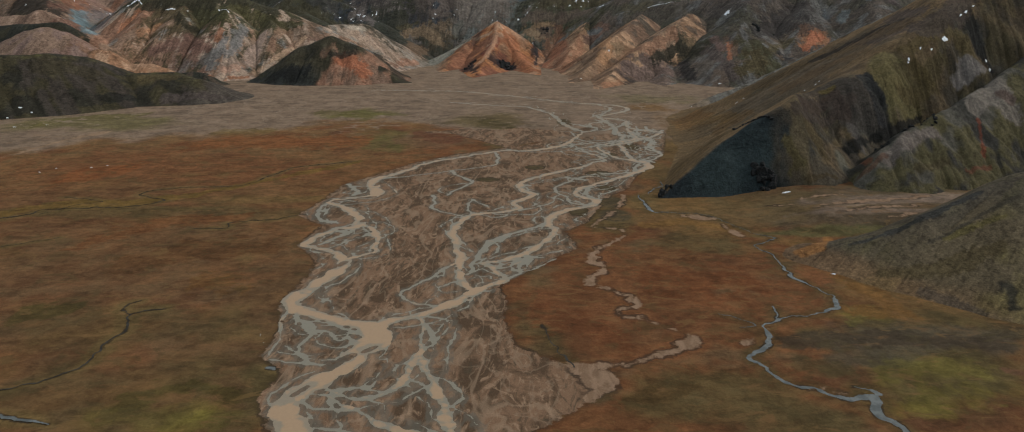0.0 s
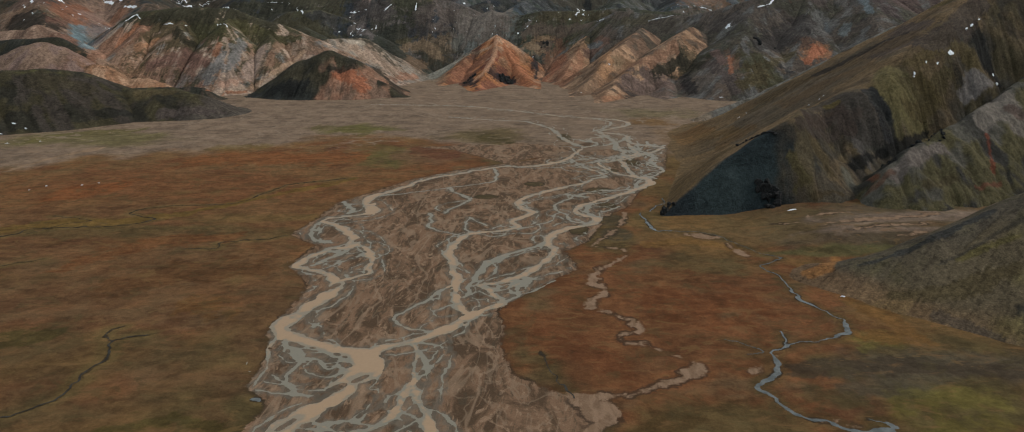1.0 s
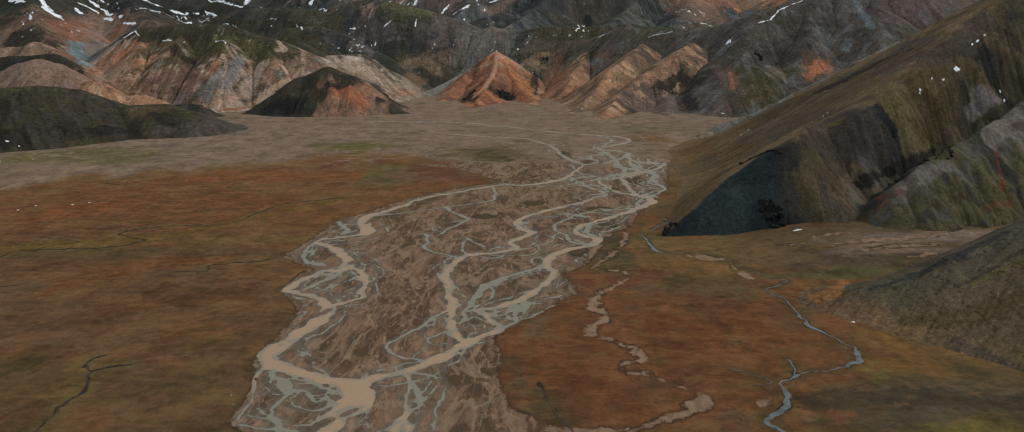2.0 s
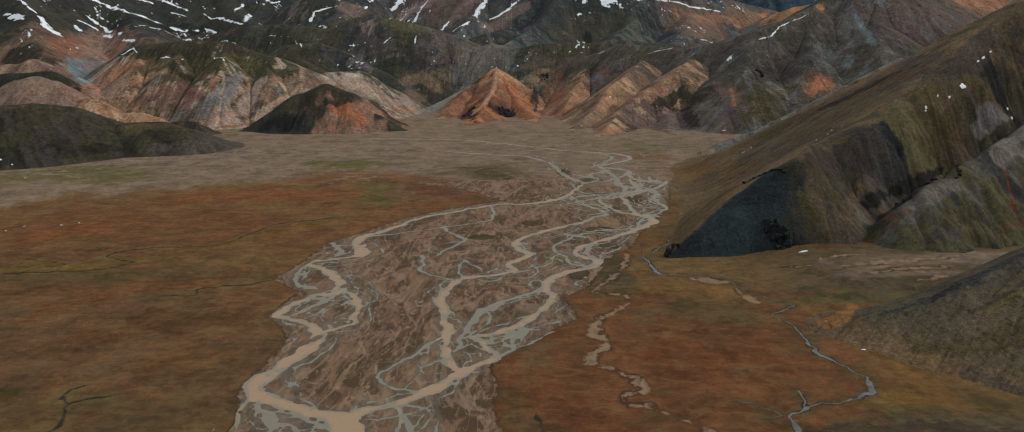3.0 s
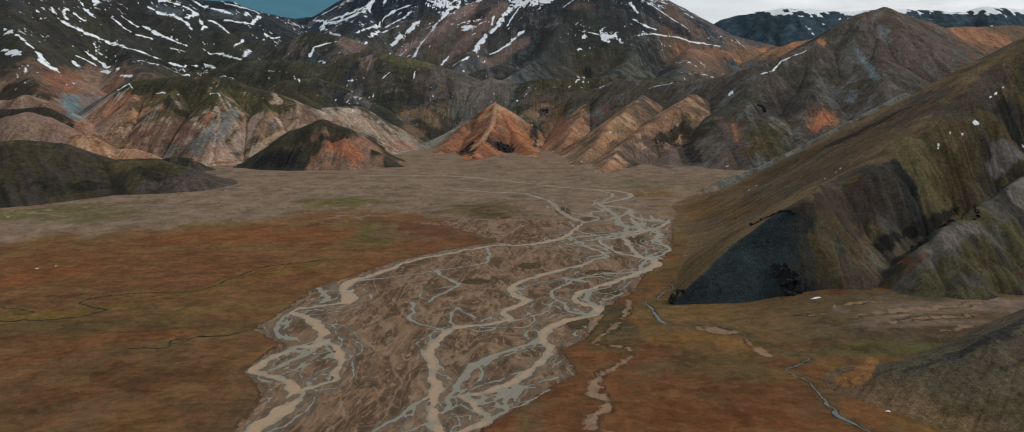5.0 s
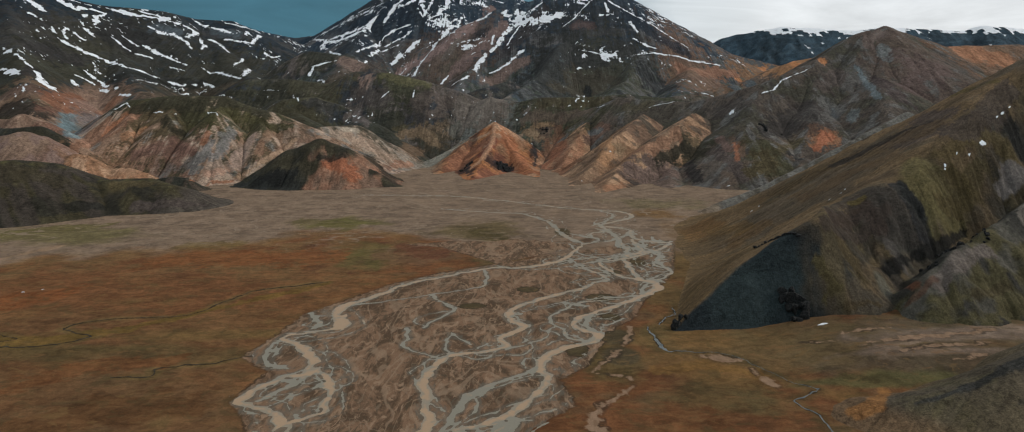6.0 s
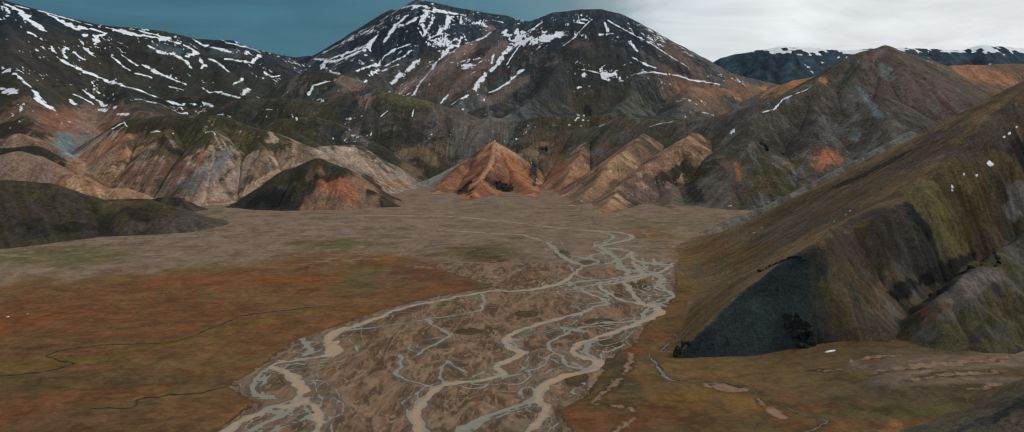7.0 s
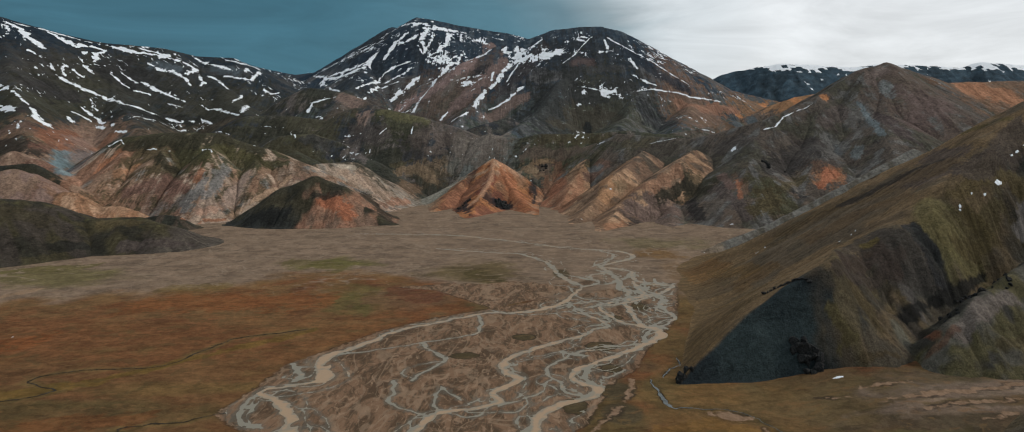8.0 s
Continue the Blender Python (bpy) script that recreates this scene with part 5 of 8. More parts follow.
channel(0.6, [(-13, 196, 5.0), (-4, 160, 5.0), (-14, 110, 6.0), (2, 60, 5.0), (-8, 0, 6.0), (-30, -60, 6.0)])
channel(0.3, [(-58, 120, 4.0), (-30, 95, 3.0), (-14, 110, 3.0)])
# shallow side arms and pools near the hill
channel(0.2, [(147, 787, 2.6), (150, 760, 7.5), (161, 765, 3.8)])
channel(0.2, [(137, 787, 2.6), (133, 742, 3.6), (137, 729, 3.6)])
channel(0.1, [(70, 800, 3.9), (80, 788, 6.4), (90, 782, 2.5)])
channel(0.1, [(97, 828, 3.4), (109, 812, 6.0), (111, 782, 5.7), (108, 742, 4.8)])
channel(0.25, [(117, 742, 3.6), (126, 725, 4.1), (138, 724, 4.7), (140, 706, 3.5), (132, 688, 2.8), (137, 664, 3.2), (138, 649, 2.6), (129, 642, 2.1), (117, 628, 2.0)])
channel(0.2, [(125, 619, 4.0), (119, 628, 3.0), (111, 611, 3.9), (102, 588, 3.8)])
channel(0.3, [(62, 574, 3.2), (76, 578, 2.7), (90, 581, 2.8), (104, 583, 3.7)])
channel(0.2, [(62, 756, 2.4), (68, 718, 2.3), (81, 702, 2.3), (96, 689, 2.8)])
channel(0.15, [(58, 696, 2.2), (66, 669, 2.7), (79, 661, 3.2), (85, 646, 2.6)])
channel(0.2, [(61, 541, 4.2), (56, 524, 4.1), (58, 510, 3.2), (65, 505, 2.4)])
channel(0.2, [(44, 567, 2.7), (53, 560, 3.1), (61, 560, 2.6)])
channel(0.2, [(69, 518, 2.4), (76, 526, 2.1), (82, 532, 1.7)])
brook([(-100, 262, 4.0), (-98, 260, 4.6), (-96, 259, 2.3)])
# a dark gully and a dark bend beside it, added as dark brooks
brook([(14, 300, 0.9), (15, 294, 1.2), (17, 285, 0.9), (20, 274, 1.4), (23, 269, 2.2), (26, 263, 1.1)])
brook([(159, 388, 0.8), (169, 389, 1.0), (178, 389, 1.4), (180, 384, 2.0), (178, 376, 1.2)])
brook([(-305, 401, 1.4), (-294, 408, 1.4), (-280, 417, 1.0)])
brook([(-180, 307, 1.4), (-188, 319, 0.9), (-184, 325, 0.7)])
# bare stony strips on the fan below the spur
dry_wash([(194, 480, 1.9), (207, 482, 3.9), (223, 486, 4.7), (239, 489, 2.0)])
dry_wash([(204, 462, 2.5), (224, 467, 5.2), (244, 472, 6.6), (267, 476, 6.2), (294, 486, 4.3)])
dry_wash([(214, 448, 2.5), (234, 455, 5.1), (256, 458, 5.9), (278, 463, 4.1)])
dry_wash([(177, 479, 1.9), (189, 474, 2.5), (202, 471, 1.9)])
dry_wash([(241, 440, 2.5), (257, 445, 3.9), (272, 448, 3.3)])
brook([(102, 518, 1.6), (107, 529, 1.7), (113, 536, 1.7), (118, 541, 1.3), (118, 552, 1.3)])


class Field:
    """How far each place of a fine raster lies outside the nearest course (negative inside it)."""

    def __init__(self, x0, y0, x1, y1, cell, reach):
        self.x0, self.y0, self.cell, self.reach = x0, y0, cell, reach
        self.nx, self.ny = int((x1 - x0) / cell) + 1, int((y1 - y0) / cell) + 1
        self.x, self.y = np.meshgrid(x0 + cell * np.arange(self.nx), y0 + cell * np.arange(self.ny))
        self.out = np.full((self.ny, self.nx), float(reach))
        self.kind = np.zeros((self.ny, self.nx))

    def add(self, line, kind=0.0, ragged=0.0, seed=5):
        for (ax, ay, aw), (bx, by, bw) in zip(line[:-1], line[1:]):
            pad = max(aw, bw) + self.reach
            i0, i1 = (int((v - self.x0) / self.cell) for v in (min(ax, bx) - pad, max(ax, bx) + pad))
            j0, j1 = (int((v - self.y0) / self.cell) for v in (min(ay, by) - pad, max(ay, by) + pad))
            box = slice(max(j0, 0), max(j1 + 2, 0)), slice(max(i0, 0), max(i1 + 2, 0))
            x, y = self.x[box], self.y[box]
            if not x.size:
                continue
            dx, dy = bx - ax, by - ay
            t = np.clip(((x - ax) * dx + (y - ay) * dy) / (dx * dx + dy * dy + 1e-9), 0, 1)
            out = np.hypot(x - ax - t * dx, y - ay - t * dy) - (aw + (bw - aw) * t) / 2
            win = out < self.out[box]
            self.out[box] = np.where(win, out, self.out[box])
            self.kind[box] = np.where(win, kind, self.kind[box])

    def at(self, x, y, outside):
        i = np.clip(((x - self.x0) / self.cell).round().astype(int), 0, self.nx - 1)
        j = np.clip(((y - self.y0) / self.cell).round().astype(int), 0, self.ny - 1)
        inside = (x >= self.x0) & (y >= self.y0) & (x <= self.x0 + self.cell * (self.nx - 1)) & (y <= self.y0 + self.cell * (self.ny - 1))
        return np.where(inside, self.out[j, i], outside)

    def surface(self, name, material, z):
        """The area inside, as one mesh whose rim lies on the courses' edge."""
        gy, gx = np.gradient(self.out, self.cell)
        keep = self.out < self.cell * 0.9
        push = np.where(self.out > 0, self.out, 0.0)
        size = np.maximum(np.hypot(gx, gy), 0.3)
        x, y = self.x - push * gx / size, self.y - push * gy / size
        return link_grid(name, x, y, np.full(x.shape, z), keep, floats={"silt": self.kind, "shore": -self.out}, material=material)


def warp(line, amount, size, seed):
    """Small bends that a smooth line lacks."""
    bent = line.copy()
    bent[:, 0] += amount * fbm(line[:, 0], line[:, 1], size, 3, seed)
    bent[:, 1] += amount * fbm(line[:, 0], line[:, 1], size, 3, seed + 40)
    return bent


LEFT_BANK = [(-90, -1300), (-80, -300), (-70, -100), (-78, 0), (-66, 60), (-74, 130), (-80, 190), (-86, 217), (-97, 238), (-93, 258), (-106, 269), (-106, 299), (-114, 321), (-113, 335), (-110, 361), (-111, 380), (-129, 407), (-123, 444), (-146, 465), (-138, 499), (-132, 544), (-114, 570), (-85, 617), (-53, 648), (-5, 679), (-58, 742), (-100, 756), (-160, 790), (-420, 960), (-420, 1500)]
RIGHT_BANK = [(10, -1300), (12, -300), (-6, -100), (16, 0), (24, 60), (18, 120), (8, 217), (38, 243), (32, 259), (23, 263), (2, 280), (-1, 292), (-4, 306), (-2, 324), (-7, 344), (2, 357), (25, 386), (39, 402), (34, 432), (50, 452), (73, 514), (88, 532), (102, 571), (124, 616), (141, 655), (161, 747), (155, 845), (140, 930), (60, 1100), (40, 1500)]


def gravel_inside(x, y):
    """Metres inside the river's banks."""
    return np.minimum(side_of(x, y, LEFT_BANK), -side_of(x, y, RIGHT_BANK))


river_field = Field(-210, -160, 260, 1080, 0.6, 12.0)
for n, (silt, line) in enumerate(CHANNELS):
    fine = smooth_line(line, 2)
    fine[:, 2] *= 0.90 + 0.65 * fbm(fine[:, 0], fine[:, 1], 12.0, 3, 60 + n)
    fine = warp(fine, 2.6, 14.0, 11)
    river_field.add(fine, silt)
    # thin threads that leave the channel and come back to it
    for k, (reach, thick) in enumerate(((9.0, 1.5), (15.0, 1.1), (24.0, 0.9))):
        if len(fine) > 20 and line[:, 2].mean() > 2.6 - 0.2 * k:
            thread = smooth_line(fine[::3], 3)
            way = np.gradient(thread[:, :2], axis=0)
            way /= np.hypot(way[:, 0], way[:, 1])[:, None] + 1e-9
            aside = reach * np.clip(2.2 * fbm(thread[:, 0], thread[:, 1], 5 * reach, 2, 640 + 7 * k + n), -1, 1) * step(0, 9, np.arange(len(thread))) * step(0, 9, np.arange(len(thread))[::-1])
            thread[:, 0] += aside * way[:, 1]
            thread[:, 1] -= aside * way[:, 0]
            thread[:, 2] = thick * (0.55 + 1.6 * fbm(thread[:, 0], thread[:, 1], 16.0, 3, 680 + n + k))
            inside = gravel_inside(thread[:, 0], thread[:, 1])
            thread[:, 2] = np.where(inside > 3, thread[:, 2], -1.0)
            river_field.add(warp(thread, 2.4, 10.0, 17 + k), 0.35 * silt)
river_field.out += (0.9 * fbm(river_field.x, river_field.y, 9.0, 3, 3) + 0.6 * fbm(river_field.x, river_field.y, 3.0, 2, 4)) * np.clip(1 - np.abs(river_field.out) / 5, 0, 1)


def bar(cx, cy, length, width, turn):
    """A gravel bar that parts a channel."""
    f = river_field
    near = (np.abs(f.x - cx) < length) & (np.abs(f.y - cy) < length)
    x, y = f.x[near] - cx, f.y[near] - cy
    c, s = math.cos(radians(turn)), math.sin(radians(turn))
    u, v = (x * c + y * s) / (length / 2), (-x * s + y * c) / (width / 2)
    inside = (1 - np.hypot(u, v) - 0.5 * fbm(f.x[near], f.y[near], 6.0, 3, 77)) * width / 2
    f.out[near] = np.maximum(f.out[near], inside)


for place in ((-73, 265, 26, 5, 50), (-62, 276, 14, 3, 45), (-101, 329, 12, 5, 60), (-97, 347, 14, 3, 50), (-96, 376, 12, 4, 70), (-106, 545, 12, 4, 80), (-98, 455, 11, 4, 75), (40, 415, 10, 3, 30), (-60, 310, 12, 2.5, 20), (-82, 243, 12, 3, 60)):
    bar(*place)

brook_field = Field(-420, 150, 300, 640, 0.6, 6.0)
for n, line in enumerate(BROOKS):
    fine = smooth_line(line, 2)
    fine[:, 2] *= 1 + 0.6 * fbm(fine[:, 0], fine[:, 1], 6.0, 3, 90 + n)
    fine[:, 2] *= (0.46 + 0.44 * step(1.5, 2.6, fine[:, 2])) if n < 5 else 0.46
    brook_field.add(warp(fine, 2.6, 8.0, 23), 1.0 if n < 5 or n in (8, 10, 15) else 0.1)
wash_field = Field(-10, 200, 420, 560, 1.0, 14.0)
for line in WASHES:
    fine = smooth_line(line, 3)
    fine[:, 2] *= 0.9 + 0.9 * fbm(fine[:, 0], fine[:, 1], 8.0, 3, 95)
    wash_field.add(warp(fine, 3.4, 9.0, 31))

FAN_EDGE = [(-900, 560), (-480, 640), (-430, 690), (-376, 720), (-289, 735), (-230, 765), (-208, 803), (-155, 823), (-98, 783), (-56, 765), (-2, 723), (60, 700), (150, 720), (400, 720)]


def soils_and_shade(x, y, tint, where, ragged):
    """The patches of one place laid over its colours, with uneven rims."""
    tint = np.array(tint)
    for colour, amount, stretch, line in SOIL_AND_SHADE.get(where, []):
        pad = 2.2 * max(w for _, _, w in line)
        px, py = [p[0] for p in line], [p[1] for p in line]
        js = np.nonzero((y[:, 0] > min(py) - pad * stretch) & (y[:, 0] < max(py) + pad * stretch))[0]
        ks = np.nonzero((x[0] > min(px) - pad) & (x[0] < max(px) + pad))[0]
        if not len(js) or not len(ks):
            continue
        box = slice(js[0], js[-1] + 1), slice(ks[0], ks[-1] + 1)
        near = np.full(x[box].shape, 9.0)
        for (ax, ay, aw), (bx, by, bw) in zip(line[:-1], line[1:]):
            dx, dy = bx - ax, (by - ay) / stretch
            t = np.clip(((x[box] - ax) * dx + (y[box] - ay) / stretch * dy) / (dx * dx + dy * dy + 1e-9), 0, 1)
            near = np.minimum(near, np.hypot(x[box] - ax - t * dx, (y[box] - ay) / stretch - t * dy) / (aw + (bw - aw) * t))
        tint[box] = blend(tint[box], colour, amount * step(1.14, 0.86, near + ragged[box]))
    return tint


def spot(x, y, cx, cy, rx, ry, seed):
    """1 inside an uneven patch, 0 well outside it."""
    r = np.hypot((x - cx) / rx, (y - cy) / ry)
    return step(1.35, 0.55, r + 0.75 * fbm(x, y, (rx + ry) / 2.2, 5, seed, 0.6))


RUST, DARK_RUST, BROWN, OLIVE = (0.150, 0.064, 0.027), (0.100, 0.046, 0.022), (0.120, 0.071, 0.035), (0.088, 0.066, 0.027)
LIME, OCHRE, TAUPE, GREY_BROWN = (0.155, 0.130, 0.028), (0.172, 0.096, 0.036), (0.205, 0.145, 0.100), (0.140, 0.102, 0.072)


def ground_height(x, y):
    bank = np.minimum(side_of(x, y, LEFT_BANK), -side_of(x, y, RIGHT_BANK))
    z = 0.45 * step(2.0, -6.0, bank) + 0.25 * fbm(x, y, 30.0, 3, 2) * step(0.0, -20.0, bank)
    z += 8.5 * step(150, 222, x) * step(402, 455, y) * step(640, 540, y)
    near_water = np.minimum(river_field.at(x, y, 12.0), 99)
    return z * step(0.5, 5.0, near_water), bank


def build_ground():
    def marks(*runs):
        out = []
        for a, b, size in runs:
            out.append(np.arange(a, b, size))
        return np.concatenate(out)

    xs = marks((-4600, -1200, 200), (-1200, -560, 16), (-560, -260, 4), (-260, 300, 1.6), (300, 500, 4), (500, 1200, 16), (1200, 4601, 200))
    ys = marks((-1400, -200, 60), (-200, -100, 5), (-100, 200, 2.4), (200, 460, 1.6), (460, 800, 2.4), (800, 1250, 5), (1250, 2000, 25), (2000, 4901, 200))
    x, y = np.meshgrid(xs, ys)
    z, bank = ground_height(x, y)
    a, b, c = fbm(x, y, 70, 4, 1), fbm(x, y * 1.2, 28, 4, 7), fbm(x, y, 150, 3, 9)
    tint = blend(np.broadcast_to(RUST, (*x.shape, 3)), DARK_RUST, step(0.05, 0.5, a))
    tint = blend(tint, BROWN, step(0.0, 0.5, b))
    tint = blend(tint, OLIVE, (0.3 + 0.4 * step(-80, -20, x)) * step(0.1, 0.45, c + 0.3 * b))
    tint = blend(tint, (0.132, 0.073, 0.036), 0.55 * step(-60, -120, x) * step(-0.5, 0.3, c + b))
    tint = blend(tint, (0.190, 0.108, 0.044), 0.5 * step(300, 480, y) * step(-60, -110, x) * step(-0.4, 0.2, b - 0.3 * c))
    for colour, amount, cx, cy, rx, ry, seed in SPOTS:
        tint = blend(tint, colour, amount * spot(x, y, cx, cy, rx, ry, seed))
    fan = side_of(x, y, FAN_EDGE)
    tint = blend(tint, OCHRE, 0.7 * step(20, 2, np.abs(fan + 10 + 16 * b)) * step(-60, -130, x))
    tint = blend(tint, TAUPE, step(-18, 26, -fan + 46 * fbm(x, y, 60, 5, 21)))
    tint = blend(tint, GREY_BROWN, 0.6 * step(0.0, 0.5, fbm(x * 0.5, y, 14, 5, 25) + 0.5 * fbm(x, y, 90, 3, 26)) * step(5, 30, -fan))
    for colour, amount, cx, cy, rx, ry, seed in FAR_SPOTS:
        tint = blend(tint, colour, amount * spot(x, y, cx, cy, rx, ry, seed))
    # moist green fringes along the brooks
    tint = blend(tint, (0.135, 0.092, 0.036), 0.75 * step(6.0, 1.5, brook_field.at(x, y, 99.0) + 4.0 * b) * step(-70, -110, x))
    tint = blend(tint, (0.080, 0.058, 0.024), 0.6 * step(6.0, 1.0, brook_field.at(x, y, 99.0) + 3.0 * b) * step(-40, 20, x))
    tint = soils_and_shade(x, y, tint, "ground", 0.8 * fbm(x, y, 16, 5, 410, 0.65) + 0.6 * fbm(x * 0.5, y, 40, 3, 411) + 0.7 * fbm(x, y * 1.4, 6, 2, 412))
    for cx, cy, rx, ry in ISLANDS:
        tint = blend(tint, (0.075, 0.056, 0.030), step(1.6, 1.2, np.hypot((x - cx) / rx, (y - cy) / ry)))
        bank = np.minimum(bank, 9 * (np.hypot((x - cx) / rx, (y - cy) / ry) - 1))
    upper = step(760, 900, y + 40 * a)
    floats = {"bank": bank - 2000.0 * upper, "wash": -wash_field.at(x, y, 14.0), "wet": river_field.at(x, y, 12.0), "stream": brook_field.at(x, y, 6.0)}
    ob = link_grid("ground", x, y, z, np.ones(x.shape, bool), {"tint": tint}, floats, GROUND)
    return tagged(ob, "flat valley floor of rust-red grass, moss and brown river gravel", "ground", kind="structure")


# grown-over islands in the gravel
ISLANDS = [(72, 579, 11, 10), (116, 684, 7, 12), (73, 535, 7, 8), (70, 497, 9, 10), (70, 465, 8, 10), (46, 476, 7, 12), (59, 812, 6, 15), (20, 600, 9, 8), (-20, 560, 10, 7), (90, 650, 8, 7)]
SPOTS = []
SPOTS.append(((0.165, 0.085, 0.035), 0.6, -260, 560, 170, 90, 61))
SPOTS.append(((0.150, 0.098, 0.036), 0.7, -190, 500, 90, 10, 62))
SPOTS.append(((0.150, 0.098, 0.036), 0.7, -250, 475, 60, 8, 63))
SPOTS.append(((0.12, 0.086, 0.034), 0.8, 120, 495, 80, 22, 64))
SPOTS.append(((0.125, 0.088, 0.034), 0.7, 175, 482, 60, 10, 65))
SPOTS.append(((0.105, 0.066, 0.032), 0.7, -110, 300, 40, 60, 66))
SPOTS.append(((0.105, 0.080, 0.034), 0.7, 120, 600, 20, 60, 67))
SPOTS.append(((0.115, 0.080, 0.034), 0.7, 150, 690, 16, 80, 68))
SPOTS.append((LIME, 0.55, -130, 226, 26, 9, 1))
SPOTS.append((LIME, 0.6, -112, 222, 13, 8, 2))
SPOTS.append((OLIVE, 0.8, -84, 252, 22, 36, 3))
SPOTS.append((OLIVE, 0.5, -150, 240, 60, 30, 33))
SPOTS.append((LIME, 0.5, 164, 247, 30, 17, 4))
SPOTS.append((OLIVE, 0.85, 175, 275, 40, 40, 5))
SPOTS.append(((0.070, 0.056, 0.036), 0.9, 180, 288, 46, 16, 6))
SPOTS.append(((0.066, 0.054, 0.034), 0.8, 150, 268, 22, 9, 34))
SPOTS.append((LIME, 0.5, 178, 262, 18, 8, 35))
SPOTS.append((LIME, 0.5, 152, 232, 14, 7, 36))
SPOTS.append((LIME, 0.5, 168, 312, 13, 8, 7))
SPOTS.append((OCHRE, 0.8, 140, 466, 72, 36, 8))
SPOTS.append((OCHRE, 0.75, 196, 352, 28, 44, 9))
SPOTS.append((OCHRE, 0.85, 176, 398, 16, 20, 10))
SPOTS.append((OLIVE, 0.8, 64, 466, 24, 44, 11))
SPOTS.append((RUST, 0.9, 68, 336, 52, 60, 12))
SPOTS.append((GREY_BROWN, 0.85, 275, 482, 74, 20, 13))
SPOTS.append((OLIVE, 0.8, 83, 234, 40, 24, 14))
SPOTS.append((DARK_RUST, 0.5, -300, 480, 120, 60, 15))
SPOTS.append((OLIVE, 0.6, -250, 470, 110, 14, 16))
SPOTS.append((RUST, 0.8, -250, 590, 160, 60, 17))
SPOTS.append((BROWN, 0.5, -200, 400, 90, 60, 18))
SPOTS.append((OLIVE, 0.5, -190, 300, 60, 25, 19))
FAR_SPOTS = []
FAR_SPOTS.append(((0.098, 0.074, 0.040), 0.75, 270, 470, 110, 50, 57))
FAR_SPOTS.append(((0.115, 0.080, 0.038), 0.6, 170, 470, 60, 30, 58))
FAR_SPOTS.append(((0.11, 0.10, 0.030), 0.9, -182, 868, 44, 30, 41))
FAR_SPOTS.append(((0.11, 0.09, 0.032), 0.8, -122, 714, 34, 44, 42))
FAR_SPOTS.append(((0.115, 0.085, 0.040), 0.9, -25, 826, 54, 48, 43))
FAR_SPOTS.append(((0.13, 0.11, 0.045), 0.8, -480, 800, 100, 42, 44))
FAR_SPOTS.append(((0.15, 0.085, 0.045), 0.8, -85, 714, 44, 36, 45))
FAR_SPOTS.append((OCHRE, 0.3, 112, 590, 16, 70, 48))
FAR_SPOTS.append((OCHRE, 0.3, 150, 690, 16, 80, 49))
FAR_SPOTS.append((OCHRE, 0.4, 176, 800, 14, 70, 50))
FAR_SPOTS.append(((0.078, 0.060, 0.040), 0.7, 240, 440, 50, 18, 53))
FAR_SPOTS.append(((0.185, 0.135, 0.100), 0.9, 262, 474, 60, 9, 51))
FAR_SPOTS.append(((0.185, 0.138, 0.105), 0.8, 310, 482, 60, 8, 52))
FAR_SPOTS.append(((0.180, 0.130, 0.095), 0.8, 225, 452, 36, 5, 54))
FAR_SPOTS.append(((0.180, 0.130, 0.095), 0.8, 270, 450, 40, 4, 55))
FAR_SPOTS.append(((0.090, 0.084, 0.034), 0.8, 200, 425, 44, 7, 56))
FAR_SPOTS.append((OCHRE, 0.8, 175, 916, 27, 32, 46))
FAR_SPOTS.append(((0.13, 0.11, 0.05), 0.6, 190, 980, 60, 40, 47))
build_ground()
tagged(river_field.surface("river", RIVER_WATER, 0.05), "braided silty tan river with grey-blue side channels", "river", kind="structure")


def build_brooks():
    gy, gx = np.gradient(brook_field.out, brook_field.cell)
    f = brook_field
    keep = f.out < f.cell * 0.9
    push = np.where(f.out > 0, f.out, 0.0)
    size = np.maximum(np.hypot(gx, gy), 0.3)
    x, y = f.x - push * gx / size, f.y - push * gy / size
    z, _ = ground_height(x, y)
    ob = link_grid("brook", x, y, z + np.where(x < -100, 0.2, 0.06), keep, floats={"silt": f.kind}, material=BROOK_WATER)
    return tagged(ob, "narrow clear brooks and dark gullies winding through the rust-red meadow", "brook", kind="structure")


build_brooks()


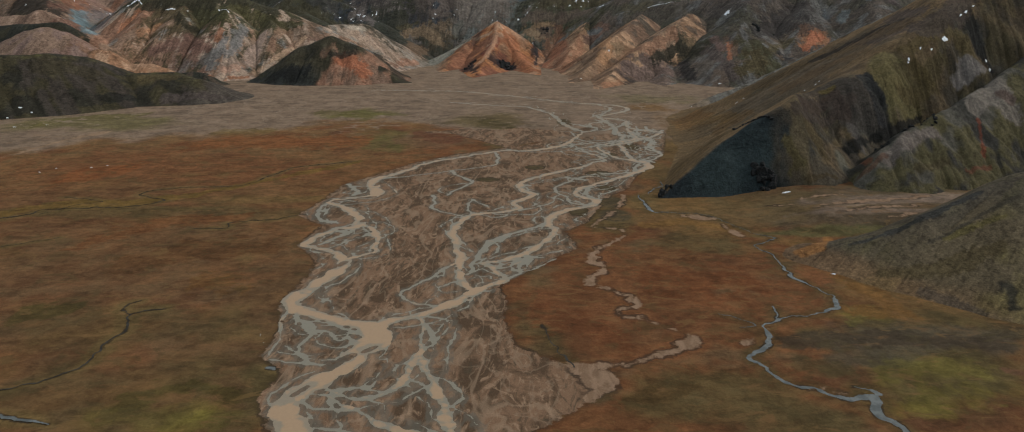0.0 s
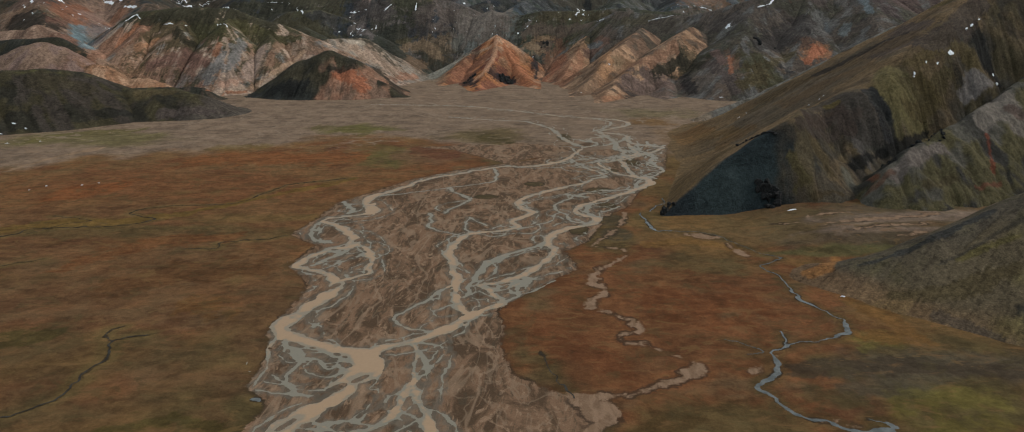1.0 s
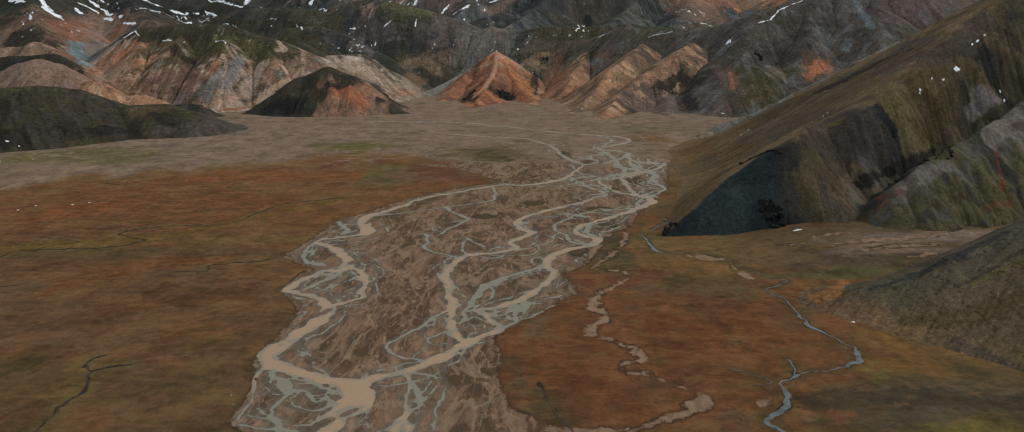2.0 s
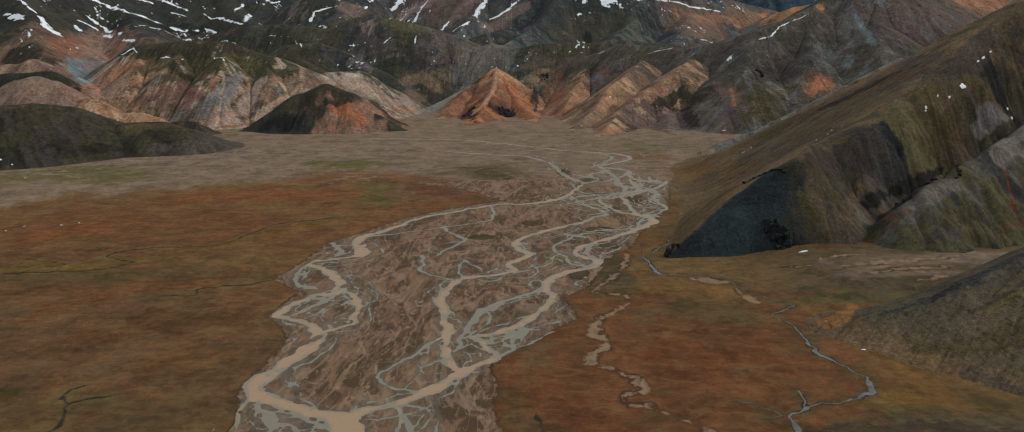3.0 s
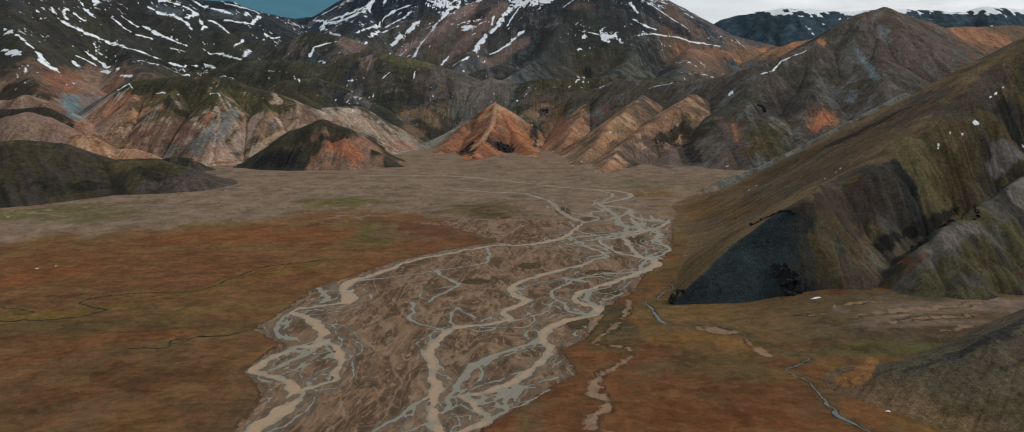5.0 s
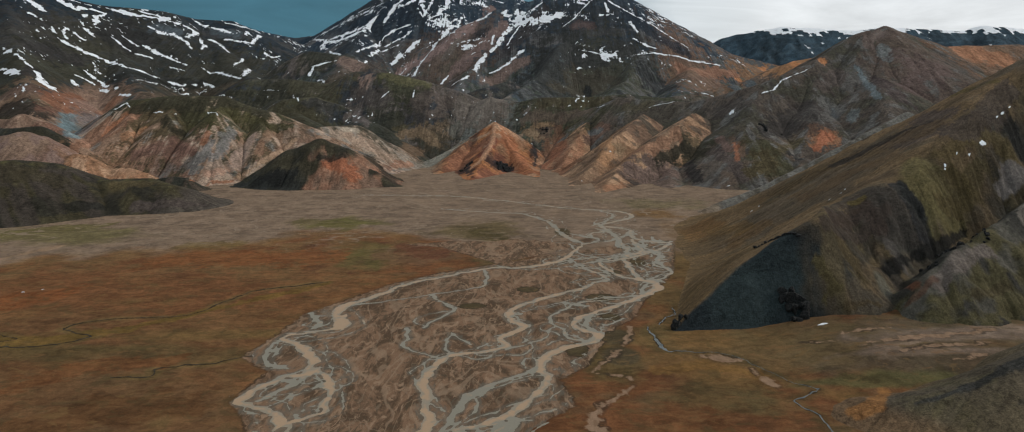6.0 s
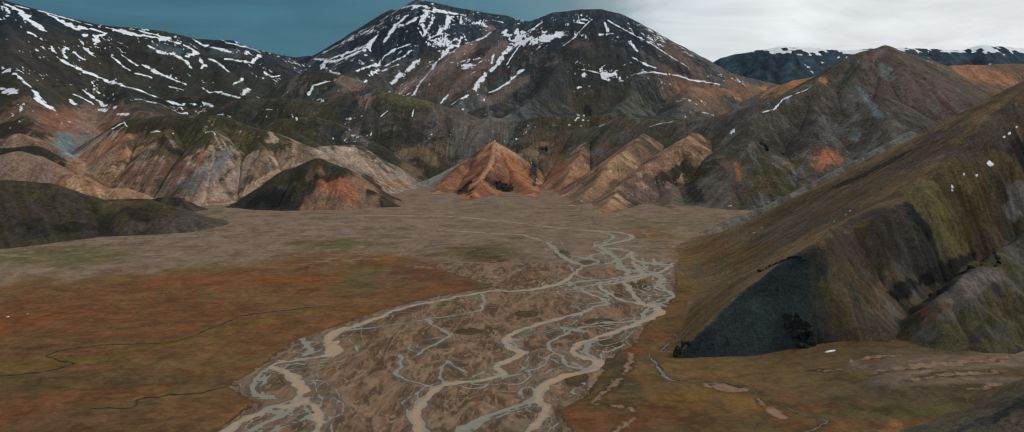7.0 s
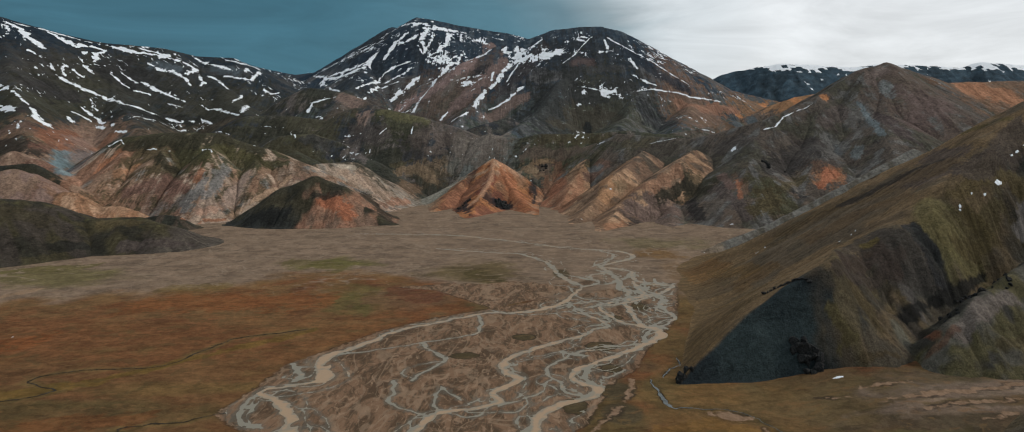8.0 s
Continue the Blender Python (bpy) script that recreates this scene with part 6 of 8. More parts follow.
# ---- hills and mountains ----
def erode(z, cell, steps, power, fixed, creep=0.025):
    """Lets rain cut gullies: each step lowers every place towards the neighbour that it drains to, by how much drains through it.
    Returns the heights, the neighbour that each place drains to and what drains through it."""
    rows, cols = z.shape
    index = np.arange(rows * cols).reshape(rows, cols)
    for n in range(steps + 1):
        best, to = np.zeros((rows, cols)), index.copy()
        for dj, di in ((0, 1), (0, -1), (1, 0), (-1, 0), (1, 1), (1, -1), (-1, 1), (-1, -1)):
            far = math.hypot(dj, di)
            a = slice(max(0, -dj), rows - max(0, dj)), slice(max(0, -di), cols - max(0, di))
            b = slice(max(0, dj), rows + min(0, dj)), slice(max(0, di), cols + min(0, di))
            fall = (z[a] - z[b]) / far
            win = fall > best[a]
            best[a] = np.where(win, fall, best[a])
            to[a] = np.where(win, index[b], to[a])
        order = np.argsort(z.ravel(), kind="stable")
        flow, to_list = [1.0] * z.size, to.ravel().tolist()
        ranked = order.tolist()
        for i in reversed(ranked):
            r = to_list[i]
            if r != i:
                flow[r] += flow[i]
        area = np.array(flow)
        if n == steps:
            break
        rate = np.where(fixed, 0.0, power * np.minimum(area.reshape(rows, cols), 900.0) ** 0.5).ravel().tolist()
        low = z.ravel().tolist()
        for i in ranked:
            r = to_list[i]
            if r != i:
                f = rate[i]
                low[i] = (low[i] + f * low[r]) / (1 + f)
        z = np.array(low).reshape(rows, cols)
        # soil creep rounds what the water leaves sharp
        inner = z[1:-1, 1:-1]
        spread = z[:-2, 1:-1] + z[2:, 1:-1] + z[1:-1, :-2] + z[1:-1, 2:] - 4 * inner
        z[1:-1, 1:-1] = np.where(fixed[1:-1, 1:-1], inner, inner + creep * spread)
    return z, to.ravel(), area.reshape(rows, cols)


def drawn_out(values, to, steps, keep):
    """Values smeared along the way that water runs."""
    v = values.ravel()
    for _ in range(steps):
        v = keep * v[to] + (1 - keep) * values.ravel()
    return ((v - v.mean()) / (v.std() + 1e-9) * 0.3).reshape(values.shape)


def apron(z, k):
    """Slopes run out softly at their foot."""
    return k * np.logaddexp(0, z / k) - 0.35 * k


class Slope:
    """A stretch of eroded land: places, heights, and what its colours follow."""

    def __init__(self, xs, ys, heights, steps, power, foot, rough, seed):
        self.x, self.y = np.meshgrid(xs, ys)
        x, y = self.x, self.y
        cell = xs[len(xs) // 2] - xs[len(xs) // 2 - 1]
        z, self.s, self.d, self.owner = heights(x, y)
        z = z + rough * (fbm(x, y, 46, 3, seed) + 0.5 * fbm(x, y, 15, 3, seed + 3)) * step(2, 30, z)
        fixed = z < 0.5
        power = power(self.owner) if callable(power) else power
        self.z, self.to, area = erode(np.maximum(z, -3 * foot), cell, steps, power, fixed)
        self.cut = z - self.z
        self.z = apron(self.z, foot)
        self.flow = np.clip(np.log(area) / 7.0, 0, 1)
        noise = np.random.default_rng(seed).random(x.shape)
        self.fine = drawn_out(noise, self.to, 10, 0.86)
        self.band = drawn_out(fbm(x, y, 20, 3, seed + 20) + 0.25 * (noise - 0.5), self.to, 22, 0.92)
        self.broad = fbm(x, y, 110, 4, seed + 30)
        self.mid = fbm(x, y, 38, 4, seed + 40)
        self.ragged = fbm(x, y, 16, 3, seed + 50)

    def build(self, name, label, category, material, tint, owner=None, low=-0.6):
        mine = self.z > low
        if owner is not None:
            quad = (self.owner == owner)
            near = quad.copy()
            near[1:, :] |= quad[:-1, :]
            near[:, 1:] |= quad[:, :-1]
            near[1:, 1:] |= quad[:-1, :-1]
            mine = mine & near
        ob = link_grid(name, self.x, self.y, self.z, mine, {"tint": tint}, {"along": self.s, "down": self.d}, material)
        return tagged(ob, label, category, kind="structure")

    def snow(self, cover, label, lift=0.5, owner=None):
        """Snow where cover is above nought, with a soft rim, as a sheet that lies on the slope."""
        if owner is not None:
            cover = np.where(self.owner == owner, cover, -1.0)
        cy, cx = np.gradient(cover)
        size = np.maximum(np.hypot(cx, cy), 1e-4)
        push = np.clip(np.where(cover < 0, -cover / size, 0), 0, 0.85)
        keep = (cover > 0) | ((-cover / size < 0.85) & (cover > -0.5))
        sx, sy = push * cx / size, push * cy / size
        zx, zy = np.gradient(self.z)[1], np.gradient(self.z)[0]
        gx, gy = np.gradient(self.x)[1], np.gradient(self.y)[0]
        place = self.x + sx * gx, self.y + sy * gy, self.z + sx * zx + sy * zy + lift
        ob = link_grid("snow_field", *place, keep & (self.z > -0.3), material=SNOW)
        return tagged(ob, label, "snow", kind="stuff")


class Finer(Slope):
    """The land behind y on a grid of half the rows, for snow with narrow tongues."""

    def __init__(self, slope, behind):
        first = int(np.searchsorted(slope.y[:, 0], behind))

        def halved(a):
            a = a[first:]
            out = np.empty((2 * len(a) - 1, a.shape[1]))
            out[::2], out[1::2] = a, (a[1:] + a[:-1]) / 2
            return out

        self.x, self.y, self.z = halved(slope.x), halved(slope.y), halved(slope.z)
        self.band, self.fine, self.ragged, self.flow = halved(slope.band), halved(slope.fine), halved(slope.ragged), halved(slope.flow)
        self.owner = slope.owner[first:].repeat(2, 0)[:-1]


def spots(slope, tint, rows, seed=500):
    """Patches of another colour: colour, amount, middle and radii."""
    for n, (colour, amount, cx, cy, rx, ry) in enumerate(rows):
        r = np.hypot((slope.x - cx) / rx, (slope.y - cy) / ry)
        inside = np.abs(slope.x - cx) < 3 * rx
        t = np.where(inside, step(1.12, 0.8, r + 0.6 * slope.band + 0.5 * slope.mid), 0)
        tint = blend(tint, colour, amount * t)
    return tint


def flat(x, colour):
    return np.broadcast_to(colour, (*x.shape, 3))


MOSS, DARK_MOSS, LAVA = (0.052, 0.045, 0.027), (0.035, 0.033, 0.022), (0.017, 0.022, 0.025)
PINK = (0.245, 0.152, 0.105)


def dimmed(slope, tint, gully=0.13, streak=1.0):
    """Darker along the gullies, with paler and darker streaks down the slope."""
    tone = 1.08 + streak * slope.fine - gully * step(0.36, 0.5, slope.flow)
    return np.clip(tint * np.clip(tone, 0.35, 1.7)[..., None], 0.004, 0.9)


# the long brown hill with the black face on the river's right bank
A_FOOT = [(60, 380), (107, 505), (130, 580), (155, 664), (165, 754), (181, 842), (211, 896), (234, 925), (300, 1010), (420, 1100)]
A_FRONT = [(60, 500), (108, 506), (195, 512), (238, 506), (262, 526), (300, 556), (360, 575), (430, 580), (640, 600), (900, 620)]
A_BACK = [(900, 1110), (700, 1068), (420, 1000), (300, 958), (234, 928), (180, 905)]
A_RIB = [(255, 508, 6), (262, 514, 14), (274, 524, 32), (291, 535, 42), (316, 550, 48), (349, 570, 56), (414, 610, 80), (560, 690, 150)]


def black_hill_parts(x, y):
    jag = 2.5 * fbm(x, y, 22, 4, 70)
    d = side_of(x, y, A_FOOT)
    bulge = step(670, 570, y)
    west = bulge * (0.54 * d + 17 * (1 - np.exp(-np.maximum(d, 0) / 25))) + (1 - bulge) * (0.60 * (np.sqrt(d * d + 900) - 30) + 0.04 * d)
    west = np.where(d > 0, west, 0.5 * d)
    west = west + 2.2 * fbm(x * 0.6, y, 45, 4, 71) * step(5, 40, d)
    f = -side_of(x, y, A_FRONT)
    soft_side = step(198, 238, x + 4 * jag)
    cut = ridged(x - 0.35 * f + 16 * fbm(x, y, 40, 3, 73), f * 0.25, 58, 4, 72)
    front = (1.40 - 0.48 * soft_side + 0.33 * step(255, 290, x)) * f + jag + 7 * step(165, 225, x)
    front = front + soft_side * (5 * fbm(x, y, 34, 4, 74) - 6 * (1 - cut)) * step(2, 30, f)
    front = np.where(f > 0, front, 0.6 * f)
    back = -side_of(x, y, A_BACK)
    return west, front, 0.80 * back, d, f


def black_hill(x, y):
    west, front, back, d, f = black_hill_parts(x, y)
    z = soft_min(soft_min(west, back, 14), front, 3.0 + 34 * step(205, 310, x))
    z = soft_min(z, 235 + 0 * z, 40)
    rib, s, far = ridge(x, y, A_RIB, 1.2, 0.8, 4)
    return np.maximum(z, rib + 4 * fbm(x, y, 16, 4, 75)), x - 200 + (y - 500 - x + 200) * step(-25, 25, front - west), f + (d - f) * step(-25, 25, front - west), ((west > front) & (x < 222)).astype(int)


def build_black_hill():
    h = Slope(np.arange(80, 900, 1.5), np.arange(462, 1120, 1.5), black_hill, 10, lambda owner: np.array([0.010, 0.0015])[owner], 1.2, 1.6, 70)
    x, y, n = h.x, h.y, h.mid
    west, front, back, d, f = black_hill_parts(x, y)
    brown = blend(flat(x, (0.158, 0.106, 0.058)), (0.128, 0.090, 0.047), 0.7 * step(0.0, 0.4, h.band + 0.5 * n))
    brown = blend(brown, (0.082, 0.070, 0.054), 0.6 * step(0.1, 0.4, h.broad + 0.5 * h.band))
    brown = blend(brown, (0.135, 0.088, 0.042), step(70, 5, d + 30 * n) * 0.7)
    face = blend(flat(x, LAVA), (0.026, 0.037, 0.038), step(-0.2, 0.4, h.broad))
    olive = blend(flat(x, (0.066, 0.053, 0.030)), (0.042, 0.036, 0.026), step(-0.02, 0.12, h.band + 0.6 * h.ragged))
    olive = blend(olive, (0.042, 0.042, 0.036), 0.8 * step(0.0, 0.35, h.broad + 0.4 * h.band))
    olive = blend(olive, brown, 0.55 * step(-0.15, 0.3, n + 0.5 * h.band))
    face = blend(face, olive, step(200, 226, x + 26 * n + 0.12 * f))
    edge = west - front + 9 * step(160, 185, x)
    colour = blend(brown, face, step(-2.0 - 30 * step(220, 290, x), 2.0 + 30 * step(220, 290, x), edge + (3 + 30 * step(220, 290, x)) * n))
    rib, _, far = ridge(x, y, A_RIB, 1.2, 0.8, 4)
    on_rib = step(-2.0, 2.0, rib + 4 * fbm(x, y, 16, 4, 75) - soft_min(soft_min(west, back, 14), front, 3.0))
    grey = blend(flat(x, (0.088, 0.082, 0.066)), (0.080, 0.070, 0.036), step(-0.2, 0.05, n + 0.5 * h.ragged + 0.012 * (far - 14)))
    colour = blend(colour, blend(grey, (0.042, 0.040, 0.034), step(0.05, 0.3, h.band + 0.5 * h.ragged)), on_rib)
    colour = soils_and_shade(x, y, spots(h, colour, BLACK_HILL_SPOTS), "black_hill", 0.6 * h.band + 0.5 * h.mid + 0.5 * h.ragged + 0.8 * h.fine)
    h.s, h.d = np.where(h.owner == 1, 0.2 * h.s, h.s), np.where(h.owner == 1, 0.4 * h.d, h.d)
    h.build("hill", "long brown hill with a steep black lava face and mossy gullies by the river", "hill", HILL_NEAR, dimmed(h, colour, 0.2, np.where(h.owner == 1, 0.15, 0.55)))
    return h


BLACK_HILL_SPOTS = [
    ((0.150, 0.064, 0.038), 0.8, 266, 527, 2.5, 9), ((0.120, 0.070, 0.045), 0.7, 260, 515, 4, 3), ((0.026, 0.026, 0.022), 0.9, 286, 545, 10, 12), ((0.028, 0.027, 0.024), 0.9, 312, 566, 10, 8), ((0.040, 0.036, 0.030), 0.85, 268, 552, 7, 16),
    ((0.046, 0.040, 0.034), 0.85, 285, 600, 24, 26), ((0.090, 0.072, 0.042), 0.8, 218, 534, 8, 14), ((0.090, 0.096, 0.080), 0.6, 254, 540, 6, 14), ((0.030, 0.030, 0.026), 0.8, 256, 530, 5, 8), ((0.046, 0.040, 0.030), 0.7, 240, 520, 7, 10), ((0.110, 0.096, 0.040), 0.7, 330, 620, 30, 30),
]
black_slope = build_black_hill()

# the bare scree ridge that shows behind the black hill
SCREE_CREST = [(226, 922, -1), (237, 928, 4), (254, 936, 10), (273, 946, 15), (292, 958, 18), (321, 975, 25), (350, 990, 35), (394, 1012, 51), (447, 1040, 70), (561, 1100, 112)]


def scree_ridge(x, y):
    z, s, d = ridge(x, y, SCREE_CREST, 0.75, 0.7, 4)
    return z, s, d, np.zeros(x.shape, int)


def build_scree_ridge():
    h = Slope(np.arange(210, 640, 2.4), np.arange(860, 1240, 2.4), scree_ridge, 6, 0.008, 1.5, 1.2, 130)
    colour = blend(flat(h.x, (0.135, 0.130, 0.116)), (0.085, 0.077, 0.062), step(0.0, 0.2, h.band + 0.4 * h.mid))
    colour = blend(colour, (0.205, 0.150, 0.100), 0.7 * step(262, 246, h.x + 12 * h.mid))
    h.build("hill", "narrow ridge of bare pale grey scree", "hill", HILL_MID, dimmed(h, colour))


build_scree_ridge()

# the grassy spur that runs out beside the brook
B_CREST = [(160, 398, -3), (181, 394, 6), (200, 391, 12), (222, 390, 19), (238, 391, 26), (297, 400, 49), (420, 412, 92), (700, 430, 170)]


def spur(x, y):
    z, s, d = ridge(x, y, B_CREST, 0.85, 0.48, 9)
    return z, s, d, np.zeros(x.shape, int)


def build_spur():
    h = Slope(np.arange(140, 700, 1.5), np.arange(190, 660, 1.5), spur, 2, 0.003, 4.5, 1.0, 90)
    colour = blend(flat(h.x, (0.110, 0.086, 0.052)), (0.122, 0.099, 0.045), step(0.0, 0.4, h.band + 0.4 * h.mid))
    colour = blend(colour, (0.052, 0.047, 0.040), 0.6 * step(60, 10, h.d + 40 * h.broad - 20 * h.band))
    colour = blend(colour, (0.17, 0.095, 0.045), 0.5 * step(9, 1.5, h.z + 5 * h.mid) * step(260, 200, h.x))
    colour = soils_and_shade(h.x, h.y, colour, "ground", 0.5 * h.mid + 0.5 * h.ragged)
    colour = soils_and_shade(h.x, h.y, colour, "spur", 0.6 * h.band + 0.6 * h.mid + 0.5 * h.ragged + 0.9 * h.fine)
    h.build("hill", "low dark grassy spur with moss streaks running out beside the brook", "hill", HILL_NEAR, dimmed(h, colour, 0.15, 0.9))


build_spur()

# the mossy hill at the gravel plain's left edge
C_CREST = [(-900, 860, 90), (-720, 900, 78), (-633, 930, 63), (-602, 950, 65), (-570, 970, 58), (-546, 975, 33), (-507, 985, 36), (-469, 990, 37), (-432, 985, 28), (-390, 980, 2)]


def left_hill(x, y):
    z, s, d = ridge(x, y, C_CREST, 0.5, 0.62, 16)
    return z, s, d, np.zeros(x.shape, int)


def build_left_hill():
    h = Slope(np.arange(-1000, -330, 2.6), np.arange(700, 1160, 2.6), left_hill, 10, 0.020, 2.5, 2.4, 100)
    colour = blend(flat(h.x, (0.050, 0.043, 0.024)), (0.028, 0.026, 0.019), step(-0.1, 0.15, h.mid + 0.4 * h.band))
    colour = blend(colour, (0.046, 0.038, 0.031), 0.9 * step(0.0, 0.2, h.band + 0.5 * h.broad) * step(10, 24, h.d))
    colour = blend(colour, (0.080, 0.072, 0.030), 0.7 * step(0.1, 0.25, h.ragged + 0.5 * h.mid) * step(22, 8, h.d))
    colour = blend(colour, (0.075, 0.063, 0.052), 0.8 * step(-440, -400, h.x + 30 * h.mid))
    colour = soils_and_shade(h.x, h.y, colour, "ground", 0.5 * h.mid + 0.5 * h.ragged)
    colour = soils_and_shade(h.x, h.y, colour, "left_hill", 0.5 * h.band + 0.6 * h.mid + 0.5 * h.ragged + 0.7 * h.fine)
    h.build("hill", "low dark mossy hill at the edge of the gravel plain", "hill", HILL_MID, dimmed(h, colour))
    return h


left_slope = build_left_hill()

# the coloured hills and the mountains behind them, which share one drainage
D_BACK = [(-960, 1275, 100), (-893, 1270, 98), (-828, 1270, 100), (-806, 1270, 109), (-775, 1270, 95), (-734, 1270, 72), (-715, 1270, 46)]
D_MOSS = [(-960, 1225, 90), (-860, 1225, 84), (-797, 1225, 88), (-745, 1225, 91), (-696, 1225, 64), (-647, 1225, 30), (-620, 1222, 6)]
D_DOME = [(-900, 1180, 56), (-823, 1175, 60), (-762, 1175, 80), (-742, 1175, 86), (-718, 1175, 78), (-695, 1175, 57), (-682, 1175, 33)]
D_TONGUE = [(-670, 1150, 38), (-653, 1150, 53), (-633, 1150, 51), (-603, 1150, 31), (-570, 1150, 31), (-546, 1150, 24), (-518, 1145, 14), (-490, 1140, 3)]
D_LOW = [(-545, 1128, 8), (-531, 1130, 17), (-498, 1130, 22), (-479, 1130, 19), (-455, 1130, 4)]
E_CREST = [(-780, 1420, 40), (-715, 1400, 92), (-682, 1400, 128), (-610, 1400, 136), (-528, 1400, 133), (-440, 1380, 107), (-388, 1360, 88), (-330, 1340, 60)]
E_SPURS = [[(-682, 1400, 122), (-660, 1330, 100), (-640, 1265, 30)], [(-600, 1400, 128), (-585, 1330, 108), (-570, 1250, 30)], [(-528, 1400, 126), (-505, 1320, 106), (-480, 1230, 14)], [(-450, 1380, 104), (-425, 1310, 80), (-405, 1230, 8)]]
G_CREST = [(-418, 1160, 0), (-376, 1190, 30), (-340, 1205, 56), (-302, 1215, 70), (-259, 1205, 56), (-215, 1185, 25), (-172, 1158, 0)]
H_CREST = [(-400, 1330, 66), (-342, 1400, 78), (-292, 1440, 78), (-242, 1430, 47), (-192, 1420, 17), (-150, 1410, 0)]
I_CREST = [(-190, 1425, -4), (-101, 1485, 36), (-32, 1512, 79), (25, 1480, 43), (64, 1430, 2)]
I_SPURS = [[(-32, 1512, 78), (-34, 1430, 50), (-50, 1330, 22), (-62, 1250, 4), (-66, 1220, -4)], [(-32, 1512, 78), (6, 1420, 32), (26, 1340, 12), (48, 1265, -2)], [(-70, 1498, 56), (-112, 1400, 20), (-128, 1310, -2)]]
J_CREST = [(20, 1640, 50), (68, 1650, 74), (110, 1640, 62), (166, 1650, 92), (240, 1660, 120)]
J_SPUR = [(68, 1650, 72), (80, 1570, 44), (96, 1470, 6)]
K_CRESTS = [([(250, 1440, 96), (186, 1330, 64), (159, 1290, 46), (125, 1220, 17), (95, 1160, 0)], 0.62, 0.66, 4), ([(330, 1380, 100), (291, 1330, 86), (238, 1280, 57), (173, 1200, 24), (131, 1090, 0)], 0.62, 0.62, 5), ([(150, 1500, 78), (110, 1400, 34), (90, 1330, 6)], 0.6, 0.6, 4)]
L_CREST = [(107, 1600, 82), (223, 1560, 126), (348, 1480, 116), (463, 1420, 152), (580, 1480, 194), (691, 1540, 249), (740, 1550, 263), (804, 1560, 244), (894, 1600, 225), (1085, 1650, 231), (1380, 1700, 200)]
L_SPURS = [([(463, 1420, 150), (400, 1300, 92), (340, 1180, 30), (330, 1110, 0)], 0.46, 0.50, 9), ([(580, 1480, 190), (520, 1330, 110), (450, 1180, 40), (420, 1080, 4)], 0.46, 0.50, 9), ([(740, 1550, 260), (660, 1380, 160), (590, 1200, 84), (540, 1080, 30)], 0.50, 0.52, 10), ([(348, 1480, 114), (300, 1350, 70), (262, 1230, 24), (235, 1130, 0)], 0.48, 0.48, 8), ([(894, 1600, 220), (860, 1420, 150), (820, 1250, 100)], 0.7, 0.7, 8)]
P_CREST = [(491, 2037, 105), (558, 2060, 125), (674, 2093, 169), (787, 2116, 212), (893, 2116, 230), (1229, 2172, 250), (1678, 2228, 261)]
ML_CREST = [(-1215, 2950, 390), (-1060, 2950, 379), (-837, 2900, 330), (-677, 2870, 343), (-597, 2850, 369), (-520, 2840, 418), (-444, 2830, 474), (-399, 2825, 506), (-354, 2825, 531), (-309, 2840, 525), (-223, 2860, 510), (-124, 2880, 493), (-23, 2900, 480), (80, 2950, 462), (213, 3000, 439)]
ML_SPURS = [[(-447, 2825, 496), (-479, 2490, 333), (-472, 2175, 237), (-425, 1900, 186)], [(-872, 2918, 318), (-678, 2429, 248), (-518, 2000, 189)]]
MR_CREST = [(-409, 2271, 170), (-336, 2310, 212), (-262, 2360, 267), (-143, 2420, 338), (-50, 2499, 390), (60, 2560, 422), (139, 2580, 452), (230, 2590, 464), (298, 2590, 464), (346, 2580, 452), (404, 2550, 406), (468, 2530, 368), (549, 2500, 320), (629, 2470, 275), (703, 2430, 241), (798, 2400, 215), (949, 2360, 181)]
MR_SPURS = [[(34, 2563, 416), (-48, 2312, 279), (-113, 2086, 188), (-149, 1893, 128), (-164, 1720, 88)], [(210, 2588, 451), (167, 2282, 296), (79, 1985, 177), (-3, 1740, 123)], [(423, 2537, 375), (382, 2223, 253), (293, 1942, 158), (214, 1700, 116)], [(581, 2461, 263), (493, 2086, 194), (381, 1740, 128)]]
N_CREST = [(-2629, 1924, 661), (-1848, 2036, 561), (-1578, 2074, 484), (-1390, 2099, 438), (-1261, 2174, 399), (-1199, 2224, 384), (-1041, 2286, 370), (-971, 2349, 353), (-881, 2374, 350), (-808, 2449, 319), (-730, 2536, 294)]
N_SPURS = [([(-1390, 2099, 434), (-1169, 1803, 278), (-976, 1551, 160), (-820, 1330, 70)], 0.55, 0.6, 12), ([(-1199, 2224, 379), (-994, 1919, 231), (-803, 1660, 139), (-660, 1450, 90)], 0.55, 0.58, 14), ([(-971, 2349, 349), (-749, 2036, 208), (-565, 1768, 139), (-430, 1540, 90)], 0.5, 0.55, 16), ([(-1848, 2036, 559), (-1408, 1607, 273), (-1050, 1300, 120)], 0.55, 0.6, 14), ([(-730, 2536, 291), (-551, 2141, 173), (-413, 1833, 128), (-300, 1560, 80)], 0.5, 0.5, 18)]
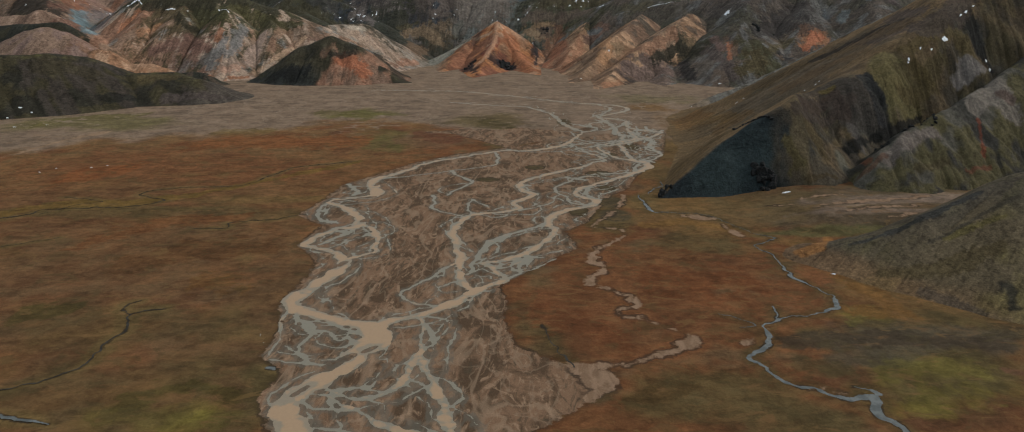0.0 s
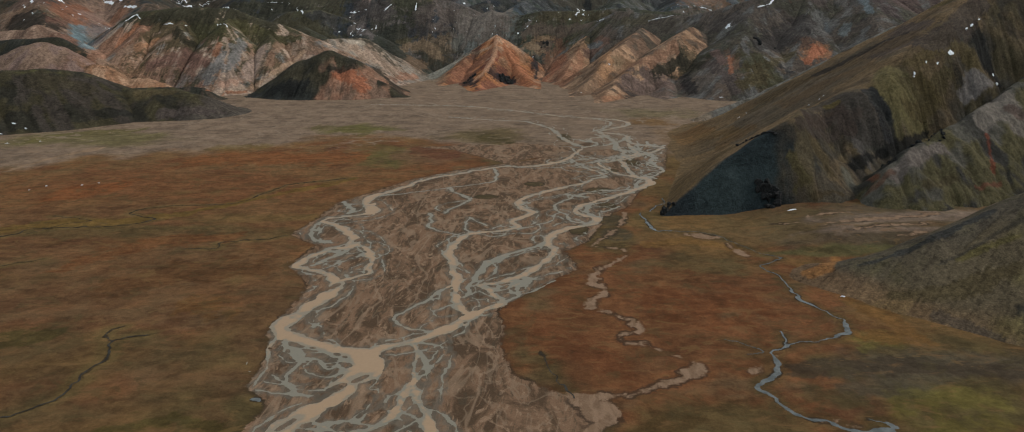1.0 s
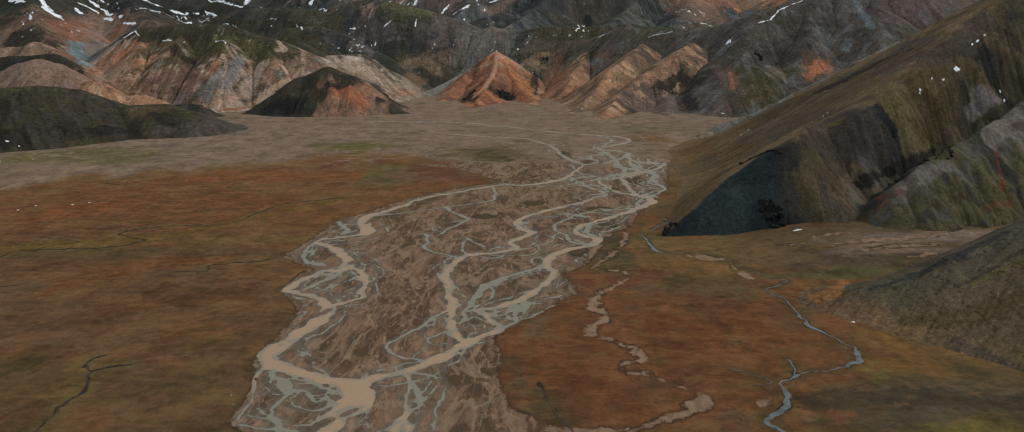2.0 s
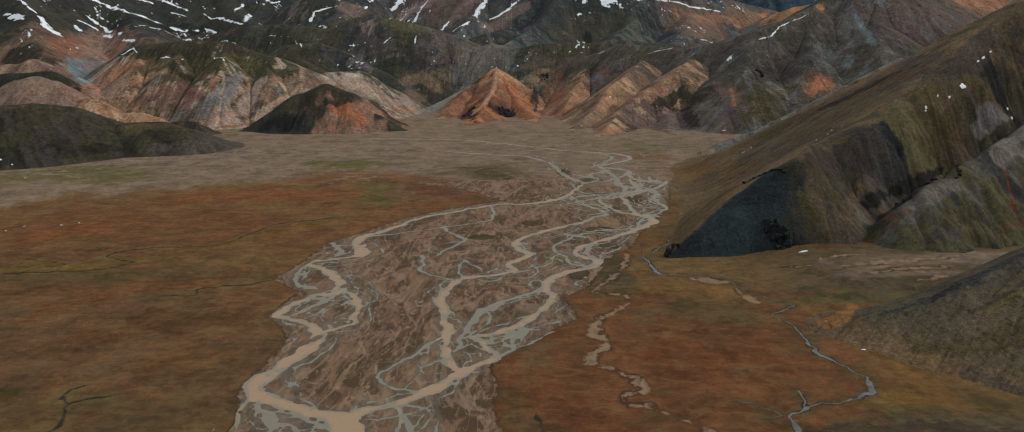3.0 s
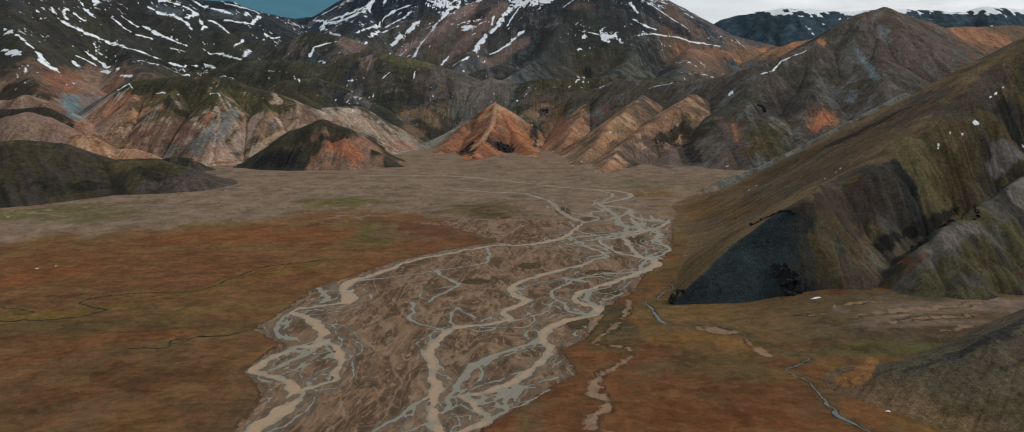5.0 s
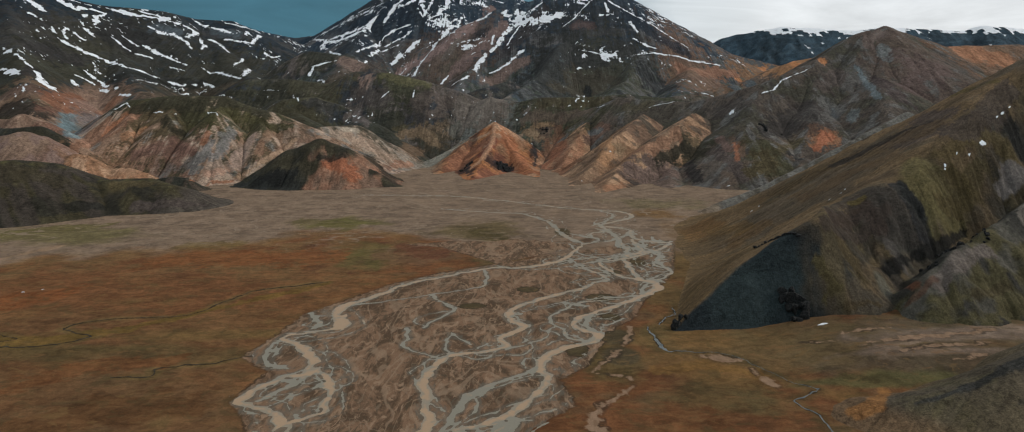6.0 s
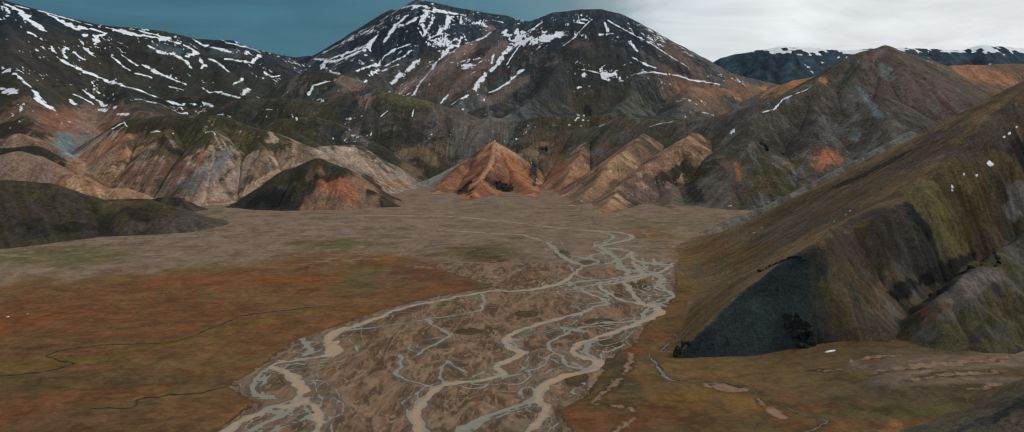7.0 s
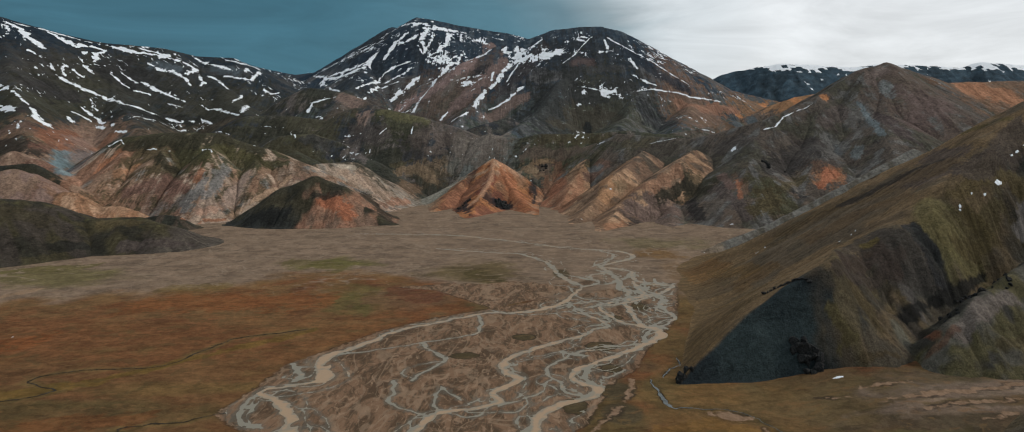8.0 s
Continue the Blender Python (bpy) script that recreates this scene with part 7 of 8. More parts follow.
O_CRESTS = [([(-358, 1780, 184), (-286, 1760, 179), (-210, 1750, 164), (-136, 1740, 143)], 0.5, 0.62, 20), ([(-601, 1760, 166), (-517, 1780, 168), (-422, 1760, 154), (-356, 1730, 132)], 0.5, 0.6, 16), ([(-482, 1620, 124), (-419, 1640, 127), (-332, 1620, 98), (-258, 1590, 67)], 0.5, 0.6, 10)]
O_CRESTS += [([(-561, 2120, 246), (-459, 2080, 232), (-367, 1980, 197), (-298, 1880, 151), (-264, 1800, 123)], 0.5, 0.55, 12), ([(-292, 1800, 100), (-211, 1830, 131), (-130, 1800, 122), (-70, 1840, 143), (-7, 1900, 159)], 0.45, 0.5, 10)]
CLAY_CRESTS = [([(-225, 1640, 84), (-167, 1620, 81), (-123, 1590, 46), (-108, 1560, 21)], 0.6, 0.62, 6), ([(-293, 1560, 62), (-243, 1580, 70), (-202, 1570, 52), (-172, 1540, 23)], 0.6, 0.62, 6)]
BENCH_CRESTS = [([(-183, 1640, 70), (-116, 1680, 101), (-45, 1700, 124), (12, 1690, 114), (69, 1680, 124), (167, 1660, 124), (248, 1640, 130), (330, 1600, 122)], 0.4, 0.55, 14), ([(37, 1560, 63), (91, 1590, 80), (148, 1620, 100), (221, 1650, 113), (325, 1680, 120), (416, 1700, 132), (501, 1740, 150)], 0.45, 0.5, 10)]

UPLAND = [
    ("bare pink rhyolite peak behind a mossy ridge", [(D_BACK, 0.6, 0.8, 8)]),
    ("smooth rounded pink rhyolite dome", [(D_DOME, 0.8, 0.66, 20)]),
    ("low orange tongue of bare rhyolite clay", [(D_TONGUE, 0.8, 0.75, 6)]),
    ("wide rhyolite hill with pink and orange ribs under a mossy top", [(E_CREST, 0.5, 0.72, 22)] + [(c, 0.72, 0.72, 6) for c in E_SPURS]),
    ("green-topped mound with a raw orange clay face", [(G_CREST, 0.75, 0.80, 12)]),
    ("pale cream rhyolite ridge sloping to the gravel plain", [(H_CREST, 0.7, 0.62, 8)]),
    ("red and orange rhyolite cone with dark rock outcrops", [(I_CREST, 0.7, 0.62, 5)] + [(c, 0.62, 0.62, 5) for c in I_SPURS]),
    ("gullied orange rhyolite hill with a dark ravine", [(J_CREST, 0.6, 0.66, 6), (J_SPUR, 0.7, 0.7, 4)]),
    ("orange and brown rhyolite spurs running down to the river", K_CRESTS),
    ("dark brown and olive ridge with gullied flanks and a rounded summit", [(L_CREST, 0.62, 0.62, 10)] + L_SPURS),
    ("bare orange saddle below the snowy mountain", [(P_CREST, 0.4, 0.45, 12)]),
    ("dark twin-peaked mountain streaked with old snow", [(ML_CREST, 0.6, 0.58, 5), (MR_CREST, 0.7, 0.54, 14)] + [(c, 0.56, 0.56, 14) for c in ML_SPURS + MR_SPURS]),
    ("long dark mountainside with diagonal streaks of old snow", [(N_CREST, 0.5, 0.50, 14)] + N_SPURS),
    ("dark mossy foothills below the snowy mountain", O_CRESTS),
    ("small ochre clay foothills behind the red cone", CLAY_CRESTS),
    ("mossy green bench at the foot of the snowy mountain", BENCH_CRESTS),
    ("dark mossy ridge between two pink rhyolite hills", [(D_MOSS, 0.8, 0.8, 8)]),
    ("low dark knoll at the end of the orange clay tongue", [(D_LOW, 0.8, 0.7, 5)]),
]
BACK, DOME, TONGUE, WALL, MOUND, PALE, CONE, RAVINE, SPURS, DARK_RIDGE, SADDLE, TWIN, LONG_SIDE, FOOTHILLS, CLAY_HILLS, BENCH, MOSS_RIDGE, KNOLL = range(len(UPLAND))


def upland(x, y):
    wx, wy = x + 5 * fbm(x, y, 90, 3, 301), y + 5 * fbm(x, y, 90, 3, 302)
    z, s, d = np.full(x.shape, -1e4), np.zeros(x.shape), np.zeros(x.shape)
    owner = np.zeros(x.shape, int)
    for n, (_, crests) in enumerate(UPLAND):
        for m, (crest, left, right, top_) in enumerate(crests):
            zz, ss, dd = ridge(wx, wy, crest, left, right, top_)
            win = zz > z
            z, s, d, owner = np.where(win, zz, z), np.where(win, ss + 400 * m, s), np.where(win, dd, d), np.where(win, n, owner)
    return z, s, d, owner


def growing(a, size, count, rate):
    return a + np.cumsum(size * rate ** np.arange(1, count + 1))


def clay(h, colours, moss=None, moss_depth=40.0, moss_amount=1.0, by_height=False):
    """Streaked bare clay; moss: the plant cover down from the crest."""
    c = blend(flat(h.x, colours[0]), colours[1], step(-0.05, 0.15, h.broad + 0.4 * h.band))
    c = blend(c, colours[2], 0.9 * step(0.06, 0.24, h.band + 0.2 * h.mid))
    if len(colours) > 3:
        c = blend(c, colours[3], 0.85 * step(0.20, 0.34, h.mid - 0.5 * h.band))
    if moss:
        edge = (136 - h.z if by_height else h.d) + 30 * h.mid + 45 * h.band - 25 * step(0.3, 0.6, h.flow)
        c = blend(c, blend(flat(h.x, moss), DARK_MOSS, step(-0.1, 0.4, h.mid + 0.3 * h.band)), moss_amount * step(moss_depth + 5, moss_depth - 5, edge))
    return c


def paint_upland(h):
    x, y, z = h.x, h.y, h.z
    paints = {
        BACK: clay(h, ((0.215, 0.128, 0.088), PINK, (0.26, 0.165, 0.115))),
        MOSS_RIDGE: clay(h, ((0.050, 0.043, 0.027), (0.036, 0.032, 0.022), (0.027, 0.026, 0.021))),
        KNOLL: clay(h, ((0.05, 0.042, 0.03), (0.034, 0.032, 0.024), (0.07, 0.05, 0.036))),
        DOME: clay(h, (PINK, (0.215, 0.125, 0.092), (0.19, 0.12, 0.095))),
        TONGUE: clay(h, ((0.33, 0.205, 0.13), (0.28, 0.155, 0.09), (0.35, 0.23, 0.15))),
        WALL: clay(h, ((0.255, 0.150, 0.098), (0.195, 0.108, 0.075), (0.335, 0.235, 0.170), (0.165, 0.155, 0.138)), MOSS, 40, 1.0, True),
        PALE: clay(h, ((0.31, 0.22, 0.16), (0.27, 0.18, 0.125), (0.235, 0.19, 0.15)), DARK_MOSS, 4, 0.6),
        RAVINE: clay(h, ((0.27, 0.145, 0.078), (0.19, 0.11, 0.07), (0.31, 0.21, 0.14), (0.10, 0.072, 0.052))),
        SPURS: clay(h, ((0.225, 0.138, 0.085), (0.175, 0.115, 0.080), (0.31, 0.20, 0.125), (0.095, 0.075, 0.058))),
        SADDLE: clay(h, ((0.25, 0.135, 0.07), (0.20, 0.115, 0.065), (0.28, 0.165, 0.10))),
    }
    mound = blend(flat(x, (0.060, 0.049, 0.030)), (0.038, 0.033, 0.023), step(-0.1, 0.35, h.mid + 0.5 * h.band))
    mound = blend(mound, (0.026, 0.027, 0.025), 0.85 * step(28, 8, z + 12 * h.mid) * step(-270, -330, x))
    raw = blend(flat(x, (0.275, 0.140, 0.088)), (0.165, 0.098, 0.066), step(-0.1, 0.35, h.band))
    paints[MOUND] = blend(mound, raw, step(-304, -290, x + 26 * h.mid) * step(18, 30, h.d + 18 * h.mid) * step(1222, 1204, y))
    cone = blend(flat(x, (0.205, 0.086, 0.045)), (0.285, 0.130, 0.060), step(-0.1, 0.15, h.band + 0.4 * h.mid))
    cone = blend(cone, (0.36, 0.25, 0.17), 0.8 * step(0.12, 0.3, h.band) * step(20, 45, z))
    # lit east side paler and shaded west flank greyer, put into the colour
    cone = blend(cone, (0.29, 0.185, 0.12), 0.8 * step(0.05, 0.35, h.mid) * step(-45, -20, x))
    cone = blend(cone, (0.20, 0.165, 0.120), 0.9 * step(-105, -150, x + 20 * h.mid))
    paints[CONE] = cone
    ridge_side = blend(flat(x, (0.100, 0.076, 0.060)), (0.074, 0.064, 0.046), step(0.0, 0.2, h.broad))
    ridge_side = blend(ridge_side, (0.062, 0.053, 0.047), 0.7 * step(0.05, 0.2, h.band))
    ridge_side = blend(ridge_side, (0.125, 0.085, 0.062), 0.75 * step(0.05, 0.4, h.mid - 0.3 * h.band) * step(100, 50, z))
    paints[DARK_RIDGE] = blend(ridge_side, (0.14, 0.128, 0.115), 0.6 * step(0.25, 0.45, h.band + 0.3 * h.mid))
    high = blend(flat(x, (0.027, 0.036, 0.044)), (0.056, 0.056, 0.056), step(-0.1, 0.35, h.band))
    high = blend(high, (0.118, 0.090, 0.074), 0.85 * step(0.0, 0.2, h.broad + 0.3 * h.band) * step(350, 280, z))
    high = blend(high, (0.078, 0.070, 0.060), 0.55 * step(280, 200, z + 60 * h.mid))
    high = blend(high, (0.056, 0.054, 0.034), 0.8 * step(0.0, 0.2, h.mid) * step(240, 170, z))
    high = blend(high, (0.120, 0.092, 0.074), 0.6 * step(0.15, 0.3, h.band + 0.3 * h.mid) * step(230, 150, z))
    # blue cast of distant haze, put into the mountains' own colour
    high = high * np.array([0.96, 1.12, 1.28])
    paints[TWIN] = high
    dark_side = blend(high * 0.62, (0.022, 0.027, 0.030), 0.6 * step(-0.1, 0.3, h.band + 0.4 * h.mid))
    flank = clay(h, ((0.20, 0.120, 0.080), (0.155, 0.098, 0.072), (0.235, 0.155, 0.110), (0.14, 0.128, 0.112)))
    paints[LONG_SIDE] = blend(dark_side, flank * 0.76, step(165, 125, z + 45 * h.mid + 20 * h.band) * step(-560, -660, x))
    paints[CLAY_HILLS] = clay(h, ((0.20, 0.135, 0.085), (0.12, 0.09, 0.062), (0.25, 0.17, 0.11), (0.075, 0.062, 0.045)))
    bench = blend(blend(flat(x, (0.062, 0.056, 0.032)), (0.044, 0.043, 0.030), step(-0.1, 0.2, h.mid)), (0.13, 0.095, 0.070), 0.8 * step(0.05, 0.25, 0.4 * h.band + 0.7 * h.broad))
    paints[BENCH] = blend(bench, blend(flat(x, (0.105, 0.100, 0.082)), (0.15, 0.112, 0.085), step(0.0, 0.2, h.mid)), 0.85 * step(40, -10, x + 60 * h.mid))
    low = blend(flat(x, (0.046, 0.042, 0.033)), (0.034, 0.034, 0.034), step(-0.05, 0.15, h.mid))
    paints[FOOTHILLS] = blend(low, (0.120, 0.088, 0.068), 0.8 * step(0.05, 0.25, 0.5 * h.band + 0.7 * h.broad))
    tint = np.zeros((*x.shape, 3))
    # the foothills get a weaker haze tint in their colour
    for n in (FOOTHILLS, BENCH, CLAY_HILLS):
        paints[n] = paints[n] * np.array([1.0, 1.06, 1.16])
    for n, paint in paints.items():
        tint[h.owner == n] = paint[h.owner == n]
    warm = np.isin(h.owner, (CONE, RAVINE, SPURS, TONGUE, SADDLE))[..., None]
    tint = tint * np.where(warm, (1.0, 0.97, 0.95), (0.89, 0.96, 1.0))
    tint = soils_and_shade(x, y, tint, "upland", 0.65 * h.band + 0.55 * h.mid + 0.5 * h.ragged + 0.8 * h.fine)
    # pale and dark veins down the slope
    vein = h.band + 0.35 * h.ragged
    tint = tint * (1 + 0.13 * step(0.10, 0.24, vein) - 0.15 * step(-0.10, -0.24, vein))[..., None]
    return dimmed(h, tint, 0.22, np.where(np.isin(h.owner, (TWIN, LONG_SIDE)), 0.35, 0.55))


def drifts(x, y, way, size, seed):
    """Thin lines of snow along a fall line."""
    across, along = x * math.cos(way) - y * math.sin(way), x * math.sin(way) + y * math.cos(way)
    across = across + 0.5 * size * fbm(x, y, size * 3, 3, seed + 6)
    return ridged(across, along * 0.13, size, 3, seed)


def snow_cover(h):
    x, y, z = h.x, h.y, 154 + (h.z - 154) / 1.28
    place = fbm(x, y, 130, 4, 207) + 0.5 * fbm(x, y, 30, 3, 208)
    west, east, left = drifts(x, y, radians(212), 44, 205), drifts(x, y, radians(140), 40, 206), drifts(x, y, radians(136), 40, 215)
    lines = west + (east - west) * step(200, 290, x)
    lines = np.where(h.owner == LONG_SIDE, left - 0.12, lines)
    cover = lines + 0.30 * place + 0.24 * step(120, 390, z) + 0.25 * h.band + 0.3 * h.ragged + 0.3 * h.fine - 1.30
    low = 0.9 * h.band + 0.5 * place - 0.92 - step(80, 50, z)
    cover = np.where((h.owner == TWIN) | (h.owner == LONG_SIDE), cover, np.where((h.owner == DARK_RIDGE) | (h.owner == FOOTHILLS), low, -1.0))
    # crumbs of old snow in the hollows
    crumbs = 1.1 * fbm(x, y * 0.6, 8, 2, 777) + 0.6 * place + 0.5 * h.band - 0.86
    cover = np.where(np.isin(h.owner, (FOOTHILLS, BENCH, TWIN, LONG_SIDE)) & (z > 90), np.maximum(cover, crumbs), cover)
    # thin tongues in the gullies high up
    tongues = 0.55 * step(0.22, 0.42, h.flow) + 0.75 * place + 0.35 * step(230, 420, z) + 0.3 * h.fine - 1.02
    cover = np.where((h.owner == TWIN) | (h.owner == LONG_SIDE), np.maximum(cover, tongues), cover)
    # fine lines of wind-blown snow, many side by side
    lines = np.where(h.owner == LONG_SIDE, drifts(x, y, radians(132), 15, 225), drifts(x, y, radians(214), 15, 226))
    lines = np.where((h.owner == TWIN) & (x > 330), drifts(x, y, radians(142), 15, 227), lines)
    lines = 1.1 * lines + 0.32 * place + 0.16 * step(90, 330, z) + 0.25 * h.ragged - 1.19
    cover = np.where((h.owner == TWIN) | (h.owner == LONG_SIDE), np.maximum(cover, lines), cover)
    for line in SNOW_LINES:
        cover = np.maximum(cover, snow_line(h, line))
    return cover


def snow_line(h, line):
    """A drift along a line of x, y and width."""
    out, rag = np.full(h.x.shape, -1.0), h.ragged
    for (ax, ay, aw), (bx, by, bw) in zip(line[:-1], line[1:]):
        pad = 60
        js = np.nonzero((h.y[:, 0] > min(ay, by) - pad) & (h.y[:, 0] < max(ay, by) + pad))[0]
        ks = np.nonzero((h.x[0] > min(ax, bx) - pad) & (h.x[0] < max(ax, bx) + pad))[0]
        if not len(js) or not len(ks):
            continue
        box = slice(js[0], js[-1] + 1), slice(ks[0], ks[-1] + 1)
        x, y = h.x[box], h.y[box]
        dx, dy = bx - ax, by - ay
        t = np.clip(((x - ax) * dx + (y - ay) * dy) / (dx * dx + dy * dy + 1e-9), 0, 1)
        far = np.hypot(x - ax - t * dx, y - ay - t * dy)
        out[box] = np.maximum(out[box], ((aw + (bw - aw) * t) * (0.33 + 0.35 * h.band[box] + 0.45 * rag[box] + 0.5 * h.fine[box]) - far) / 20.0)
    return out


SNOW_LINES = []


def snow_streak(points):
    SNOW_LINES.append(points)


# the longest drifts: x, y and width
snow_streak([(-707, 1369, 3.0), (-692, 1385, 3.8), (-679, 1371, 3.0)])
snow_streak([(98, 2503, 9.0), (54, 2461, 11.0)])
snow_streak([(257, 2499, 4.6), (194, 2376, 6.4), (150, 2319, 4.1)])
snow_streak([(296, 2471, 11.3), (299, 2409, 15.4)])
snow_streak([(362, 2351, 15.1), (373, 2289, 12.5)])
snow_streak([(357, 2247, 10.2), (389, 2211, 16.1), (415, 2199, 6.1)])
snow_streak([(342, 2149, 5.8), (401, 2169, 9.9), (476, 2174, 12.1), (509, 2158, 14.0), (587, 2171, 10.3)])
snow_streak([(189, 2180, 5.8), (251, 2155, 7.7), (287, 2146, 3.9)])
snow_streak([(308, 2488, 9.1), (363, 2426, 11.1), (432, 2348, 8.6), (517, 2238, 4.1)])
snow_streak([(451, 1385, 3.3), (471, 1390, 4.0), (497, 1418, 2.7), (564, 1454, 1.5)])
snow_streak([(270, 1493, 1.3), (326, 1490, 2.0)])
snow_streak([(421, 1692, 2.3), (447, 1681, 3.1)])
snow_streak([(820, 1536, 1.8), (835, 1521, 2.7)])
snow_streak([(-624, 1342, 2.9), (-607, 1342, 2.8)])
snow_streak([(-582, 1327, 4.1), (-579, 1337, 2.8)])
snow_streak([(-529, 1346, 3.4), (-499, 1314, 2.6)])
snow_streak([(177, 1561, 2.7), (189, 1553, 3.3)])
snow_streak([(236, 1411, 3.1), (243, 1428, 2.5)])
snow_streak([(-1353, 2070, 11.1), (-1315, 2066, 26.9), (-1271, 2034, 31.3), (-1242, 2021, 35.9), (-1218, 2004, 20.1)])
snow_streak([(-1354, 2086, 8.2), (-1303, 2127, 10.8), (-1250, 2156, 10.6), (-1197, 2188, 7.8)])
snow_streak([(-1277, 2127, 13.3), (-1241, 2124, 23.6), (-1201, 2117, 30.8), (-1181, 2160, 25.7), (-1155, 2169, 12.7)])
snow_streak([(-1182, 2199, 10.4), (-1141, 2204, 20.5), (-1096, 2203, 27.5), (-1047, 2220, 24.6), (-1004, 2227, 21.8), (-967, 2228, 14.4)])
snow_streak([(-1101, 2236, 10.2), (-1047, 2240, 15.0), (-993, 2234, 12.1), (-939, 2227, 18.9), (-910, 2210, 23.2), (-918, 2158, 16.0)])
snow_streak([(-1022, 2159, 12.0), (-981, 2137, 21.1), (-951, 2149, 18.6), (-903, 2122, 11.3), (-875, 2090, 6.6)])
snow_streak([(-893, 2184, 13.8), (-864, 2142, 15.6), (-860, 2113, 6.6)])
snow_streak([(-957, 2315, 12.2), (-914, 2295, 21.6), (-879, 2291, 23.8), (-847, 2283, 18.7)])
snow_streak([(-878, 2337, 7.3), (-832, 2349, 14.3), (-804, 2409, 24.1)])
snow_streak([(-839, 2237, 13.8), (-802, 2239, 18.1), (-769, 2253, 13.5), (-775, 2343, 23.3)])
snow_streak([(-873, 2202, 16.1), (-840, 2188, 18.0), (-797, 2140, 10.8)])
snow_streak([(-1111, 1885, 11.6), (-1075, 1869, 20.2), (-1034, 1864, 19.8), (-989, 1866, 17.1), (-916, 1819, 14.2), (-901, 1860, 14.4), (-877, 1892, 8.2)])
snow_streak([(-986, 2046, 11.3), (-957, 2035, 17.9), (-908, 2014, 13.0), (-855, 2000, 6.3)])
snow_streak([(-1141, 1726, 9.1), (-1079, 1676, 10.8), (-1034, 1644, 12.3), (-1010, 1633, 14.2), (-966, 1582, 23.3), (-956, 1598, 15.5)])
snow_streak([(-1072, 1621, 21.1), (-1035, 1597, 18.3), (-1017, 1586, 8.1)])
snow_streak([(-991, 1734, 6.1), (-958, 1739, 10.1), (-901, 1701, 9.7)])
snow_streak([(-993, 1777, 6.3), (-953, 1758, 16.2), (-918, 1729, 11.9)])
snow_streak([(-1145, 2120, 20.0), (-1118, 2061, 12.1)])
snow_streak([(-1143, 2123, 15.1), (-1148, 2176, 7.6)])
snow_streak([(-1155, 2055, 9.8), (-1111, 2007, 11.8), (-1075, 1975, 11.7)])
snow_streak([(-1224, 1959, 15.0), (-1189, 1947, 12.1)])
snow_streak([(-1128, 1933, 14.2), (-1132, 1949, 9.5)])
snow_streak([(-1111, 1951, 11.7), (-1078, 1930, 11.5)])
snow_streak([(-1064, 2031, 7.0), (-1016, 1996, 11.3), (-979, 1985, 8.9), (-941, 1992, 6.5)])
snow_streak([(-1051, 2062, 7.1), (-995, 2034, 9.1)])
snow_streak([(-818, 2009, 6.2), (-758, 1977, 12.1), (-675, 1895, 7.5)])
snow_streak([(-855, 1742, 3.8), (-846, 1829, 5.9), (-794, 1864, 5.8)])
snow_streak([(-856, 1898, 10.2), (-823, 1894, 8.0)])
snow_streak([(-788, 1938, 10.0), (-740, 1890, 9.6)])
snow_streak([(-658, 1713, 2.6), (-616, 1681, 3.3)])
snow_streak([(-884, 1970, 6.4), (-849, 1968, 8.3)])
snow_streak([(-674, 1920, 17.2), (-717, 2076, 12.3)])
snow_streak([(-979, 1703, 10.1), (-964, 1689, 12.0)])
snow_streak([(-891, 1715, 9.6), (-877, 1697, 9.6)])
snow_streak([(-859, 1674, 9.3), (-827, 1652, 10.9)])
snow_streak([(-737, 2015, 6.1), (-759, 2143, 6.5)])
snow_streak([(-602, 2506, 19.0), (-557, 2502, 28.2), (-517, 2513, 32.9), (-474, 2519, 28.1), (-459, 2583, 9.6)])
snow_streak([(-692, 2633, 10.1), (-610, 2492, 18.9), (-532, 2440, 22.8), (-502, 2443, 13.6)])
snow_streak([(-358, 2747, 17.8), (-343, 2771, 15.5), (-309, 2788, 10.4)])
snow_streak([(-316, 2738, 25.3), (-272, 2767, 25.4), (-227, 2790, 20.5), (-180, 2803, 10.3)])
snow_streak([(-316, 2709, 20.0), (-341, 2666, 19.7), (-370, 2628, 17.0), (-405, 2632, 19.6), (-414, 2578, 19.1), (-425, 2528, 11.7)])
snow_streak([(-225, 2758, 35.3), (-234, 2659, 19.4), (-254, 2589, 11.8), (-282, 2540, 7.0)])
snow_streak([(-278, 2721, 15.0), (-285, 2639, 9.6), (-296, 2566, 11.7)])
snow_streak([(-322, 2610, 7.2), (-298, 2556, 9.4)])
snow_streak([(-338, 2501, 9.2), (-380, 2467, 18.1), (-406, 2434, 13.5), (-441, 2298, 10.6), (-455, 2226, 6.2)])
snow_streak([(-325, 2462, 13.5), (-351, 2422, 13.2), (-395, 2372, 8.7)])
snow_streak([(-421, 2244, 10.2), (-410, 2338, 12.8), (-356, 2379, 6.5)])
snow_streak([(-290, 2423, 8.7), (-313, 2364, 21.3), (-345, 2310, 25.0), (-360, 2275, 16.4)])
snow_streak([(-197, 2537, 13.7), (-221, 2466, 19.9), (-236, 2372, 19.1), (-243, 2291, 12.2)])
snow_streak([(-170, 2646, 14.4), (-181, 2562, 11.6), (-181, 2368, 6.3)])
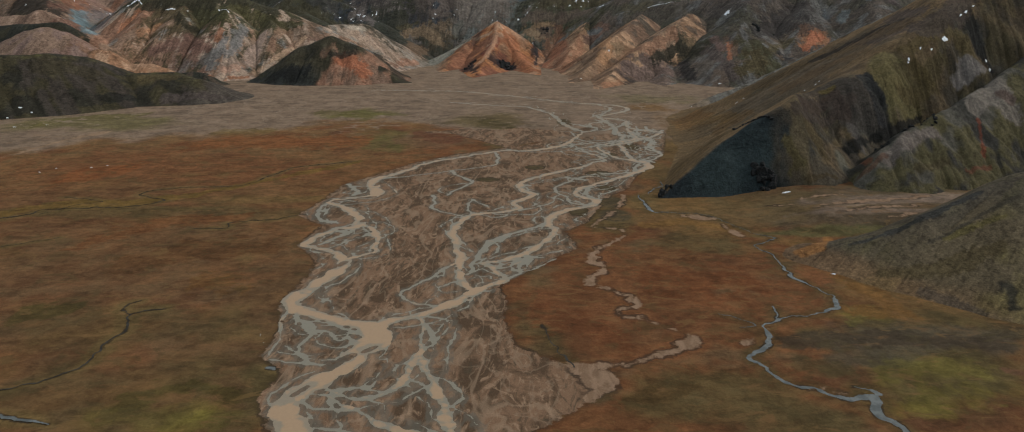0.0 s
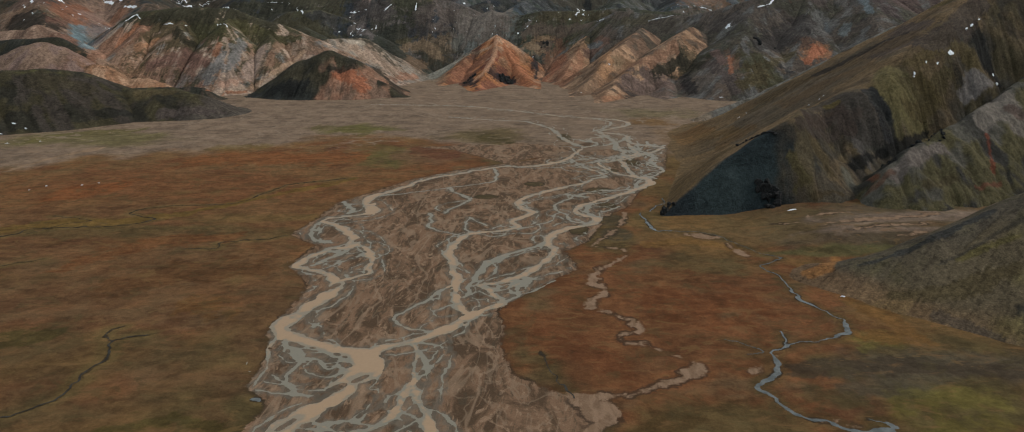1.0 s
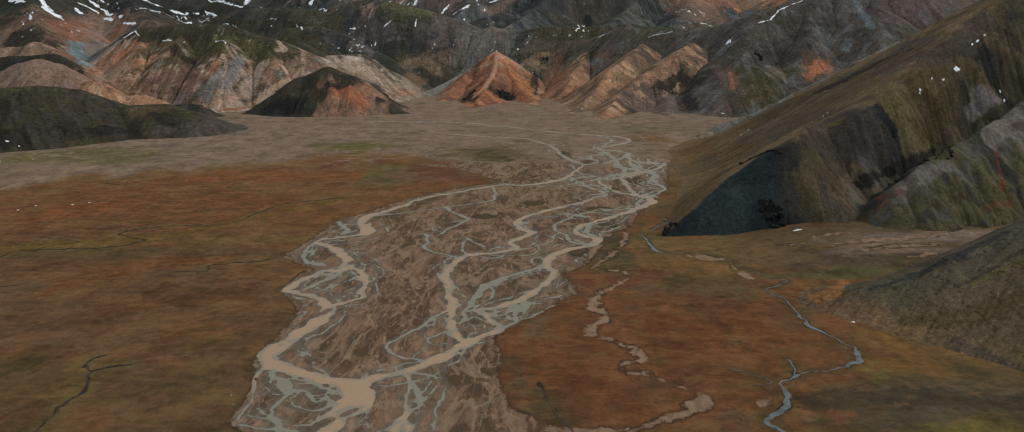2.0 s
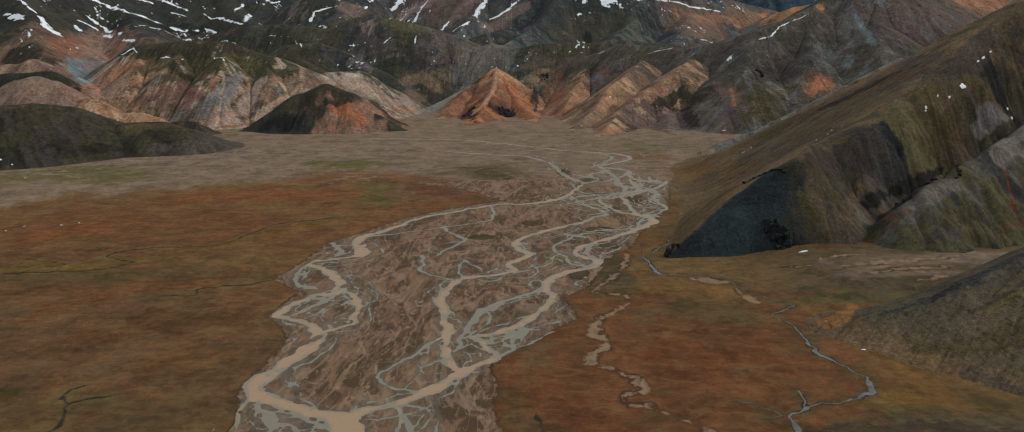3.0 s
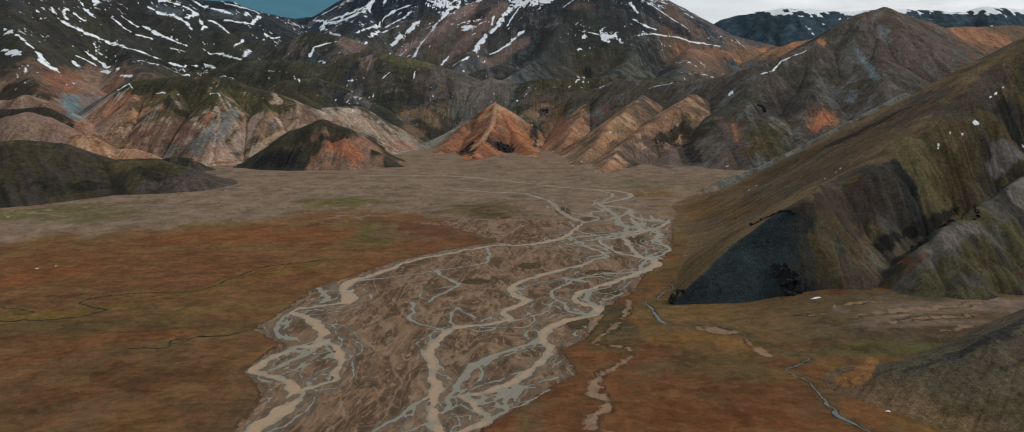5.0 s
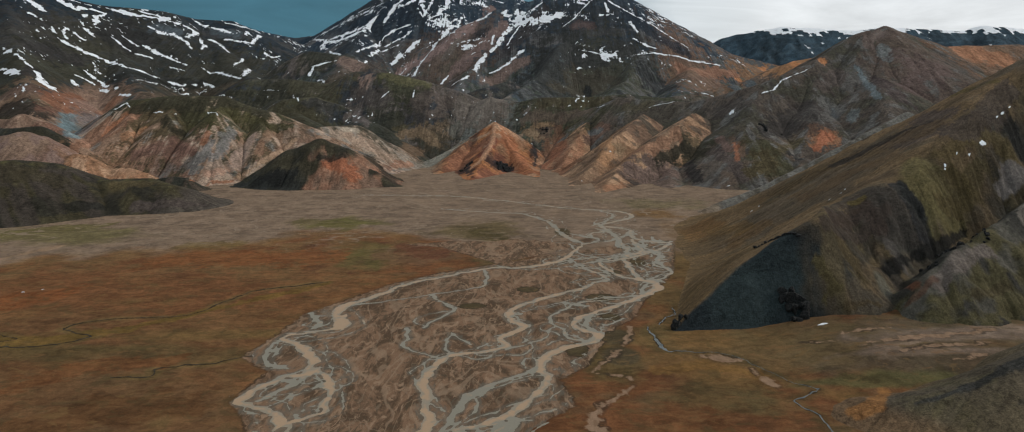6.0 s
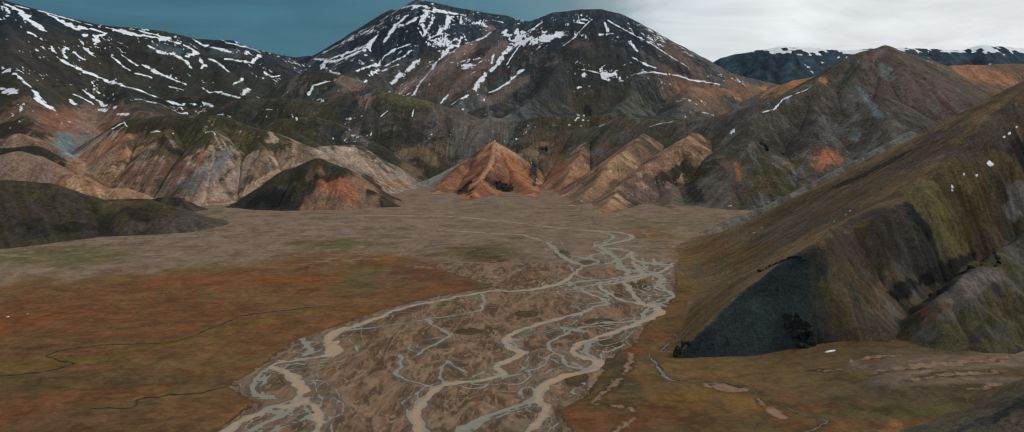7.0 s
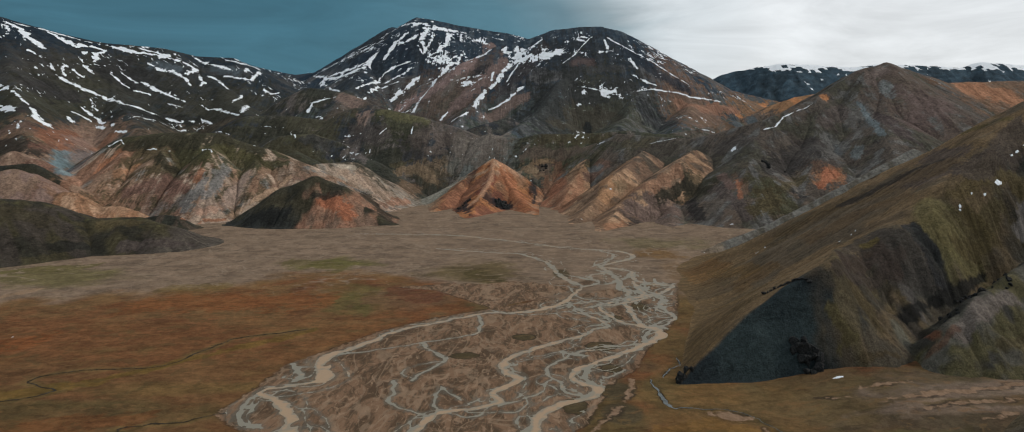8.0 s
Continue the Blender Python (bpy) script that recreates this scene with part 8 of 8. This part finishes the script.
snow_streak([(-243, 2291, 8.2), (-261, 2239, 14.1), (-272, 2209, 11.9), (-278, 2141, 11.4)])
snow_streak([(-72, 2468, 13.3), (-96, 2441, 19.7), (-133, 2426, 17.4)])
snow_streak([(-18, 2486, 15.7), (-34, 2458, 17.6)])
snow_streak([(19, 2482, 31.3), (25, 2405, 21.6), (-8, 2370, 19.0), (-36, 2289, 20.3), (-49, 2244, 17.8), (-74, 2209, 19.5), (-95, 2150, 22.7), (-106, 2089, 14.6)])
snow_streak([(-58, 2315, 10.3), (-62, 2263, 10.0)])
snow_streak([(28, 2382, 10.6), (1, 2309, 8.2), (-17, 2256, 6.0)])
snow_streak([(27, 2204, 15.5), (-16, 2136, 15.0), (-60, 2104, 9.2)])
snow_streak([(-111, 2053, 10.8), (-134, 2010, 14.1), (-156, 1995, 10.5)])
snow_streak([(-528, 1975, 22.3), (-529, 2027, 13.4), (-506, 2033, 9.5), (-483, 2042, 4.8)])
snow_streak([(-623, 2478, 21.1), (-591, 2416, 11.4)])
snow_streak([(-568, 2366, 6.7), (-497, 2201, 8.2)])
snow_streak([(-409, 2038, 7.4), (-420, 2193, 8.1)])
snow_streak([(-721, 2221, 17.5), (-696, 2202, 17.2), (-684, 2236, 10.9)])
snow_streak([(-488, 1920, 7.2), (-455, 1847, 8.5)])
snow_streak([(-489, 1708, 5.6), (-449, 1610, 4.5)])
snow_streak([(-557, 1715, 3.3), (-501, 1722, 2.4)])
snow_streak([(-130, 2307, 6.2), (-164, 2285, 6.1)])
snow_streak([(-193, 2071, 9.1), (-178, 2115, 5.6)])
snow_streak([(-215, 1697, 3.7), (-215, 1673, 2.2)])
snow_streak([(-283, 1658, 3.0), (-269, 1680, 2.2)])
snow_streak([(-73, 2828, 10.2), (-37, 2831, 10.2)])
snow_streak([(41, 1512, 0.8), (47, 1471, 1.0), (49, 1442, 1.0), (43, 1379, 0.7)])
snow_streak([(-475, 2469, 35.2), (-511, 2440, 39.3), (-583, 2472, 31.1)])
snow_streak([(-466, 2569, 20.6), (-479, 2492, 31.1)])
snow_streak([(-367, 2772, 17.3), (-296, 2775, 24.6), (-204, 2802, 17.3)])
snow_streak([(-304, 2740, 21.9), (-318, 2658, 21.2), (-299, 2593, 11.5)])
snow_streak([(-369, 2703, 14.4), (-413, 2611, 18.6), (-419, 2538, 11.3)])


def build_upland():
    xs = np.concatenate([-growing(1499, 4, 28, 1.12)[::-1], np.arange(-1499, -1000, 3.5), np.arange(-1000, 700, 2.0), np.arange(700, 1230, 3.5), growing(1228, 3.5, 32, 1.12)])
    ys = np.concatenate([np.arange(1040, 1560, 2.0), np.arange(1560, 1900, 3.0), np.arange(1900, 2900, 5.0), growing(2895, 5, 12, 1.2)])
    strength = np.full(len(UPLAND), 0.010)
    strength[[TWIN, LONG_SIDE]], strength[[DARK_RIDGE, FOOTHILLS, BENCH]], strength[[DOME, SADDLE, TONGUE, BACK, KNOLL, MOSS_RIDGE]] = 0.005, 0.008, 0.006
    strength[[WALL, CONE, RAVINE, SPURS]] = 0.014
    h = Slope(xs, ys, upland, 14, lambda owner: strength[owner], 3.5, 2.0, 300)
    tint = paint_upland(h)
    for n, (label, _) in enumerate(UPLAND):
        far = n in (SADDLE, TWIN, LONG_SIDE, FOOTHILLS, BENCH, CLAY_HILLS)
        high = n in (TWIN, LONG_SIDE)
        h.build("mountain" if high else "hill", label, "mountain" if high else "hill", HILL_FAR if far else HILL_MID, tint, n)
    fine = Finer(h, 1300)
    cover = snow_cover(fine)
    for n, label in ((TWIN, "old white snow in long streaks on the twin-peaked mountain"), (LONG_SIDE, "old white snow in diagonal streaks on the dark mountainside"), (DARK_RIDGE, "small old snow patches in the gullies of the dark ridge"), (FOOTHILLS, "small old snow patches among the dark foothills"), (WALL, "few small snow patches on the mossy hilltop"), (BENCH, "scattered crumbs of old snow on the mossy bench")):
        if ((fine.owner == n) & (cover > 0)).sum() > 3:
            fine.snow(cover, label, 0.5, n)
    return h


upland_slope = build_upland()

Q_CREST = [(1010, 4280, 250), (1115, 4300, 350), (1207, 4300, 416), (1392, 4300, 448), (1540, 4300, 469), (1914, 4300, 445), (2099, 4300, 462), (2546, 4300, 441), (2655, 4300, 470), (2909, 4300, 450), (3772, 4300, 420)]


def far_mountain(x, y):
    z, s, d = ridge(x, y, Q_CREST, 0.7, 0.62, 30)
    return z, s, d, np.zeros(x.shape, int)


def build_far_mountain():
    h = Slope(np.arange(600, 4300, 16.0), np.arange(3500, 4900, 16.0), far_mountain, 10, 0.02, 20, 8, 230)
    # rock colour shifted to blue to stand for haze over far land
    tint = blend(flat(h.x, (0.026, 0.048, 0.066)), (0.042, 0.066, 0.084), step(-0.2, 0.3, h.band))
    h.build("mountain", "far flat-topped dark mountain, tinted blue with painted haze, with snow along its rim", "mountain", HILL_FAR, dimmed(h, tint))
    h.snow(h.band + 0.5 * fbm(h.x, h.y, 200, 3, 236) + 0.45 * step(380, 462, h.z) + 0.4 * h.ragged + 0.3 * h.fine - 0.31, "snow along the rim of the far mountain", 3.0)


build_far_mountain()


# ---- rocks and lone snow patches ----
def make_rock():
    m = Nodes("black_lava_rock")
    rough = m.noise(0.9, 5, 0.7)
    return m.done(m.mix((0.010, 0.011, 0.012), (0.040, 0.040, 0.038), m.range(rough, 0.35, 0.7)), 0.9, rough, 0.5, 0.2)


ROCK = make_rock()


def hill_height(slope, x, y):
    """The height of a built slope at one place."""
    i = int(np.clip(np.searchsorted(slope.x[0], x) - 1, 0, slope.x.shape[1] - 2))
    j = int(np.clip(np.searchsorted(slope.y[:, 0], y) - 1, 0, slope.x.shape[0] - 2))
    u = np.clip((x - slope.x[0, i]) / (slope.x[0, i + 1] - slope.x[0, i]), 0, 1)
    v = np.clip((y - slope.y[j, 0]) / (slope.y[j + 1, 0] - slope.y[j, 0]), 0, 1)
    z = slope.z[j : j + 2, i : i + 2]
    return float((z[0, 0] * (1 - u) + z[0, 1] * u) * (1 - v) + (z[1, 0] * (1 - u) + z[1, 1] * u) * v)


def part(name, bm, material, parent, label=""):
    mesh = bpy.data.meshes.new(name)
    bm.to_mesh(mesh)
    bm.free()
    mesh.materials.append(material)
    ob = new(name, mesh)
    ob.parent = parent
    return tagged(ob, label)


def rock_shape(size, seed):
    """A jagged block: a ball whose sides are cut and roughened."""
    rng = random.Random(seed)
    bm = bmesh.new()
    bmesh.ops.create_icosphere(bm, subdivisions=3, radius=1.0)
    cuts = [(Vector((rng.gauss(0, 1), rng.gauss(0, 1), rng.gauss(0, 0.7))).normalized(), rng.uniform(0.45, 0.8)) for _ in range(9)]
    for v in bm.verts:
        for way, far in cuts:
            over = v.co.dot(way) - far
            if over > 0:
                v.co -= way * over
        v.co += v.co.normalized() * 0.16 * noise.fractal(v.co * 2.3 + Vector((seed, 0, 0)), 1.0, 2.0, 4)
        v.co = Vector((v.co.x * size[0], v.co.y * size[1], v.co.z * size[2]))
    return bm


def rock_outcrop(places, label, seed, slope=None):
    """A cluster of blocks that stands out of the slope; places: x, y and the block's half sizes."""
    slope = slope or black_slope
    x0, y0 = places[0][0], places[0][1]
    base = new("rock_outcrop")
    base.location = (x0, y0, hill_height(slope, x0, y0))
    for n, (x, y, a, b, c) in enumerate(places):
        rock = part("rock", rock_shape((1.5 * a, 1.5 * b, 1.35 * c), seed + n), ROCK, base)
        rock.location = Vector((x, y, hill_height(slope, x, y) + 0.15 * c)) - base.location
        rock.rotation_euler = (0.3 * math.sin(seed + n), 0.3 * math.cos(2.1 * n), 1.7 * n)
    return tagged(base, label, "rock")


rock_outcrop([(186, 521, 3.4, 2.6, 4.0), (182, 524, 2.8, 2.4, 3.0), (190, 518, 3.4, 2.6, 4.2), (187, 517, 3.0, 2.4, 3.2), (193, 514, 3.2, 2.4, 3.4), (184, 518, 2.6, 2.2, 2.6), (190, 513, 2.8, 2.2, 2.6), (195, 517, 2.6, 2.2, 3.4), (180, 521, 2.2, 1.8, 2.2), (188, 524, 2.4, 2.0, 3.0), (196, 512, 2.2, 1.8, 2.2), (192, 521, 2.4, 2.0, 3.0), (186, 513, 2.0, 1.8, 1.8)], "jagged black lava outcrop jutting from the dark hillside", 3)
rock_outcrop([(112, 511, 2.4, 2.0, 3.0), (109, 508, 1.8, 1.6, 1.8), (115, 515, 1.8, 1.6, 2.4), (110, 514, 1.4, 1.3, 1.8), (118, 512, 1.4, 1.2, 1.6)], "low broken black rocks at the toe of the lava face", 31)
rock_outcrop([(176.5 + 1.7 * k, float(np.interp(176.5 + 1.7 * k, (177, 186, 200), (562, 554, 546))), 1.7, 1.0, 0.75 + 0.2 * math.sin(5 * k)) for k in range(14)], "thin black rock ledge along the rim of the lava face", 57)


def scattered(x, y, reach, count, size, seed):
    """Blocks strewn round one place."""
    rng = random.Random(seed)
    rows = []
    for k in range(count):
        a = size * rng.uniform(0.5, 1.1)
        rows.append((x + reach * rng.gauss(0, 0.5), y + 1.6 * reach * rng.gauss(0, 0.5), a, a * rng.uniform(0.7, 1.0), a * rng.uniform(0.7, 1.1)))
    return rows


for place, label in (
    ((-20, 1338, 9, 12, 3.6, 5), "dark rock outcrop on the red rhyolite cone"),
    ((-4, 1342, 8, 12, 3.8, 6), "large dark rock outcrop at the foot of the red cone"),
    ((-74, 1345, 6, 8, 2.8, 7), "small dark rocks on the flank of the red cone"),
    ((-84, 1318, 4, 6, 2.2, 8), "small dark rocks at the base of the red cone"),
    ((72, 1546, 12, 12, 2.8, 9), "brown rock outcrops above the orange ravine"),
    ((424, 1275, 14, 10, 2.8, 10), "black rock ledge high on the dark ridge"),
):
    rock_outcrop(scattered(*place), label, place[-1], upland_slope)
for place, label in (
    ((283, 538, 6, 10, 1.3, 21), "broken dark rocks in the gully of the black hill"),
    ((303, 549, 7, 14, 1.7, 22), "jagged dark rock ledge above the gully"),
    ((318, 582, 6, 9, 1.6, 23), "dark rocks at the head of the gully"),
    ((328, 558, 6, 9, 1.4, 24), "low dark rock ledge on the grey rib"),
):
    rock_outcrop(scattered(*place), label, place[-1])


def snow_patch(height, x0, y0, length, width, turn, seed):
    """A thin lens of old snow that lies on the ground, with an uneven rim."""
    rings, spokes = 5, 26
    c, s = math.cos(radians(turn)), math.sin(radians(turn))
    rows = []
    for i in range(rings + 1):
        r = i / rings
        for j in range(spokes):
            a = 2 * math.pi * j / spokes
            rim = 1 + 0.45 * noise.noise(Vector((1.6 * math.cos(a) + seed, 1.6 * math.sin(a), 0)))
            u, v = r * rim * length / 2 * math.cos(a), r * rim * width / 2 * math.sin(a)
            x, y = x0 + u * c - v * s, y0 + u * s + v * c
            rows.append((x, y, height(x, y) + 0.12 + 0.35 * (1 - r * r)))
    bm = bmesh.new()
    verts = [bm.verts.new(p) for p in rows]
    for i in range(rings):
        for j in range(spokes):
            k = (j + 1) % spokes
            bm.faces.new((verts[i * spokes + j], verts[(i + 1) * spokes + j], verts[(i + 1) * spokes + k], verts[i * spokes + k]))
    bmesh.ops.remove_doubles(bm, verts=bm.verts, dist=0.01)
    ob = part("snow_patch", bm, SNOW, None)
    return tagged(ob, "small white patch of old snow on the bare slope", "snow patch", "snow patches on the near hills")


def on_black_hill(x, y):
    return hill_height(black_slope, x, y) + 0.3


def on_floor(x, y):
    z, _ = ground_height(np.array([[x]], float), np.array([[y]], float))
    return float(z[0, 0])


def on_either(x, y):
    return max(on_floor(x, y), on_black_hill(x, y))


def on_left_hill(x, y):
    return max(on_floor(x, y), hill_height(left_slope, x, y)) + 0.3


def on_upland(x, y):
    return max(on_floor(x, y), hill_height(upland_slope, x, y)) + 0.4


def on_spur(x, y):
    z, _, _, _ = spur(np.array([[x]], float), np.array([[y]], float))
    return max(on_floor(x, y), float(apron(z, 2.2)[0, 0])) + 0.4


PATCHES = (
    (on_floor, 199, 500, 7, 2.4, 8), (on_either, 234, 925, 9, 4, 40), (on_spur, 174, 360, 2.6, 1.2, 0), (on_black_hill, 386, 658, 6, 3.0, 20), (on_black_hill, 371, 650, 2.4, 1.4, 30), (on_black_hill, 361, 650, 2.0, 1.0, 60), (on_black_hill, 348, 642, 2.4, 1.6, 70), (on_black_hill, 347, 640, 1.6, 1.0, 10),
    (on_black_hill, 284, 670, 1.4, 0.9, 20), (on_black_hill, 279, 666, 1.6, 0.8, 20), (on_black_hill, 269, 664, 1.4, 0.8, 20), (on_black_hill, 247, 768, 1.4, 0.9, 20), (on_black_hill, 239, 764, 1.6, 0.9, 20), (on_black_hill, 237, 762, 1.2, 0.8, 20),
    (on_left_hill, -582, 847, 4.0, 2.2, 20), (on_left_hill, -585, 826, 3.2, 1.8, 0), (on_left_hill, -568, 845, 3.4, 1.4, 160), (on_floor, -544, 776, 4.0, 1.6, 5), (on_floor, -516, 788, 2.4, 1.2, 0),
    (on_floor, -393, 579, 1.6, 1.0, 0), (on_floor, -387, 592, 1.8, 1.0, 30), (on_floor, -359, 595, 2.4, 1.2, 10), (on_floor, -349, 602, 1.6, 0.9, 40),
    (on_black_hill, 420, 648, 3.0, 1.6, 70), (on_black_hill, 421, 642, 2.4, 1.4, 40), (on_black_hill, 408, 678, 3.0, 1.2, 30), (on_black_hill, 414, 681, 3.6, 1.4, 30), (on_black_hill, 422, 685, 3.0, 1.2, 30),
    (on_upland, 169, 1284, 3.4, 2.4, 0), (on_upland, 321, 1120, 5.0, 2.0, 0), (on_upland, 112, 1181, 2.6, 1.8, 0),
)
for n, (surface, x, y, length, width, turn) in enumerate(PATCHES):
    snow_patch(surface, x, y, length, width, turn, 5.3 * n)
